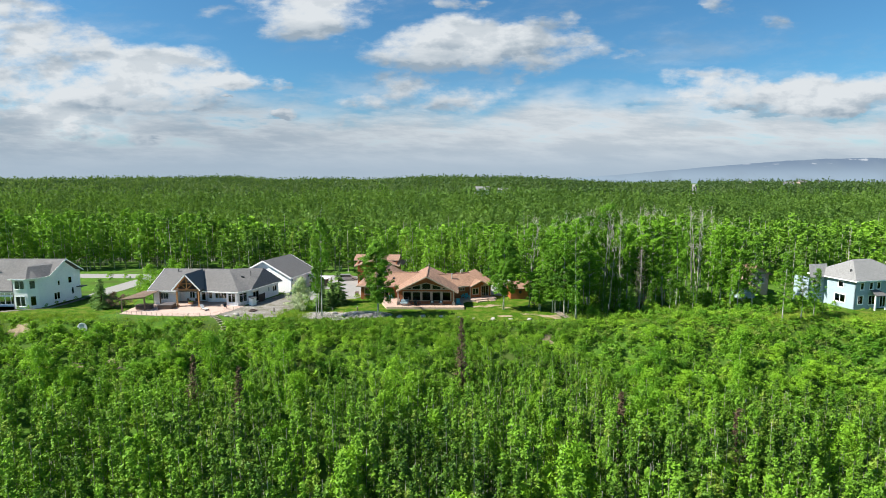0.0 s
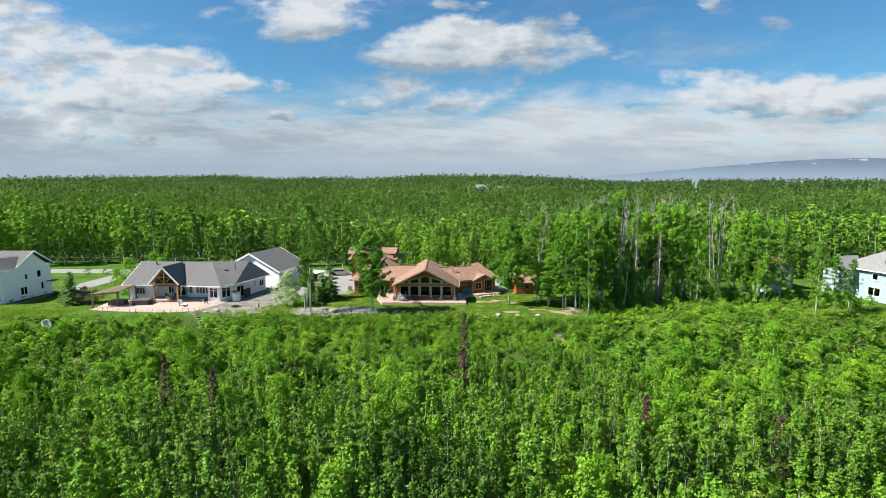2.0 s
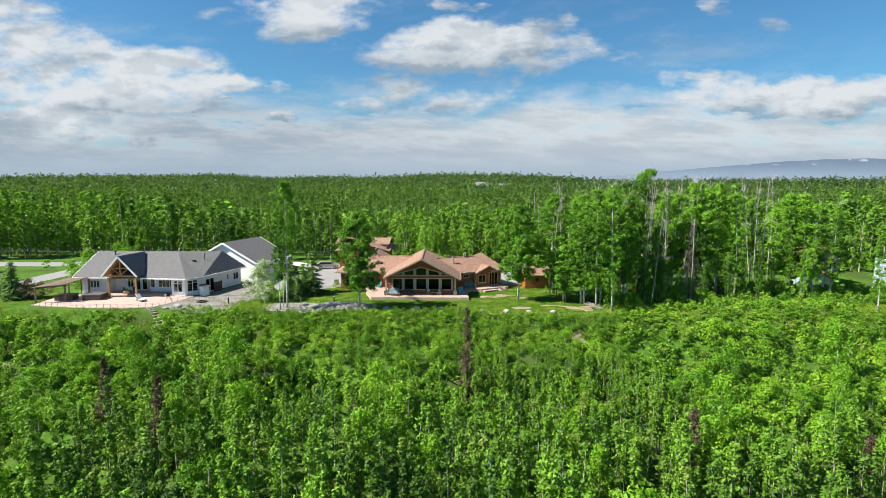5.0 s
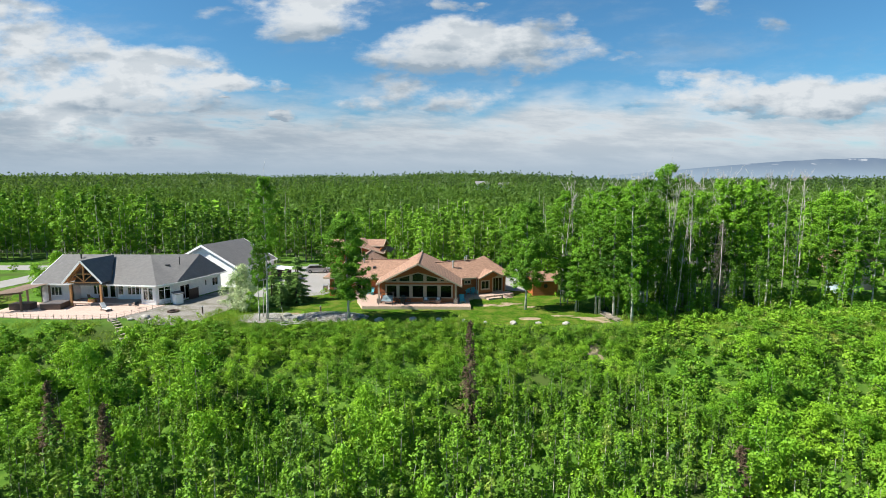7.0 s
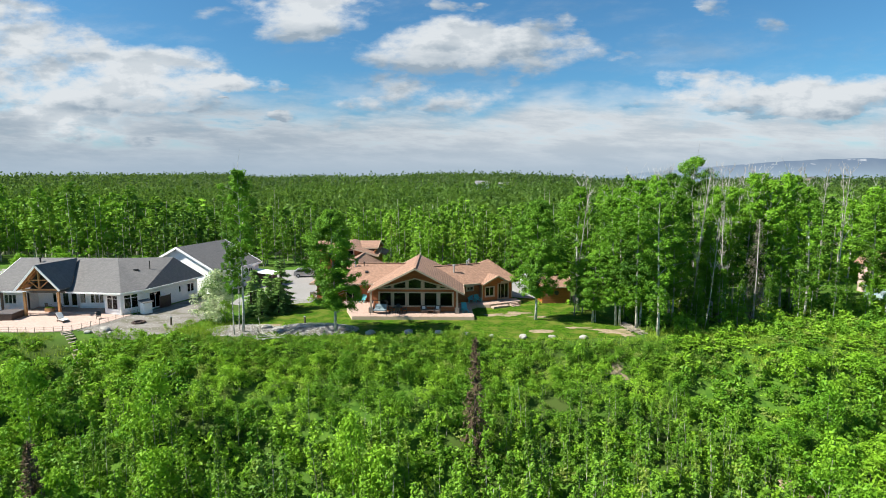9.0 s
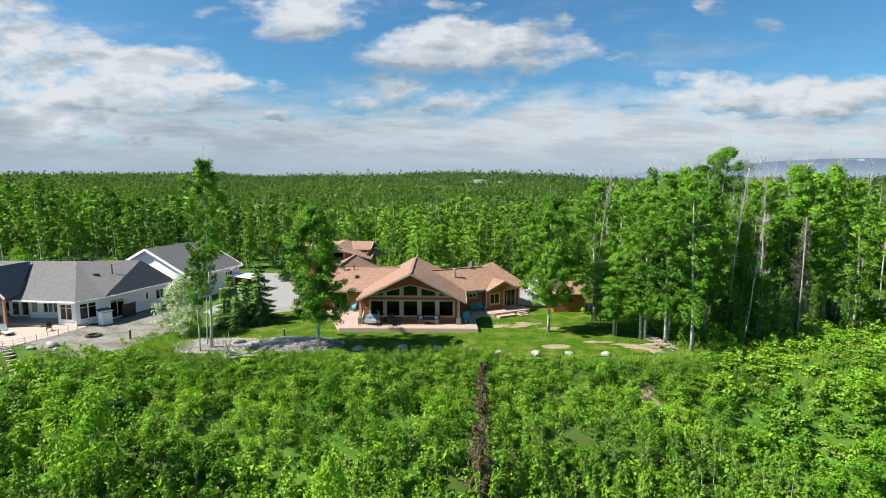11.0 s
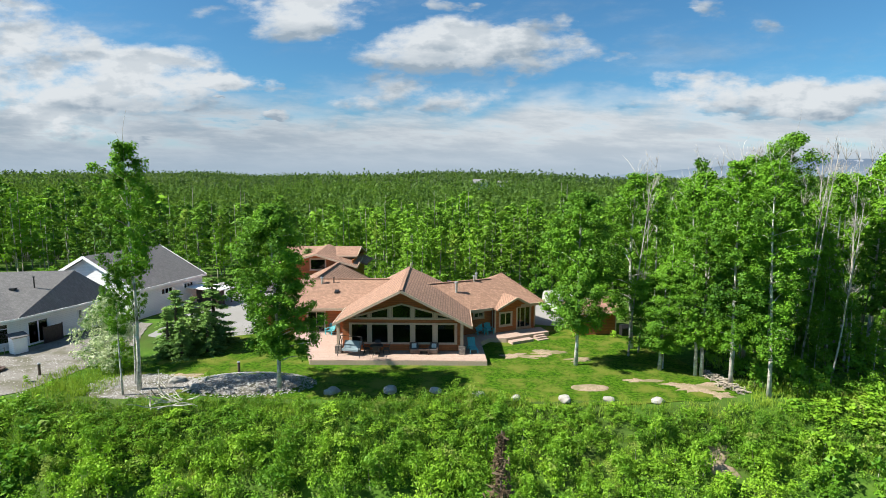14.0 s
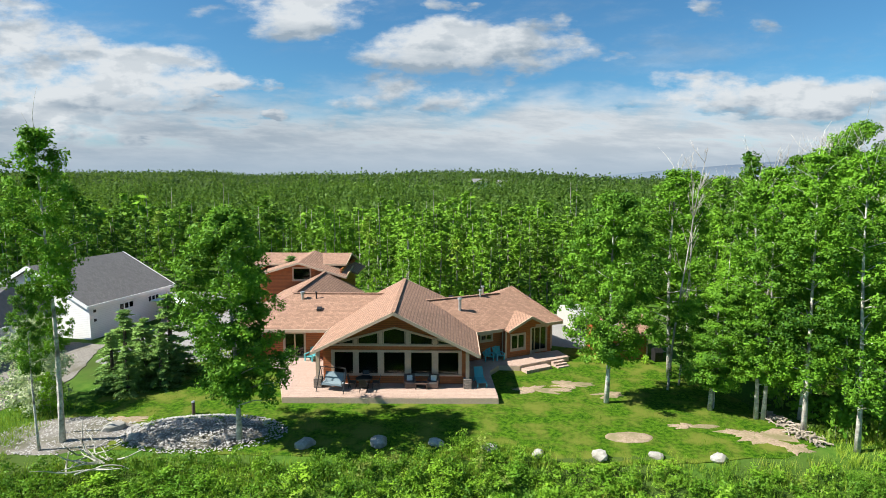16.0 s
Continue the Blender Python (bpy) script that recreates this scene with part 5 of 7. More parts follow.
    for u in (-0.08, 2.45, 5.1):
        part("corner_board", M(at).box(u, -0.19 if u < 5 else 0.51, 0.45, u + 0.16, -0.152 if u < 5 else 0.548, 2.75), CREAM, h)
    roof_plane(h, [(-5.5, -0.1, 3.0), (5.9, -0.1, 3.0), (3.7, 4.9, 5.42), (1.9, 4.1, 5.06), (-6.5, 4.1, 5.06)], ROOF_TAN, at)
    roof_plane(h, [(1.9, 4.1, 5.06), (3.7, 4.9, 5.42), (0.6, 9.9, 3.0)], ROOF_TAN_SIDE, at)
    roof_plane(h, [(5.9, -0.1, 3.0), (5.9, 9.9, 3.0), (3.7, 4.9, 5.42)], ROOF_TAN_SIDE, at)
    roof_plane(h, [(5.9, 9.9, 3.0), (0.6, 9.9, 3.0), (3.7, 4.9, 5.42)], ROOF_TAN, at)
    roof_plane(h, [(-6.5, 4.1, 5.06), (1.9, 4.1, 5.06), (0.6, 8.2, 3.0), (-6.5, 8.2, 3.0)], ROOF_TAN, at)
    part("ridge_cap", M(at).beam((-6.0, 4.1, 5.09), (1.9, 4.1, 5.09), 0.3, 0.05).beam((5.9, -0.1, 3.03), (3.7, 4.9, 5.45), 0.3, 0.05), ROOF_TAN, h)
    fascia(h, [(-5.0, -0.13, 3.0), (-0.35, -0.13, 3.0)], CREAM, at)
    fascia(h, [(3.0, -0.13, 3.0), (5.93, -0.13, 3.0), (5.93, 9.9, 3.0)], CREAM, at)
    # little gable over the window
    roof_plane(h, [(-0.1, -0.75, 2.95), (2.2, -0.75, 3.95), (2.2, 2.2, 3.95), (-0.1, 0.4, 2.95)], ROOF_TAN_SIDE, at, 0.14)
    roof_plane(h, [(4.1, -0.45, 2.95), (4.1, 0.4, 2.95), (2.2, 2.2, 3.95), (2.2, -0.75, 3.95)], ROOF_TAN_SIDE, at, 0.14)
    fascia(h, [(-0.1, -0.78, 2.95), (2.2, -0.78, 3.95), (4.1, -0.48, 2.95)], CREAM, at, 0.2, drop=0.08)
    # pipes, gutters and vents on the roofs
    vent(h, 4.75, 8.9, 4.2, 1.05, 0.13, GALV)
    vent(h, 6.6, 11.4, 4.95, 0.55, 0.09, GALV)
    vent(h, -9.2, 10.9, 4.75, 0.55, 0.12, GALV)
    vent(h, -8.0, 11.0, 4.8, 0.5, 0.06, DARK_METAL)
    vent(h, 6.9, 13.0, 4.6, 0.9, 0.1, GALV)
    for x, y, z in ((-7.4, 9.5, 4.12), (4.0, 10.6, 4.95)):
        part("roof_vent", M().prism([(x - 0.2, y - 0.2, z - 0.1), (x + 0.2, y - 0.2, z - 0.1), (x + 0.2, y + 0.2, z + 0.05), (x - 0.2, y + 0.2, z + 0.05)], (0, 0, 0.2)), DARK_METAL, h)
    part("gutter", M().tube([(5.95, 7.7, 2.85), (8.0, 7.95, 2.9)], [0.06, 0.06], 6), CREAM, h)
    part("downpipe", M().tube([(8.35, 8.2, 0.5), (8.35, 8.2, 2.8)], [0.05, 0.05], 6), CREAM, h)
    return h


cedar_house()


def cedar_deck():
    d = root("deck", "pinkish weathered timber deck along the front of the cedar house", "deck", pose(-3.2, 104, 0, 0, 0, -1.8))
    edge = [(-7.58, -0.87), (7.28, -0.72), (7.02, 4.7), (7.9, 6.1), (9.55, 6.0), (14.0, 8.5), (13.4, 10.2), (8.6, 8.3), (5.3, 7.7), (5.3, 1.89), (-5.45, 1.89), (-5.45, 7.72), (-11.2, 7.72), (-11.2, 5.4), (-9.1, 4.9), (-9.0, 3.2)]
    part("board_floor", M().prism([(x, y, 0.45) for x, y in edge], (0, 0, -0.05)), DECKING, d)
    out = edge[:6]
    skirt = M()
    for p, q in zip(out, out[1:]):
        skirt.beam((*p, 0.215), (*q, 0.215), 0.05, 0.37)
    skirt.beam((*edge[0], 0.215), (*edge[-1], 0.215), 0.05, 0.37)
    part("rim_board", skirt, CREAM, d)
    for x, y in ((-7, -0.6), (-3.5, -0.6), (0, -0.55), (3.5, -0.5), (6.9, -0.45), (6.7, 4.5), (9.8, 6.5), (13.5, 8.6)):
        part("deck_post", M().box(x - 0.07, y - 0.07, -0.15, x + 0.07, y + 0.07, 0.4), OLD_WOOD, d)
    at = Matrix.Translation((9.6, 5.9, 0)) @ pose(0, 0, 0, 0, 0, 29)
    part("step", M(at).box(0.1, -0.75, -0.05, 2.6, 0.0, 0.26), DECKING, d)
    for k in range(3):
        part("step", M(at).box(3.1, -0.35 - 0.3 * k, -0.05, 4.3, -0.04 - 0.3 * k, 0.38 - 0.13 * k), DECKING, d)
    return d


cedar_deck()


def plain_wall(parent, p, q, z0, z1, material, holes=(), lights=(), frame_mat=None, thick=0.16, trim=0.08, name="wall"):
    """An outside wall from p to q, seen with p at its left, with windows: (from p, to, z0, z1, bars)."""
    p, q = Vector((*p, 0)), Vector((*q, 0))
    d = q - p
    at = Matrix.Translation(p) @ Matrix.Rotation(math.atan2(d.y, d.x), 4, "Z")
    m = M(at)
    wall(m, 0, d.length, z0, z1, 0.0, thick, [w[:4] for w in holes])
    part(name, m, material, parent)
    for w in holes:
        a, b, c, e = w[:4]
        k = w[4] if len(w) > 4 else 0
        bars = [a + (b - a) * (i + 1) / (k + 1) for i in range(k)]
        cross = (e - 0.45,) if len(w) > 5 else ()
        window(parent, at, a, b, c, e, bars, cross, trim, frame_mat or WHITE, -0.02, "door" if e - c > 1.85 else "window")
    return at


def white_house():
    h = root("white_house", "long white single-storey house with grey hipped roof and timber-framed porch", "house")
    S = WHITE_SIDING
    plain_wall(h, (-57.6, 107.7), (-53.0, 107.7), -0.2, 2.8, S, [(1.5, 3.0, 1.1, 2.3, 2)])
    plain_wall(h, (-53.0, 107.7), (-53.0, 109.4), -0.2, 2.9, S)
    plain_wall(h, (-53.0, 109.4), (-47.2, 109.4), 0.0, 4.2, S, [(1.9, 2.9, 0.9, 2.5, 1), (3.2, 4.0, 0.45, 2.5), (4.3, 5.1, 0.45, 2.5)])
    plain_wall(h, (-47.2, 108.5), (-43.2, 108.5), -0.2, 2.9, S, [(0.25, 1.0, 1.0, 2.45), (1.6, 3.9, 1.0, 2.5, 3, 1)])
    plain_wall(h, (-47.2, 109.4), (-47.2, 108.5), -0.2, 2.9, S)
    plain_wall(h, (-43.2, 108.5), (-42.6, 106.5), -0.2, 2.85, S)
    plain_wall(h, (-42.6, 106.5), (-40.2, 105.9), -0.4, 2.85, S, [(0.4, 2.0, 0.7, 2.45, 1, 1)])
    plain_wall(h, (-40.2, 105.9), (-38.7, 107.9), -0.4, 2.85, S, [(0.4, 2.1, 0.7, 2.45, 1, 1)])
    plain_wall(h, (-38.7, 107.9), (-35.6, 117.4), -0.4, 2.85, S, [(1.3, 3.2, 0.1, 2.2, 1), (6.4, 6.8, 1.3, 2.2), (8.0, 9.3, 1.0, 2.2, 1)])
    plain_wall(h, (-57.6, 119.5), (-57.6, 107.7), -0.2, 2.8, S)
    plain_wall(h, (-35.6, 117.4), (-46, 119.5), -0.2, 2.8, S)
    m = M()
    m.prism([(-57.6, 107.7, 2.8), (-57.6, 113.5, 5.95), (-57.6, 119.5, 2.8)], (0.16, 0, 0))
    part("gable_wall", m, S, h)
    R = ROOF_GREY
    a, b, c = (-44.3, 113.0, 6.3), (-57.9, 113.5, 6.3), (-38.3, 116.3, 5.95)
    roof_plane(h, [(-58.3, 106.9, 2.95), (-48.0, 106.4, 2.95), (-39.7, 105.2, 2.95), a, b], R)
    roof_plane(h, [(-39.7, 105.2, 2.95), (-38.0, 107.6, 2.95), a], R)
    roof_plane(h, [(-38.0, 107.6, 2.95), (-34.8, 118.0, 2.95), c, a], ROOF_GREY)
    roof_plane(h, [(-34.8, 118.0, 2.95), (-46, 120.3, 2.95), c], R)
    roof_plane(h, [b, a, c, (-46, 120.3, 2.95), (-58.3, 120.2, 2.95)], R)
    fascia(h, [(-58.3, 106.87, 2.95), (-52.4, 106.6, 2.95)], WHITE, high=0.2)
    fascia(h, [(-47.3, 106.3, 2.95), (-39.7, 105.17, 2.95), (-37.97, 107.6, 2.95), (-34.77, 118.0, 2.95)], WHITE, high=0.2)
    fascia(h, [(-58.33, 106.9, 2.95), (-57.95, 113.5, 6.3)], WHITE, high=0.2)
    # timber porch gable
    f = 104.8
    roof_plane(h, [(-49.75, f, 6.55), (-49.6, 112.6, 6.35), (-52.45, 107.0, 3.5), (-52.45, f, 3.5)], R, thick=0.16)
    roof_plane(h, [(-49.75, f, 6.55), (-47.0, f, 3.5), (-47.0, 107.0, 3.5), (-49.6, 112.6, 6.35)], R, thick=0.16)
    fascia(h, [(-52.5, f - 0.03, 3.46), (-49.75, f - 0.03, 6.55), (-46.95, f - 0.03, 3.46)], WHITE, high=0.26, drop=0.12)
    tz = f + 0.5
    for name, p, q, k in (("tie_beam", (-51.9, tz, 3.4), (-47.5, tz, 3.4), 0.2), ("king_post", (-49.75, tz, 3.4), (-49.75, tz, 6.1), 0.18), ("collar", (-50.9, tz, 4.6), (-48.6, tz, 4.6), 0.14), ("strut", (-49.75, tz, 3.5), (-50.9, tz, 4.5), 0.12),
                          ("strut", (-49.75, tz, 3.5), (-48.6, tz, 4.5), 0.12), ("rafter", (-52.1, tz, 3.5), (-49.75, tz, 6.2), 0.18), ("rafter", (-47.35, tz, 3.5), (-49.75, tz, 6.2), 0.18)):
        part(name, M().beam(p, q, k, k), TIMBER, h)
    ceil = M()
    ceil.prism([(-52.4, 104.9, 3.36), (-49.75, 104.9, 6.34), (-49.75, 109.3, 6.34), (-52.4, 109.3, 3.36)], (0, 0, -0.03))
    ceil.prism([(-47.1, 104.9, 3.36), (-49.75, 104.9, 6.34), (-49.75, 109.3, 6.34), (-47.1, 109.3, 3.36)], (0, 0, -0.03))
    part("porch_ceiling", ceil, TIMBER, h)
    for x in (-51.7, -47.5):
        part("porch_post", M().box(x - 0.13, f + 0.4, 0.0, x + 0.13, f + 0.66, 3.1), TIMBER, h)
    dk = part("porch_floor", M().box(-53.0, 106.0, -0.2, -43.3, 109.4, 0.32), PAVER, h)
    for k in range(2):
        part("porch_step", M().box(-51.5, 105.6 - 0.35 * k, -0.2, -43.2, 105.98 - 0.35 * k, 0.18 - 0.15 * k), PAVER, dk)
    vent(h, -54.5, 112.4, 5.9, 0.4, 0.1, DARK_METAL)
    vent(h, -39.6, 112.2, 5.0, 0.9, 0.06, DARK_METAL)
    part("roof_vent", M().box(-41.2, 111.0, 4.7, -40.7, 111.4, 5.05), DARK_METAL, h)
    part("fan_grille", M().box(-38.2, 109.6, 0.9, -38.1, 109.9, 1.2), DARK_METAL, h)


white_house()


def white_garage():
    g = root("white_garage", "tall white garage with a grey gable roof behind the white house", "garage", Matrix.Translation((-39.6, 119.9, 0)) @ pose(0, 0, 0, 0, 0, -15))
    S = WHITE_SIDING
    w, dp, e, rz = 6.9, 11.6, 3.4, 6.95
    m = M()
    m.prism([(-w + 0.4, 0.5, -0.2), (w - 0.4, 0.5, -0.2), (w - 0.4, 0.5, e + 0.1), (0, 0.5, rz - 0.25), (-w + 0.4, 0.5, e + 0.1)], (0, 0.16, 0))
    m.prism([(-w + 0.4, dp - 0.5, -0.2), (w - 0.4, dp - 0.5, -0.2), (w - 0.4, dp - 0.5, e + 0.1), (0, dp - 0.5, rz - 0.25), (-w + 0.4, dp - 0.5, e + 0.1)], (0, 0.16, 0))
    m.box(-w + 0.4, 0.66, -0.2, -w + 0.56, dp - 0.5, e)
    part("wall", m, S, g)
    plain_wall(g, (w - 0.4, 0.66), (w - 0.4, dp - 0.5), -0.2, e, S, [(3.4, 5.2, 2.1, 2.75, 2), (7.2, 8.8, 2.1, 2.75, 2)])
    roof_plane(g, [(0, 0, rz), (0, dp, rz), (-w, dp, e), (-w, 0, e)], ROOF_GREY)
    roof_plane(g, [(0, 0, rz), (w, 0, e), (w, dp, e), (0, dp, rz)], ROOF_GREY)
    fascia(g, [(-w, -0.03, e), (0, -0.03, rz), (w, -0.03, e)], WHITE, high=0.32, drop=0.12)
    fascia(g, [(w + 0.03, 0, e), (w + 0.03, dp, e)], WHITE)
    fascia(g, [(-w, dp + 0.03, e), (0, dp + 0.03, rz), (w, dp + 0.03, e)], WHITE, high=0.32, drop=0.12)
    for z in (1.7, 2.6):
        part("wall_lamp", M().box(w - 0.38, 0.95, z, w - 0.28, 1.15, z + 0.25), DARK_METAL, g)
    lean = M()
    lean.prism([(w - 0.2, 8.0, 2.2), (w + 4.2, 8.0, 1.9), (w + 4.2, 11.0, 1.9), (w - 0.2, 11.0, 2.2)], (0, 0, 0.12))
    part("lean_to_roof", lean, WHITE, g)
    for y in (8.1, 10.9):
        part("lean_to_post", M().box(w + 4.0, y - 0.06, -0.2, w + 4.12, y + 0.06, 1.9), DARK_WOOD, g)
    part("lean_to_back", M().box(w + 0.0, 9.5, -0.2, w + 4.0, 9.6, 1.85), DARK_WOOD, g)


white_garage()


def left_house():
    h = root("white_two_storey_house", "white two-storey house with a grey roof and a corner bay tower", "house")
    S = WHITE_SIDING
    D = DARK_METAL
    plain_wall(h, (-77.4, 106.0), (-76.3, 114.4), -0.2, 6.0, S, [(1.6, 3.0, 0.9, 2.3, 1), (6.0, 6.6, 1.2, 2.6), (2.7, 3.2, 3.6, 4.6), (5.3, 6.2, 3.6, 4.9)], frame_mat=WHITE)
    m = M()
    m.prism([(-77.3, 107.2, 6.0), (-76.75, 110.2, 8.5), (-76.3, 113.4, 6.0)], (-0.16, 0, 0))
    part("gable_wall", m, S, h)
    plain_wall(h, (-82.0, 103.3), (-79.2, 103.3), -0.2, 6.0, S, [(0.5, 2.3, 0.6, 2.5, 1), (0.5, 2.3, 3.9, 5.5, 1)])
    plain_wall(h, (-79.2, 103.3), (-77.9, 104.4), -0.2, 6.0, S, [(0.4, 1.3, 0.6, 2.5), (0.4, 1.3, 3.9, 5.5)])
    plain_wall(h, (-77.9, 104.4), (-77.4, 106.0), -0.2, 6.0, S)
    plain_wall(h, (-82.0, 106.5), (-82.0, 103.3), -0.2, 6.0, S)
    plain_wall(h, (-96, 105.6), (-82.0, 105.6), -0.2, 3.2, S, [(4.6, 6.4, 0.5, 2.3, 1), (7.0, 8.8, 0.5, 2.3, 1), (9.5, 12.8, 0.5, 2.0, 2), (9.5, 12.8, 2.25, 2.8, 2)])
    plain_wall(h, (-76.3, 114.4), (-96, 114.9), -0.2, 6.0, S)
    R = ROOF_GREY
    roof_plane(h, [(-97, 105.0, 3.3), (-82.1, 105.0, 3.3), (-82.1, 106.5, 4.6), (-80.5, 110.3, 8.8), (-97, 110.6, 8.8)], R)
    roof_plane(h, [(-82.1, 106.3, 5.9), (-77.0, 106.3, 5.9), (-76.1, 110.2, 8.8), (-84, 110.3, 8.8)], R)
    roof_plane(h, [(-97, 110.6, 8.8), (-76.1, 110.2, 8.8), (-75.8, 114.9, 5.9), (-97, 115.4, 5.9)], R)
    for pts in ([(-82.5, 102.9, 5.95), (-79.0, 102.9, 5.95), (-80.3, 105.4, 7.9)], [(-79.0, 102.9, 5.95), (-77.4, 104.2, 5.95), (-77.0, 106.3, 5.95), (-80.3, 105.4, 7.9)], [(-82.5, 102.9, 5.95), (-80.3, 105.4, 7.9), (-82.5, 107, 5.95)]):
        roof_plane(h, pts, R, thick=0.14)
    roof_plane(h, [(-80.3, 105.4, 7.9), (-77.0, 106.3, 5.95), (-78.0, 109.0, 7.9), (-80.3, 109.5, 8.2)], R, thick=0.1)
    fascia(h, [(-82.5, 102.87, 5.95), (-78.97, 102.87, 5.95), (-77.37, 104.2, 5.95), (-76.97, 106.3, 5.95)], WHITE, high=0.2)
    fascia(h, [(-77.0, 106.3, 5.9), (-76.05, 110.2, 8.8), (-75.75, 114.9, 5.9)], WHITE, high=0.24)
    vent(h, -88.5, 108, 6.6, 0.5, 0.12, GALV)
    porch = M()
    porch.box(-76.2, 112.8, 2.5, -74.9, 114.4, 2.65)
    part("side_canopy", porch, R, h)


left_house()


def right_house():
    at = Matrix.Translation((78.3, 103.0, 0)) @ pose(0, 0, 0, 0, 0, 14)
    h = root("pale_blue_house", "pale blue two-storey house with a grey hipped roof", "house", at)
    S = BLUE_SIDING
    plain_wall(h, (0, 9.5), (0, 0), -0.3, 5.5, S, [(5.4, 7.6, 1.0, 2.5, 1), (6.0, 7.0, 3.9, 5.0)])
    plain_wall(h, (0, 0), (14, 0), -0.3, 5.5, S, [(0.8, 2.0, 1.0, 2.6), (1.2, 2.0, 3.8, 5.1), (3.4, 4.2, 3.8, 5.1), (5.2, 6.0, 3.8, 5.1), (3.4, 5.0, 0.8, 2.6, 1), (6.2, 7.6, 0.2, 2.5, 1), (9, 11, 1, 2.5, 1)])
    plain_wall(h, (14, 0), (14, 9.5), -0.3, 5.5, S)
    plain_wall(h, (14, 9.5), (0, 9.5), -0.3, 5.5, S)
    R = ROOF_PALE
    e, z, a, b = 5.6, 8.9, (4.6, 4.75, 8.9), (9.0, 4.75, 8.9)
    o = 0.6
    roof_plane(h, [(-o, -o, e), (14 + o, -o, e), b, a], R)
    roof_plane(h, [(-o, 9.5 + o, e), (-o, -o, e), a], R)
    roof_plane(h, [(14 + o, -o, e), (14 + o, 9.5 + o, e), b], R)
    roof_plane(h, [(14 + o, 9.5 + o, e), (-o, 9.5 + o, e), a, b], R)
    roof_plane(h, [(-4.2, 6.0, 5.4), (0.3, 6.0, 5.4), (2.5, 8.5, 7.6), (-2.0, 8.5, 7.6)], R)
    plain_wall(h, (-3.8, 6.6), (0.0, 6.6), -0.3, 5.3, S, [(0.8, 1.8, 3.7, 4.7)])
    plain_wall(h, (-3.8, 10), (-3.8, 6.6), -0.3, 5.3, S)
    fascia(h, [(-o, 9.5 + o, e), (-o - 0.02, -o - 0.02, e), (14 + o, -o, e)], WHITE, high=0.22)
    vent(h, 1.5, 2.5, 6.8, 0.5, 0.1, DARK_METAL)
    pr = part("portico_roof", M().prism([(3.0, -1.8, 2.75), (6.0, -1.8, 2.75), (5.4, 0, 3.6), (3.6, 0, 3.6)], (0, 0, 0.12)), ROOF_GREY, h)
    for x in (3.2, 5.8):
        part("portico_post", M().box(x - 0.12, -1.65, -0.3, x + 0.12, -1.41, 2.72), WHITE, h)


right_house()


def pink_house():
    h = root("faded_pink_house", "faded pink wooden house half hidden by birch trunks", "house", pose(65.0, 116, 0, 0, 0, 10))
    plain_wall(h, (0, 0), (5.0, 0), -0.2, 4.6, PINK_SIDING, [(1.0, 1.9, 2.6, 3.7), (3.0, 3.9, 2.6, 3.7)])
    plain_wall(h, (0, 5), (0, 0), -0.2, 4.6, PINK_SIDING)
    plain_wall(h, (5.0, 0), (5.0, 5), -0.2, 4.6, PINK_SIDING)
    plain_wall(h, (5.0, 5), (0, 5), -0.2, 4.6, PINK_SIDING)
    part("gable_wall", M().prism([(0, 0.1, 4.6), (5.0, 0.1, 4.6), (1.8, 0.1, 6.3)], (0, 0.16, 0)), PINK_SIDING, h)
    roof_plane(h, [(-0.4, -0.5, 4.5), (1.8, -0.5, 6.5), (1.8, 5.5, 6.5), (-0.4, 5.5, 4.5)], ROOF_TAN_SIDE)
    roof_plane(h, [(1.8, -0.5, 6.5), (5.5, -0.5, 4.5), (5.5, 5.5, 4.5), (1.8, 5.5, 6.5)], ROOF_TAN_SIDE)
    s = root("garden_shed", "small pale shed with a brown gable roof", "shed", pose(62.0, 112.5, 0, 0, 0, 20))
    part("wall", M().box(0, 0, -0.2, 3.6, 3.0, 2.2), BLUE_SIDING, s)
    roof_plane(s, [(-0.3, -0.3, 2.15), (3.9, -0.3, 2.15), (3.9, 1.5, 3.1), (-0.3, 1.5, 3.1)], ROOF_TAN, thick=0.12)
    roof_plane(s, [(-0.3, 1.5, 3.1), (3.9, 1.5, 3.1), (3.9, 3.3, 2.15), (-0.3, 3.3, 2.15)], ROOF_TAN, thick=0.12)


pink_house()


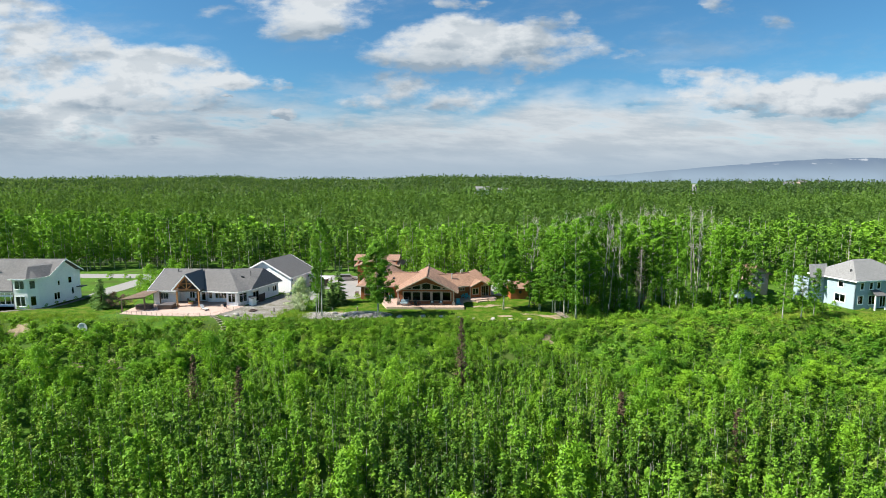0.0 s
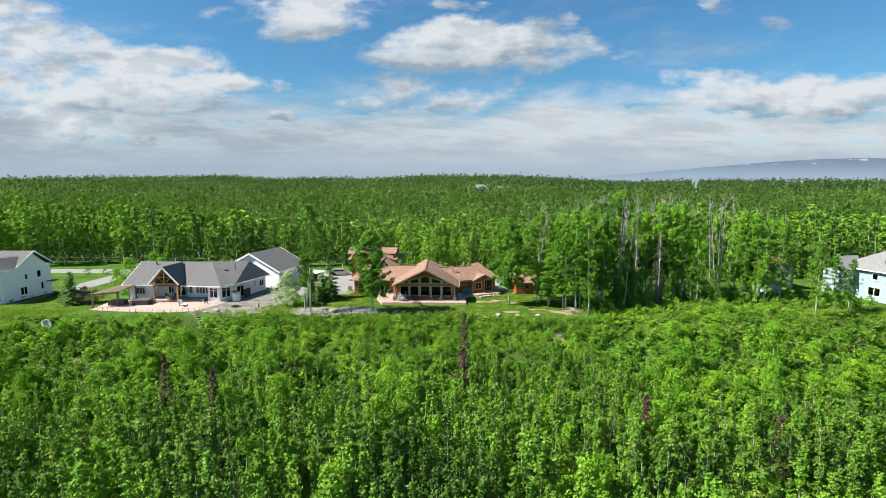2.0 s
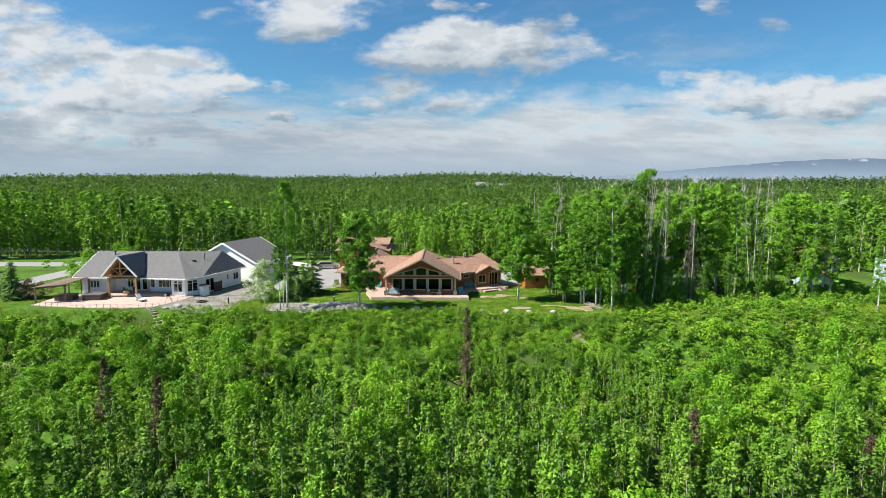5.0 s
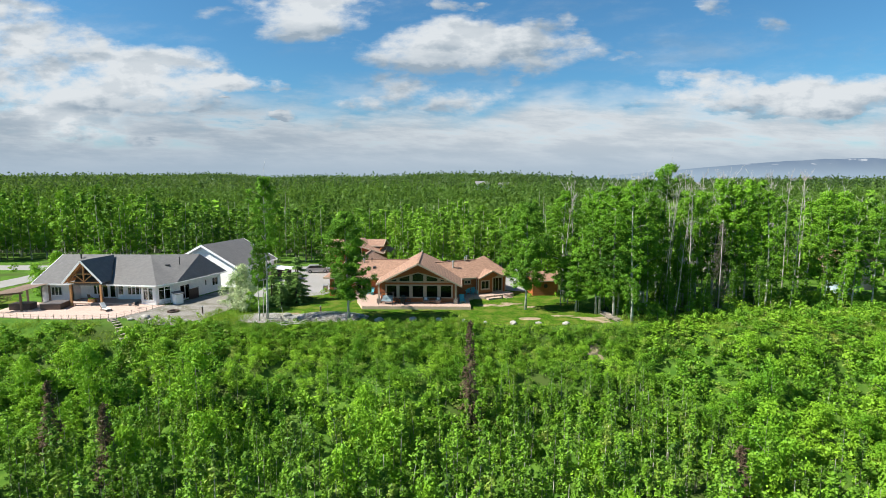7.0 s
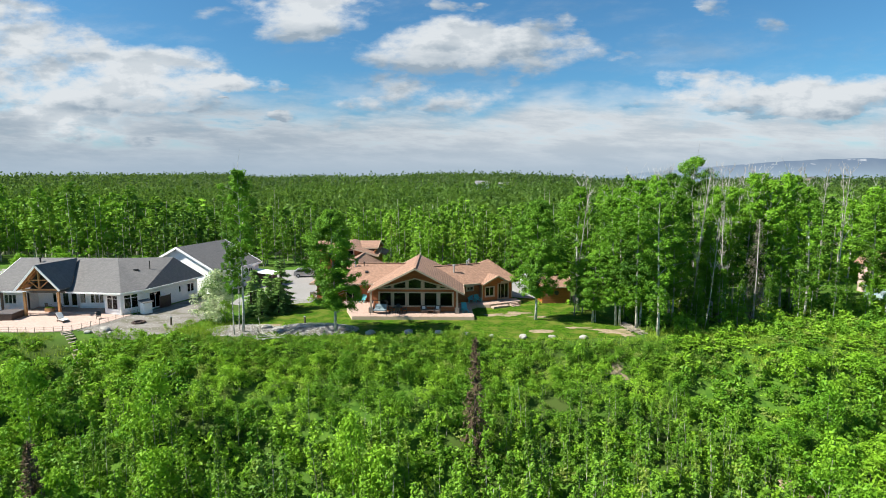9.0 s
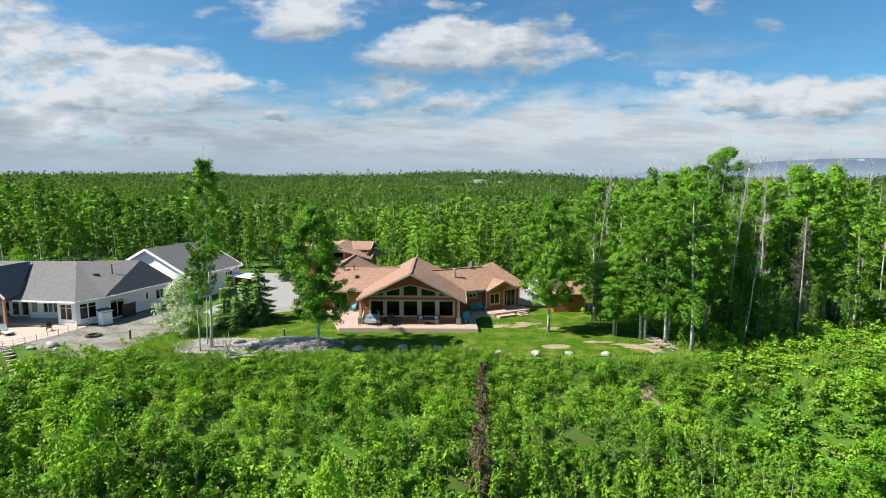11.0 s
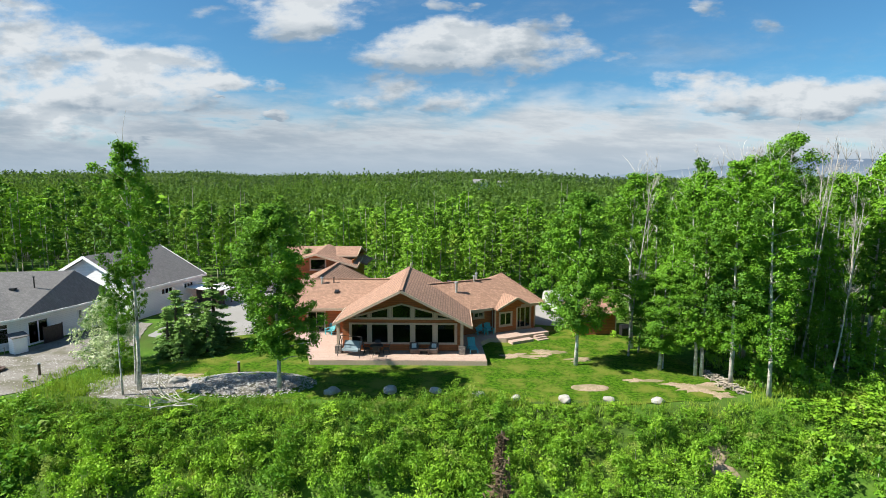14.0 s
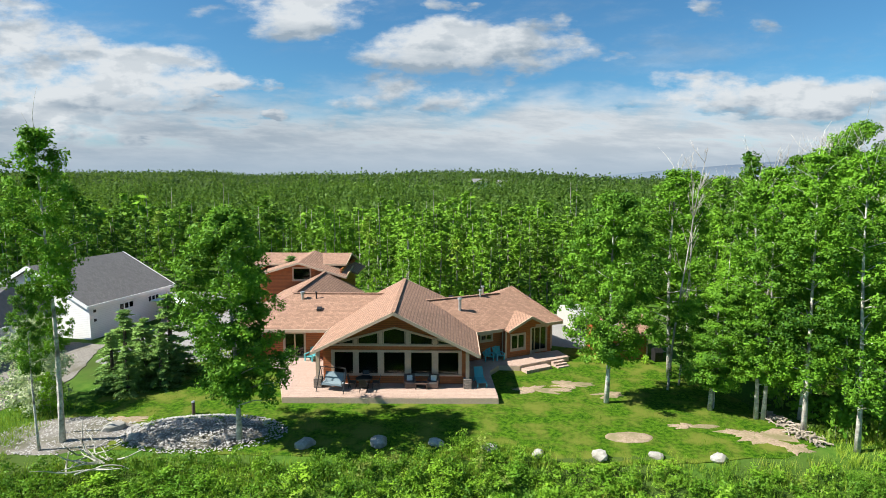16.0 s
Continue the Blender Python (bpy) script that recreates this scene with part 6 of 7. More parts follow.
def cedar_shed():
    s = root("cedar_shed", "small cedar-sided shed with a tan roof beside the lawn", "shed", pose(14.0, 112.2, 0, 0, 0, 6))
    w = M()
    wall(w, 0, 4.0, -0.1, 2.35, 0, 0.14)
    w.box(0, 0.14, -0.1, 0.14, 3.6, 2.35)
    w.box(3.86, 0.14, -0.1, 4.0, 3.6, 2.35)
    w.box(0, 3.6, -0.1, 4.0, 3.74, 2.35)
    part("wall", w, CEDAR, s)
    roof_plane(s, [(-0.3, -0.4, 2.35), (4.3, -0.4, 2.35), (4.3, 1.9, 3.5), (-0.3, 1.9, 3.5)], ROOF_TAN, thick=0.14)
    roof_plane(s, [(-0.3, 1.9, 3.5), (4.3, 1.9, 3.5), (4.3, 4.1, 2.35), (-0.3, 4.1, 2.35)], ROOF_TAN, thick=0.14)
    fascia(s, [(-0.3, -0.42, 2.35), (4.3, -0.42, 2.35)], CREAM, high=0.14, drop=0.06)
    fascia(s, [(4.32, -0.4, 2.35), (4.32, 1.9, 3.5), (4.32, 4.1, 2.35)], CREAM, high=0.16, drop=0.06)
    part("corner_board", M().box(3.9, -0.03, -0.1, 4.03, 0.1, 2.3), CREAM, s)
    part("hose_reel", M().tube([(2.0, -0.03, 1.5), (2.0, -0.14, 1.5)], [0.32, 0.32], 12), DARK_METAL, s)


cedar_shed()

# ---- things round the houses ----
r = np.random.default_rng(41)
DECK = pose(-3.2, 104, 0, 0, 0, -1.8)


def on_deck(u, v, turn=0):
    return DECK @ pose(u, v, 0.45, 0, 0, turn)


def stone(name, x, y, size, seed, label, category, group, material=STONE, z=None):
    bm = bmesh.new()
    bmesh.ops.create_icosphere(bm, subdivisions=2, radius=1)
    for v in bm.verts:
        k = 1 + 0.28 * noise.noise(v.co * 1.1 + Vector((seed * 3.1, 0, 0))) + 0.12 * noise.noise(v.co * 3 + Vector((0, seed, 0)))
        v.co = Vector((v.co.x * size[0] * k, v.co.y * size[1] * k, max(v.co.z, -0.45) * size[2] * k))
    me = bpy.data.meshes.new(name)
    bm.to_mesh(me)
    bm.free()
    me.materials.append(material)
    ob = new(name, me)
    ob.matrix_basis = pose(x, y, (float(height(x, y)) if z is None else z) + size[2] * 0.30, 0, 0, seed * 47)
    return tagged(ob, label, category, group)


for i, (x, y, s) in enumerate(((-7.8, 97.2, 0.75), (-3.6, 97.4, 0.8), (-0.25, 97.3, 0.62), (2.7, 96.6, 0.6), (5.5, 96.1, 0.5), (8.9, 95.8, 0.65), (12.0, 95.7, 0.5), (15.3, 95.3, 0.6))):
    stone("boulder", x, y, (s * 0.86, s * 0.62, s * 0.46), i + 1.0, "pale grey boulder in the row along the lawn's edge", "boulder", "boulders along the lawn")
for i, (x, y, s) in enumerate(((-20.0, 99.3, 0.65), (-18.2, 98.2, 0.4), (-15.3, 99.6, 0.55), (-14.2, 98.9, 0.4), (-16.5, 98.0, 0.35), (-12.9, 97.7, 0.35), (-37.7, 98.3, 0.7), (-39.2, 97.6, 0.4), (-36.6, 97.3, 0.35))):
    stone("rock", x, y, (s, s * 0.75, s * 0.6), i + 20.0, "grey rock lying on the gravel", "rock", "rocks on the gravel", z=0.05)


def mound(name, cx, cy, rx, ry, high, material, label, category, seed, wob=0.18, rings=9, least=-0.6):
    m, n = [], 44
    v, f = [(cx, cy, high + min(0.0, max(float(height(cx, cy)), least)))], []
    for k in range(1, rings + 1):
        t = k / rings
        for j in range(n):
            a = math.tau * j / n
            w = 1 + wob * noise.noise((math.cos(a) * 1.6, math.sin(a) * 1.6, seed)) + 0.6 * wob * noise.noise((math.cos(a) * 5, math.sin(a) * 5, seed))
            x, y = cx + rx * t * w * math.cos(a), cy + ry * t * w * math.sin(a)
            z = high * (1 - t * t) + 0.12 * high * noise.noise((x * 1.3, y * 1.3, seed)) - (0.12 if k == rings else 0)
            v.append((x, y, z + max(float(height(x, y)), least) + 0.035))
    f += [(0, 1 + j, 1 + (j + 1) % n) for j in range(n)]
    for k in range(rings - 1):
        for j in range(n):
            a, b = 1 + k * n + j, 1 + k * n + (j + 1) % n
            f.append((a, a + n, b + n, b))
    me = bpy.data.meshes.new(name)
    me.from_pydata(v, [], f)
    me.materials.append(material)
    me.shade_smooth()
    return tagged(new(name, me), label, category, kind="structure")


mound("gravel_mound", -14.6, 98.9, 4.6, 2.3, 0.38, GRAVEL, "low mound of grey gravel round the birch", "gravel mound", 1.0)
mound("gravel_bed", -22.5, 98.7, 4.2, 2.6, 0.16, GRAVEL, "grey gravel bed under the slim birches", "gravel bed", 2.0)
mound("bare_patch", 11.3, 98.0, 1.6, 0.75, 0.10, DIRT, "oval patch of bare earth in the lawn", "bare earth", 3.0, 0.1)
for i, (x, y, a, b) in enumerate(((6.9, 105.6, 1.9, 0.9), (9.8, 106.6, 1.7, 0.7), (12.3, 104.6, 1.3, 0.5), (19.4, 98.2, 1.9, 1.2), (20.4, 96.6, 1.0, 0.6), (15.5, 99.4, 1.3, 0.4), (-20.0, 100.8, 1.8, 0.5))):
    mound("bare_patch", x, y, a, b, 0.04, DIRT, "worn patch of bare earth in the grass", "bare earth", 4.0 + i, 1.1)
for i, (x, y, a, b) in enumerate(BARE):
    mound("bare_bank", x, y, a, b, 0.14, DIRT, "bare pale earth bank showing through the shrubs", "bare earth", 60.0 + i, 0.9, least=-40.0)


def log(name, p, q, rad, material=OLD_WOOD):
    return M().tube([p, tuple((a + b) / 2 + 0.03 for a, b in zip(p, q)), q], [rad, rad * 0.95, rad * 0.85], 7)


pile = root("log_pile", "pile of split grey firewood along the lawn's edge", "log pile")
for k in range(150):
    t = r.uniform()
    x, y = 21.4 + 0.7 * t + r.normal() * 0.28, 101.3 - 4.6 * t
    a, l = r.uniform(-1.2, 1.2), r.uniform(0.15, 0.34)
    z = 0.05 + abs(r.normal()) * 0.12
    part("log", log("log", (x - l * math.cos(a), y - l * math.sin(a), z), (x + l * math.cos(a), y + l * math.sin(a), z + r.normal() * 0.06), r.uniform(0.03, 0.07)), OLD_WOOD, pile)
for i, (x, y) in enumerate(((-19.0, 95.2), (-17.8, 94.6), (-18.4, 94.0), (30.2, 82.0), (-28.0, 90.0))):
    b = root("dead_branch", "bleached dead branches lying in the scrub", "branches", group="fallen branches")
    for k in range(7):
        a = r.uniform(0, math.tau)
        z = float(height(x, y)) + 0.5
        part("limb", M().tube(limb_points((x + r.normal() * 0.4, y + r.normal() * 0.3, z), (math.cos(a), math.sin(a), 0.25), r.uniform(1.0, 2.4), r, 0.5, 4), [0.05, 0.045, 0.035, 0.025, 0.012], 5), BARK_GREY, b)


def short_post(x, y, high, label):
    p = root("bollard_light", label, "bollard light", pose(x, y, float(height(x, y))), "short posts")
    part("post", M().tube([(0, 0, -0.2), (0, 0, high)], [0.11, 0.10], 10), DARK_WOOD, p)
    part("cap", M().tube([(0, 0, high), (0, 0, high + 0.07)], [0.13, 0.10], 10), GALV, p)


short_post(-16.1, 101.6, 0.85, "short dark post with a metal cap beside the gravel mound")
short_post(-31.6, 101.0, 0.95, "short dark post with a metal cap on the gravel yard")


# garden furniture
def slat_chair(at, material, label, group):
    c = root("garden_chair", label, "chair", at, group)
    part("seat", M().prism([(-0.3, -0.3, 0.36), (0.3, -0.3, 0.36), (0.3, 0.25, 0.28), (-0.3, 0.25, 0.28)], (0, 0, 0.04)), material, c)
    for k in range(5):
        x = -0.26 + 0.13 * k
        part("back_slat", M().beam((x, 0.24, 0.28), (x * 1.15, 0.55, 1.02 - abs(x) * 0.25), 0.11, 0.03, (0, 1, 0)), material, c)
    for s in (-1, 1):
        part("armrest", M().box(s * 0.36 - 0.07, -0.38, 0.54, s * 0.36 + 0.07, 0.38, 0.57), material, c)
        part("front_leg", M().box(s * 0.34 - 0.05, -0.34, 0, s * 0.34 + 0.05, -0.26, 0.54), material, c)
        part("back_leg", M().beam((s * 0.32, -0.2, 0.34), (s * 0.32, 0.5, 0.0), 0.05, 0.10), material, c)
    return c


first = slat_chair(on_deck(7.1, 7.35, 15), TURQUOISE, "turquoise slatted garden chair on the deck", "turquoise chairs")
copy_thing(first, on_deck(8.0, 7.55, 25))
copy_thing(first, on_deck(-7.6, 7.0, -20))


def chaise(at, material, label, category="lounger", group="", cushion=None):
    c = root("sun_lounger", label, category, at, group)
    for s in (-1, 1):
        part("side_rail", M().beam((s * 0.33, -0.95, 0.30), (s * 0.33, 0.55, 0.30), 0.05, 0.09), material, c)
        for y in (-0.85, 0.45):
            part("leg", M().box(s * 0.33 - 0.04, y - 0.04, 0, s * 0.33 + 0.04, y + 0.04, 0.28), material, c)
    for k in range(9):
        part("slat", M().box(-0.33, -0.93 + 0.13 * k, 0.33, 0.33, -0.83 + 0.13 * k, 0.36), material, c)
    back = part("backrest", M().prism([(-0.33, 0.22, 0.34), (0.33, 0.22, 0.34), (0.33, 0.82, 0.98), (-0.33, 0.82, 0.98)], (0, 0.03, -0.04)), material, c)
    if cushion:
        part("cushion", M().box(-0.31, -0.92, 0.362, 0.31, 0.22, 0.46).prism([(-0.31, 0.20, 0.46), (0.31, 0.20, 0.46), (0.31, 0.80, 1.08), (-0.31, 0.80, 1.08)], (0, -0.06, 0.07)), cushion, c)
    return c


chaise(on_deck(6.15, 2.1, 8), TURQUOISE, "turquoise slatted lounger beside the porch post")


def swing():
    s = root("garden_swing", "garden swing seat with blue-grey cushions on a dark frame", "swing seat", on_deck(-4.35, 0.55, -12))
    for x in (-0.95, 0.95):
        part("frame_leg", M().tube([(x * 1.08, -0.65, 0), (x, 0, 1.65)], [0.035, 0.035], 6), DARK_METAL, s)
        part("frame_leg", M().tube([(x * 1.08, 0.65, 0), (x, 0, 1.65)], [0.035, 0.035], 6), DARK_METAL, s)
        part("hanger", M().tube([(x * 0.85, 0, 1.65), (x * 0.8, 0.1, 0.6)], [0.012, 0.012], 4), DARK_METAL, s)
    part("top_bar", M().tube([(-0.95, 0, 1.65), (0.95, 0, 1.65)], [0.035, 0.035], 6), DARK_METAL, s)
    part("seat_cushion", M().box(-0.78, -0.32, 0.42, 0.78, 0.28, 0.56), SLATE_CLOTH, s)
    part("back_cushion", M().prism([(-0.78, 0.24, 0.5), (0.78, 0.24, 0.5), (0.78, 0.5, 1.1), (-0.78, 0.5, 1.1)], (0, 0.1, 0.02)), SLATE_CLOTH, s)
    for x in (-0.78, 0.78):
        part("armrest", M().tube([(x, -0.32, 0.45), (x, -0.3, 0.72), (x, 0.35, 0.76)], [0.025] * 3, 6), DARK_METAL, s)


swing()


def round_table(at, label):
    t = root("round_table", label, "table", at)
    part("tabletop", M().tube([(0, 0, 0.70), (0, 0, 0.74)], [0.6, 0.6], 24), DARK_METAL, t)
    part("pedestal", M().tube([(0, 0, 0.05), (0, 0, 0.70)], [0.06, 0.05], 10), DARK_METAL, t)
    part("foot", M().tube([(0, 0, 0), (0, 0, 0.05)], [0.32, 0.28], 16), DARK_METAL, t)


def patio_chair(at, label, group):
    c = root("patio_chair", label, "chair", at, group)
    part("seat", M().box(-0.25, -0.25, 0.42, 0.25, 0.25, 0.47), DARK_METAL, c)
    part("backrest", M().prism([(-0.25, 0.22, 0.5), (0.25, 0.22, 0.5), (0.23, 0.32, 0.98), (-0.23, 0.32, 0.98)], (0, 0.03, 0)), DARK_METAL, c)
    for x in (-0.22, 0.22):
        for y in (-0.22, 0.22):
            part("leg", M().tube([(x, y, 0.43), (x * 1.15, y * 1.15, 0)], [0.02, 0.02], 5), DARK_METAL, c)
        part("armrest", M().box(x * 1.15 - 0.03, -0.22, 0.64, x * 1.15 + 0.03, 0.26, 0.67), DARK_METAL, c)
    return c


round_table(on_deck(-2.2, 0.95), "round dark metal table on the deck")
pc = patio_chair(on_deck(-1.35, 0.95, -90), "dark metal armchair at the round table", "chairs at the round table")
for u, v, a in ((-3.05, 0.9, 90), (-2.2, 1.55, 0), (-2.15, 0.2, 180)):
    copy_thing(pc, on_deck(u, v, a))


def wicker_chair(at, label, group):
    c = root("wicker_armchair", label, "armchair", at, group)
    part("body", M().box(-0.38, -0.35, 0.08, 0.38, 0.35, 0.36), DARK_WOOD, c)
    part("backrest", M().prism([(-0.38, 0.27, 0.36), (0.38, 0.27, 0.36), (0.38, 0.37, 0.85), (-0.38, 0.37, 0.85)], (0, 0.08, 0)), DARK_WOOD, c)
    for x in (-0.42, 0.32):
        part("armrest", M().box(x, -0.35, 0.36, x + 0.10, 0.30, 0.60), DARK_WOOD, c)
    part("seat_cushion", M().box(-0.30, -0.36, 0.365, 0.30, 0.24, 0.46), GREY_CLOTH, c)
    part("back_cushion", M().prism([(-0.2, 0.16, 0.47), (0.2, 0.16, 0.47), (0.2, 0.25, 0.80), (-0.2, 0.25, 0.80)], (0, -0.11, 0.0)), WHITE_CLOTH, c)
    return c


wc = wicker_chair(on_deck(1.05, 1.2, 8), "dark wicker armchair with white cushions", "wicker armchairs")
copy_thing(wc, on_deck(2.75, 1.2, -8))
lt = root("low_table", "low dark wicker table between the armchairs", "table", on_deck(1.9, 1.0))
part("tabletop", M().box(-0.45, -0.3, 0.38, 0.45, 0.3, 0.43), DARK_WOOD, lt)
for x in (-0.4, 0.4):
    for y in (-0.25, 0.25):
        part("leg", M().box(x - 0.04, y - 0.04, 0, x + 0.04, y + 0.04, 0.38), DARK_WOOD, lt)
gr = root("barbecue", "black covered barbecue beside the cedar shed", "barbecue", pose(18.6, 112.0, 0, 0, 0, 10))
part("cabinet", M().box(-0.35, -0.3, 0.1, 0.35, 0.3, 0.85), DARK_METAL, gr)
part("hood", M().prism([(-0.38, -0.32, 0.85), (-0.38, 0.32, 0.85), (-0.38, 0.22, 1.15), (-0.38, -0.1, 1.2)], (0.76, 0, 0)), DARK_METAL, gr)
part("side_shelf", M().box(0.36, -0.25, 0.82, 0.72, 0.25, 0.86), DARK_METAL, gr)

# white house terrace
sheet("terrace", [(-59.8, 99.6), (-52, 98.2), (-45, 97.8), (-41.6, 98.6), (-39.9, 102.2), (-38.9, 106.2), (-40.2, 105.8), (-42.6, 106.4), (-43.3, 107.5), (-53.0, 107.5), (-57.6, 107.6), (-60.0, 108.5)],
      0.06, PAVER, "pinkish paved terrace before the white house", "terrace", wobble=0.0)


def fence():
    pts = [(-60.0, 99.3), (-52, 97.9), (-45, 97.5), (-41.4, 98.3), (-39.6, 102.1), (-38.0, 107.2)]
    f = root("wire_fence", "low black metal fence round the terrace edge", "fence")
    prev = None
    for p, q in zip(pts, pts[1:]):
        n = max(1, round(math.dist(p, q) / 1.05))
        for k in range(n):
            t = k / n
            x, y = p[0] + (q[0] - p[0]) * t, p[1] + (q[1] - p[1]) * t
            z = max(float(height(x, y)), -0.4)
            part("post", M().box(x - 0.02, y - 0.02, z - 0.1, x + 0.02, y + 0.02, z + 0.72), OLD_WOOD, f)
            if prev:
                for h in (0.2, 0.42, 0.64):
                    part("rail", M().beam((prev[0], prev[1], prev[2] + h), (x, y, z + h), 0.012, 0.012), DARK_METAL, f)
            prev = (x, y, z)


fence()


def hot_tub(at, w, d, label, cover):
    t = root("hot_tub", label, "hot tub", at)
    part("cabinet", M().box(-w / 2, -d / 2, 0, w / 2, d / 2, 0.85), DARK_WOOD, t)
    for k in range(int(w / 0.25)):
        x = -w / 2 + 0.03 + 0.25 * k
        part("cladding_board", M().box(x, -d / 2 - 0.02, 0.03, x + 0.22, -d / 2 - 0.001, 0.8), DARK_WOOD, t)
    for s in (-1, 1):
        part("cover_half", M().prism([(s * 0.01, -d / 2 - 0.04, 0.86), (s * (w / 2 + 0.04), -d / 2 - 0.04, 0.86), (s * (w / 2 + 0.04), -d / 2 - 0.04, 0.94), (s * 0.01, -d / 2 - 0.04, 1.0)], (0, d + 0.08, 0)), cover, t)


GREY_VINYL = surface("grey_vinyl", (0.10, 0.085, 0.085), (0.13, 0.115, 0.11), 1.0, 0.5, 0.2, 10)
hot_tub(pose(-53.2, 104.2, -0.05, 0, 0, 6), 2.6, 2.4, "dark brown square hot tub with a folded vinyl cover", GREY_VINYL)
hot_tub(pose(-57.2, 103.6, -0.05, 0, 0, 4), 2.7, 1.5, "long dark brown planter bench on the terrace", DARK_WOOD)
chaise(pose(-45.4, 102.6, -0.05, 0, 0, 60), DARK_WOOD, "dark lounger with a white cushion on the terrace", cushion=WHITE_CLOTH)
c1 = patio_chair(pose(-41.9, 104.0, -0.05, 0, 0, 30), "dark metal chair on the terrace", "terrace chairs")
copy_thing(c1, pose(-50.5, 107.6, 0.32, 0, 0, 170))
copy_thing(c1, pose(-48.9, 107.6, 0.32, 0, 0, 190))
bx = root("planter_box", "wooden planter box on the porch", "planter", pose(-49.7, 106.7, 0.32))
part("box", M().box(-0.5, -0.25, 0, 0.5, 0.25, 0.45), TIMBER, bx)
part("plant", M().prism([(-0.4, -0.2, 0.44), (0.4, -0.2, 0.44), (0.4, 0.2, 0.44), (-0.4, 0.2, 0.44)], (0, 0, 0.12)), LEAF_SHRUB, bx)


def pergola():
    p = root("pergola", "weathered timber pergola with a sloping slatted roof", "pergola")
    posts = ((-60.2, 101.3, 2.2), (-56.4, 102.2, 2.45), (-59.2, 107.2, 2.5), (-55.8, 106.9, 2.75))
    for x, y, h in posts:
        part("post", M().box(x - 0.1, y - 0.1, -0.2, x + 0.1, y + 0.1, h), BROWN_WOOD, p)
    for a, b in ((0, 1), (2, 3)):
        part("beam", M().beam((posts[a][0] - 0.4, posts[a][1], posts[a][2] + 0.1), (posts[b][0] + 0.4, posts[b][1], posts[b][2] + 0.1), 0.12, 0.22), BROWN_WOOD, p)
    for k in range(17):
        t = k / 16
        a = Vector(posts[0]).lerp(Vector(posts[1]), t) + Vector((0, -0.5, 0.24))
        b = Vector(posts[2]).lerp(Vector(posts[3]), t) + Vector((0, 0.5, 0.24))
        part("slat", M().beam(a, b, 0.16, 0.05), BROWN_WOOD, p)


pergola()


def meter_box():
    b = root("utility_cupboard", "white utility cupboard with a small grey lid by the wall", "cupboard", pose(-37.6, 106.9, -0.3, 0, 0, 60))
    part("body", M().box(-0.55, -0.45, 0, 0.55, 0.45, 1.75), WHITE_SIDING, b)
    part("lid", M().prism([(-0.68, -0.58, 1.75), (0.68, -0.58, 1.75), (0.68, 0.55, 2.0), (-0.68, 0.55, 2.0)], (0, 0, 0.08)), ROOF_GREY, b)
    part("door", M().box(-0.45, -0.48, 0.1, 0.45, -0.452, 1.65), WHITE, b)
    s = root("privacy_screen", "dark metal screen panel against the white wall", "screen", pose(-36.9, 110.4, -0.3, 0, 0, 72))
    part("panel", M().box(-0.9, -0.04, 0.05, 0.9, 0.0, 1.9), DARK_METAL, s)
    for x in (-0.95, 0.92):
        part("post", M().box(x, -0.05, -0.1, x + 0.06, 0.03, 2.0), DARK_METAL, s)


meter_box()
fp = root("fire_pit", "ring of dark stones round a fire pit", "fire pit", pose(-35.9, 101.9, -0.02))
for k in range(11):
    a = math.tau * k / 11
    part("stone", M().box(-0.16, -0.12, 0, 0.16, 0.12, 0.28), DARK_WOOD, fp, at=pose(0.62 * math.cos(a), 0.62 * math.sin(a), 0, 0, 0, math.degrees(a) + 90))


def steps_down():
    s = root("timber_steps", "weathered timber steps down the bluff", "steps")
    p, q = Vector((-41.7, 97.6, 0)), Vector((-37.0, 93.2, 0))
    n = 12
    for k in range(n):
        c = p.lerp(q, k / (n - 1))
        z = float(height(c.x, c.y)) + 0.18
        d = (q - p).normalized()
        side = Vector((-d.y, d.x, 0)) * 0.42
        part("tread", M().beam((c.x - side.x, c.y - side.y, z), (c.x + side.x, c.y + side.y, z), 0.28, 0.09), OLD_WOOD, s)
    for e in (-0.40, 0.40):
        d = (q - p).normalized()
        o = Vector((-d.y, d.x, 0)) * e
        part("stringer", M().beam((p.x + o.x, p.y + o.y, float(height(p.x, p.y)) + 0.05), (q.x + o.x, q.y + o.y, float(height(q.x, q.y)) + 0.05), 0.08, 0.2), OLD_WOOD, s)


steps_down()


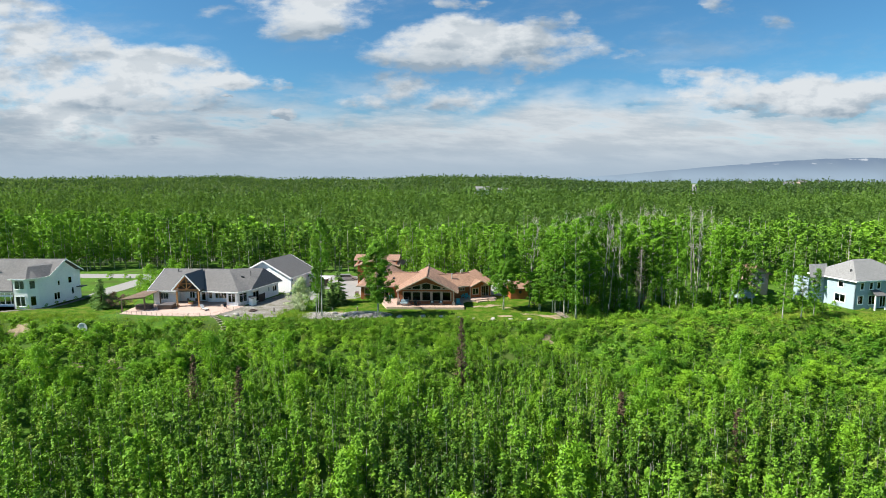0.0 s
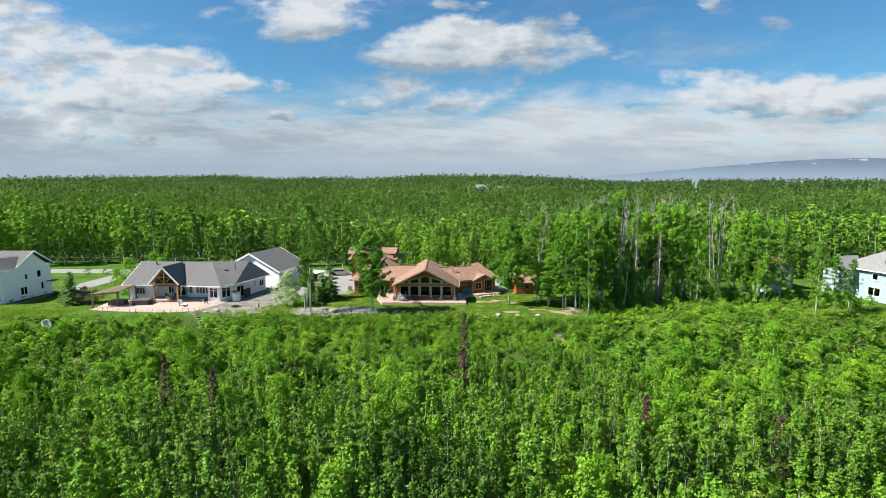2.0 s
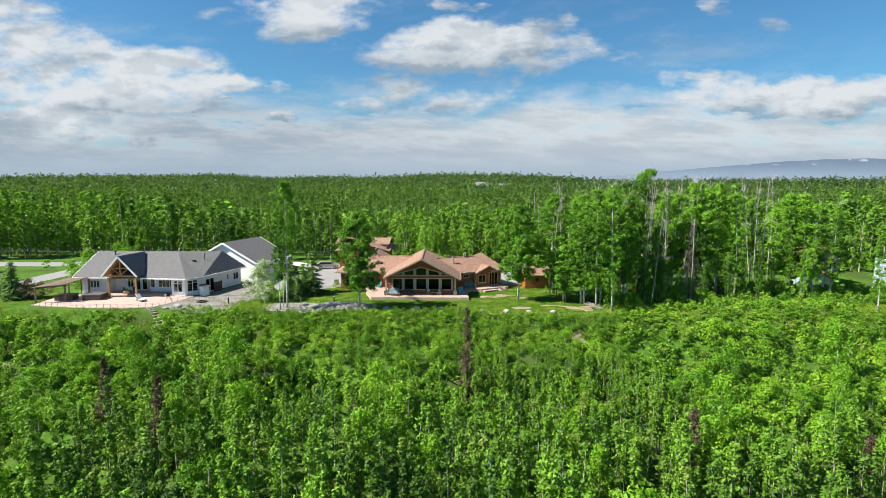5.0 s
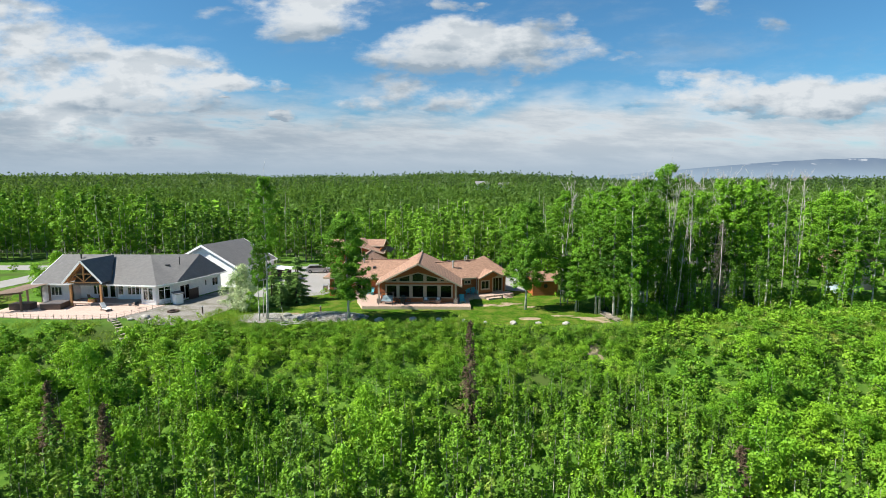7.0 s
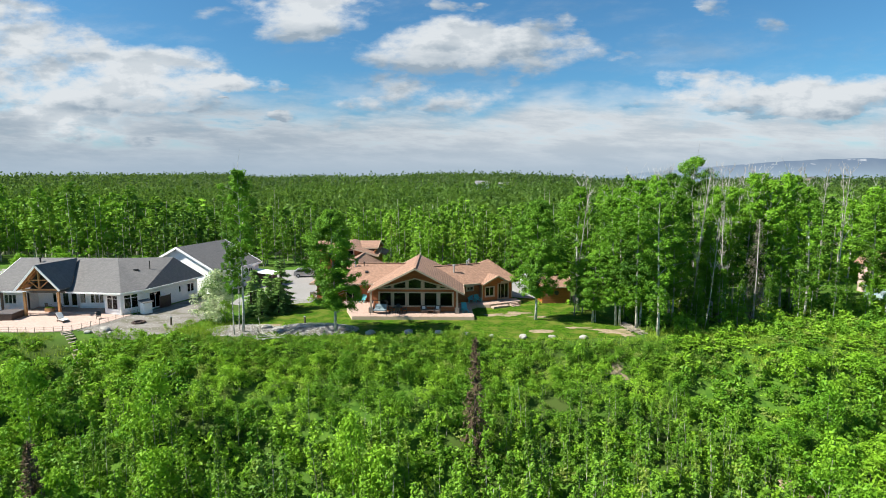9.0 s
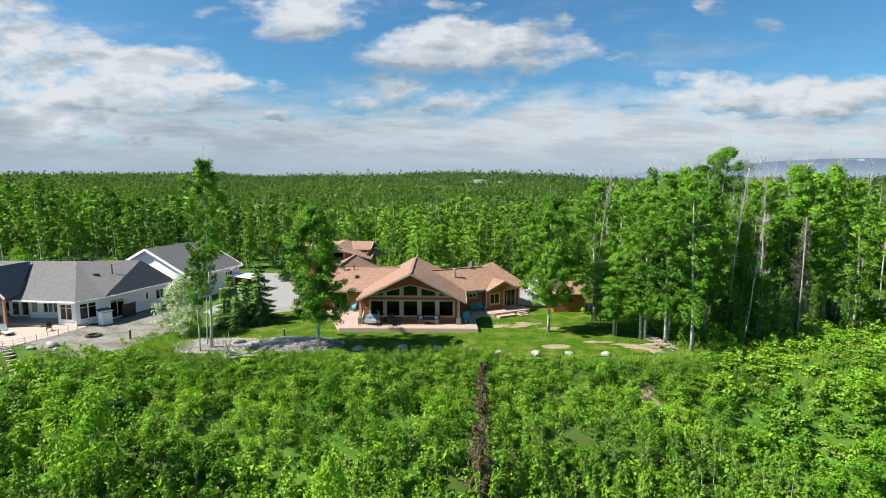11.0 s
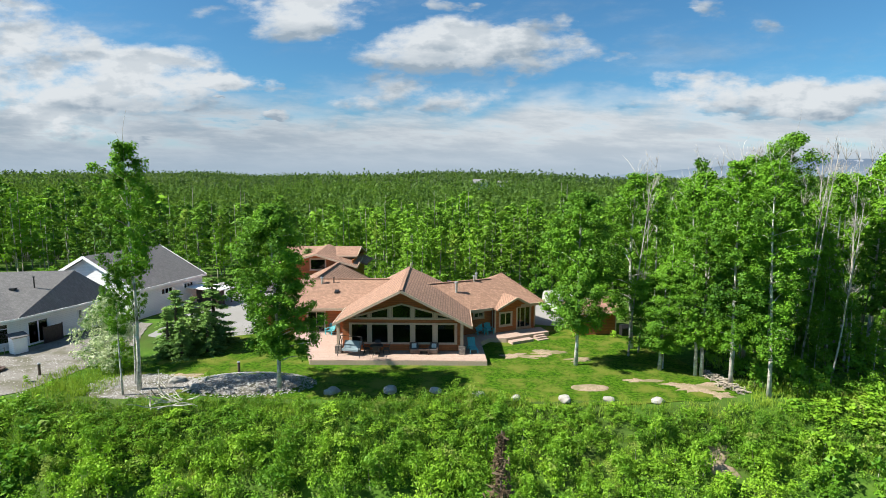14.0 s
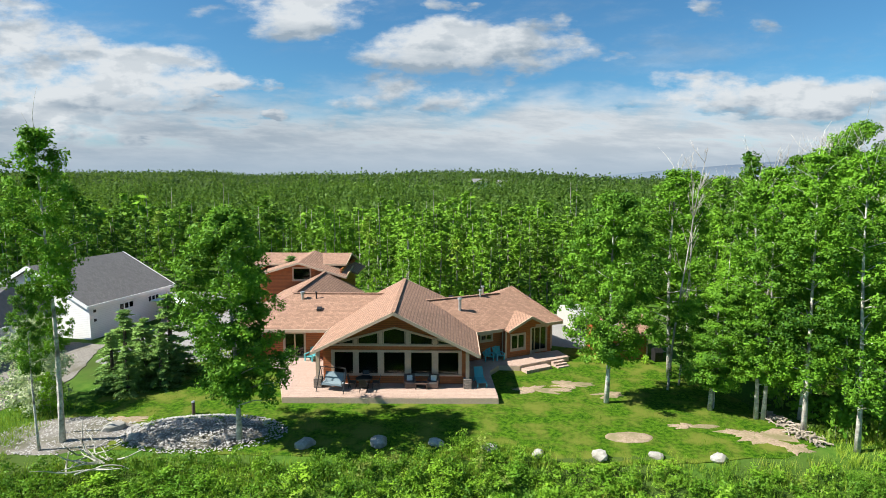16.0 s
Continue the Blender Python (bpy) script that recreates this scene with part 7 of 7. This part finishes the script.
def satellite_dish():
    d = root("satellite_dish", "large pale round satellite dish on a pole", "satellite dish", pose(-62.1, 92.6, 0))
    zc = -0.65
    n, rings = 28, 6
    v, f = [(0, 0.12, zc)], []
    for k in range(1, rings + 1):
        t = k / rings
        for j in range(n):
            a = math.tau * j / n
            v.append((0.86 * t * math.cos(a), 0.12 - 0.12 * t * t, zc + 0.86 * t * math.sin(a)))
    f = [(0, 1 + j, 1 + (j + 1) % n) for j in range(n)]
    for k in range(rings - 1):
        for j in range(n):
            a, b = 1 + k * n + j, 1 + k * n + (j + 1) % n
            f.append((a, b, b + n, a + n))
    me = bpy.data.meshes.new("reflector")
    me.from_pydata(v, [], f)
    me.materials.append(DISH)
    me.shade_smooth()
    ref = new("reflector", me)
    ref.parent = d
    so = ref.modifiers.new("thick", "SOLIDIFY")
    so.thickness = 0.03
    part("pole", M().tube([(0, 0.35, zc - 2.8), (0, 0.35, zc + 0.1)], [0.06, 0.06], 8), GALV, d)
    for a in (0.5, 2.6, 4.7):
        part("feed_arm", M().tube([(0.8 * math.cos(a), 0.03, zc + 0.8 * math.sin(a)), (0, -0.75, zc)], [0.015, 0.015], 4), GALV, d)
    part("feed_horn", M().tube([(0, -0.7, zc), (0, -0.85, zc)], [0.07, 0.06], 8), GALV, d)


satellite_dish()


def camper(at, length, label):
    c = root("camper_trailer", label, "trailer", at)
    body = M()
    h, w = 2.1, 1.05
    pts = [(-length / 2, 0.6), (length / 2 - 0.4, 0.6), (length / 2, 1.1), (length / 2 - 0.25, h), (length / 2 - 0.8, h + 0.35), (-length / 2 + 0.6, h + 0.4), (-length / 2, h)]
    body.prism([(x, -w, z) for x, z in pts], (0, 2 * w, 0))
    part("body", body, CARAVAN, c)
    for y in (-w - 0.02, w - 0.1):
        wh = part("wheel", M().tube([(0, y, 0.35), (0, y + 0.12, 0.35)], [0.35, 0.35], 14), DARK_METAL, c)
    part("window", M().box(-0.9, -w - 0.015, 1.4, 0.3, -w - 0.001, 1.95), DARK_METAL, c)
    part("hitch", M().beam((length / 2, 0, 0.5), (length / 2 + 1.0, 0, 0.45), 0.1, 0.1), DARK_METAL, c)


camper(pose(14.0, 121.5, 0, 0, 0, 100), 4.6, "pale camper trailer parked behind the cedar house")


def parked_car(at, paint, label):
    c = root("parked_car", label, "car", at)
    body = M().prism([(-2.2, -0.85, 0.35), (2.2, -0.85, 0.35), (2.25, -0.85, 0.8), (1.3, -0.85, 0.95), (0.7, -0.85, 1.45), (-1.5, -0.85, 1.48), (-2.15, -0.85, 0.98)], (0, 1.7, 0))
    part("body", body, paint, c)
    part("side_glass", M().prism([(1.05, -0.862, 1.0), (0.62, -0.862, 1.38), (-1.4, -0.862, 1.4), (-1.85, -0.862, 1.0)], (0, 1.724, 0)), DARK_METAL, c)
    for x in (-1.4, 1.4):
        for y in (-0.88, 0.70):
            wh = part("wheel", M().tube([(x, y, 0.33), (x, y + 0.18, 0.33)], [0.33, 0.33], 14), DARK_METAL, c)
            part("rim", M().tube([(x, y - 0.01, 0.33), (x, y + 0.19, 0.33)], [0.19, 0.19], 10), GALV, wh)


parked_car(pose(-23.6, 134.0, 0.03, 0, 0, 10), GALV, "silver car parked on the gravel drive")
pl = root("pallet_stack", "grey box and boards beside the drive", "box", pose(-18.5, 116.2, 0.03, 0, 0, 15))
part("box", M().box(-0.4, -0.4, 0, 0.4, 0.4, 0.9), GALV, pl)

# hedges and garden bushes
LILAC = Kind("blossom_bush", [broadleaf(5.4, 2.0, 0.02, 80, 80, 0.13, r, 0.008, 0.04, 8, 0.0, 0.6)], BARK_GREY, LEAF_PALE)
PLUM = Kind("plum_tree", [broadleaf(3.0, 1.6, 0.1, 46, 40, 0.13, r, 0.012, 0.05, 6, 0.0, 0.7)], BARK_DARK, LEAF_PLUM)
plant(LILAC, 0, -27.0, 102.6, 0.5, (1.15, 1.15, 1.12), "tall bush with pale cream-green blossom", "bush")
plant(LILAC, 0, -27.6, 103.6, 2.5, (0.7, 0.7, 0.8), "tall bush with pale cream-green blossom", "bush")
plant(ALDER, 1, -25.6, 101.9, 1.5, (0.6, 0.6, 0.55), "leafy green bush below the blossom", "bush")
plant(PLUM, 0, -63.6, 104.6, 0.5, 1.0, "small ornamental tree with dull purple leaves", "tree")
plant(PLUM, 0, -62.3, 105.8, 2.5, 0.8, "small ornamental tree with dull purple leaves", "tree")
for i, (x, y, s) in enumerate(((-61.2, 112.5, 0.7), (-66.0, 118.5, 0.8), (-63.5, 122.0, 0.9), (-68.0, 126.5, 1.0), (-61.5, 127.5, 1.0), (-65.0, 131.5, 1.1), (-48, 127, 0.9), (-51, 129, 0.8), (-46.5, 126, 0.6), (-60.5, 118, 0.8))):
    plant(ALDER, i, x, y, i * 1.1, (s, s, s), "bright green bush behind the white house", "bush", "garden bushes")
for i, (x, y, s) in enumerate(((-80.6, 102.4, 0.55), (-78.8, 102.7, 0.6), (-77.0, 105.0, 0.5), (-76.7, 107.5, 0.5), (-76.2, 109.0, 0.4), (-75.8, 111.8, 0.5), (-69.5, 135.0, 0.9), (-72, 135.2, 1.0), (-75, 135.4, 0.9), (-79, 135.6, 0.9), (-83, 135.6, 1.0), (-67, 134.8, 0.8), (79.5, 102.2, 0.4), (81.0, 102.4, 0.4), (-18.0, 113.4, 0.7), (-31.5, 99.4, 0.4), (-34.2, 116.6, 0.5), (-28.9, 98.4, 0.45), (-13.6, 99.8, 0.4), (-18.0, 100.1, 0.4), (17.4, 111.4, 0.5), (13.4, 111.6, 0.4))):
    plant(SHRUB, i, x, y, i * 1.7, (s, s, s * 0.9), "small green garden shrub", "shrub", "garden shrubs")

# tall grass along the brink
def tuft(n, high, spread, rng, wide=0.02):
    base = rng.normal(size=(n, 2)) * spread
    a = rng.uniform(0, math.tau, n)
    l = high * rng.uniform(0.6, 1.3, n)
    out = rng.uniform(0.15, 0.6, n) * l
    w = wide
    v = np.zeros((n, 3, 3))
    v[:, 0] = np.c_[base[:, 0] - w * np.sin(a), base[:, 1] + w * np.cos(a), np.zeros(n)]
    v[:, 1] = np.c_[base[:, 0] + w * np.sin(a), base[:, 1] - w * np.cos(a), np.zeros(n)]
    v[:, 2] = np.c_[base[:, 0] + out * np.cos(a), base[:, 1] + out * np.sin(a), l]
    return M(), v.reshape(-1, 3), np.arange(n * 3).reshape(n, 3)


class Tuft:
    raw = [tuft(34, 0.50, 0.30, r, 0.018) for _ in range(5)]


def grassy(x, y):
    b = brink(x)
    lawn = (x > -24) & (x < 22)
    return (y < np.where(lawn, brink(x) + 0.9 - 1.2 * step(x, 2, 8), 99.5)) & (y > b - 4.5) & ~((x < -38) & (x > -62) & (y > 97)) & ~((x < -29) & (x > -42) & (y > 95.2)) & ~((x > -19.5) & (x < -9.5) & (y > 96.8))


WEED = Kind("weed", [broadleaf(0.62, 0.34, 0.0, 14, 8, 0.085, r, 0.01, 0.05, 2, 0.0, 0.7) for _ in range(5)], BARK_GREY, LEAF_SHRUB)
p = scatter(-38, 29, 90.5, 97.2, 0.52, r, lambda x, y: (y < brink(x) + 0.5 + 0.3 * np.sin(x * 0.9) - 1.6 * step(x, 2, 8)) & (r.uniform(size=len(x)) < 0.9) & (np.hypot((x + 14.4) / 5.0, (y - 98.9) / 2.6) > 1) & (np.hypot((x - 17.8) / 1.7, (y - 90.4) / 1.9) > 1))
joined("brink_weeds", WEED, [(x, y, float(height(x, y)) - 0.03, r.uniform(0, 6.3), k, k * r.uniform(0.7, 1.3)) for (x, y), k in zip(p, r.uniform(0.6, 1.5, len(p)))], LEAF_WEED, BARK_GREY, "dense leafy weeds at the edge of the lawn", "weeds", False)
p = scatter(-86, 88, 90, 99.5, 0.55, r, grassy)
p = np.concatenate([p[r.uniform(size=len(p)) < 0.8], scatter(-30.5, -24.5, 97.0, 103.0, 0.6, r)])
joined("tall_grass", Tuft, [(x, y, float(height(x, y)) - 0.02, r.uniform(0, 6.3), s, s) for (x, y), s in zip(p, r.uniform(0.5, 1.2, len(p)))], GRASS_TALL, BARK_GREY, "tall rough grass along the top of the bluff", "grass", False)

# far houses on the hillside
def far_house(x, y, w, turn, wall_mat, roof_mat, label, z=None):
    z = float(height(x, y)) if z is None else z
    h = root("far_house", label, "house", pose(x, y, z, 0, 0, turn), "far houses")
    part("wall", M().box(-w / 2, -4, -1, w / 2, 4, 5.5), wall_mat, h)
    part("roof", M().prism([(-w / 2 - 0.6, -4.6, 5.4), (-w / 2 - 0.6, 4.6, 5.4), (-w / 2 - 0.6, 0, 8.6)], (w + 1.2, 0, 0)), roof_mat, h)
    for k in range(3):
        part("window", M().box(-w / 2 + 1.5 + k * w / 3.4, -4.06, 2.0, -w / 2 + 3.4 + k * w / 3.4, -4.001, 4.0), DARK_METAL, h)


far_house(42, 596, 15, 8, WHITE_SIDING, ROOF_PALE, "white house among the trees on the far hillside", 8.5)
far_house(66, 610, 10, -15, BLUE_SIDING, ROOF_PALE, "grey house among the trees on the far hillside", 7.0)
for i, (x, y) in enumerate(((560, 900), (600, 930), (650, 960), (710, 940), (760, 1000), (540, 980), (820, 1020))):
    far_house(x, y, 14, i * 20, PINK_SIDING if i % 2 else BLUE_SIDING, ROOF_GREY, "small far house in the flat woodland", float(height(x, y)) + 5.0)


# loose stones on the gravel
def pebbles(name, spots, label):
    base = np.array([(1, 0, 0), (-0.6, 0.8, 0), (-0.6, -0.8, 0), (0.1, 0.1, 0.75), (0.3, 0.85, 0.2), (0.35, -0.8, 0.25)])
    tri = np.array([(0, 4, 3), (4, 1, 3), (1, 2, 3), (2, 5, 3), (5, 0, 3)])
    vs, fs = [], []
    for k, (x, y, z, s) in enumerate(spots):
        a = r.uniform(0, math.tau)
        c, sn = math.cos(a), math.sin(a)
        b = base * s * r.uniform(0.7, 1.3, (6, 3))
        vs.append(np.stack([b[:, 0] * c - b[:, 1] * sn + x, b[:, 0] * sn + b[:, 1] * c + y, b[:, 2] + z], 1))
        fs.append(tri + 6 * k)
    tagged(new(name, array_mesh(name, np.concatenate(vs), np.concatenate(fs), PEBBLE)), label, "gravel", kind="stuff")


PEBBLE = surface("loose_stones", (0.25, 0.243, 0.23), (0.43, 0.42, 0.40), 3.0, 0.95, 0.3, 20)
spots = []
for cx, cy, rx, ry, high, n in ((-14.4, 98.9, 5.0, 2.6, 0.55, 2600), (-22.5, 98.7, 4.2, 2.6, 0.16, 1100)):
    for _ in range(n):
        t, a = math.sqrt(r.uniform()), r.uniform(0, math.tau)
        spots.append((cx + rx * t * 1.02 * math.cos(a), cy + ry * t * 1.02 * math.sin(a), high * (1 - t * t) + 0.03, r.uniform(0.025, 0.085)))
for _ in range(900):
    spots.append((r.uniform(-41, -30), r.uniform(96.5, 106), 0.03, r.uniform(0.03, 0.08)))
pebbles("gravel_stones", [q for q in spots if q[1] > float(brink(q[0])) + 1.2], "loose grey stones strewn over the gravel beds")


# short grass of the lawn
class Blades:
    raw = [tuft(14, 0.07, 0.18, r, 0.012) for _ in range(5)]


p = scatter(-24, 21.5, 95.6, 116, 0.42, r, lambda x, y: ~((x > -11.5) & (x < 4.3) & (y > 102.5)) & ~((x > 3) & (y > 108.5)) & (np.hypot((x + 14.4) / 5.0, (y - 98.9) / 2.6) > 1) & (np.hypot((x + 22.5) / 4.2, (y - 98.7) / 2.6) > 1))
p = p[r.uniform(size=len(p)) < 0.75]
joined("lawn_grass", Blades, [(x, y, float(height(x, y)) + 0.02, r.uniform(0, 6.3), s, s) for (x, y), s in zip(p, r.uniform(0.6, 1.5, len(p)))], GRASS_MOWN, BARK_GREY, "short mown grass of the lawn", "grass", False)
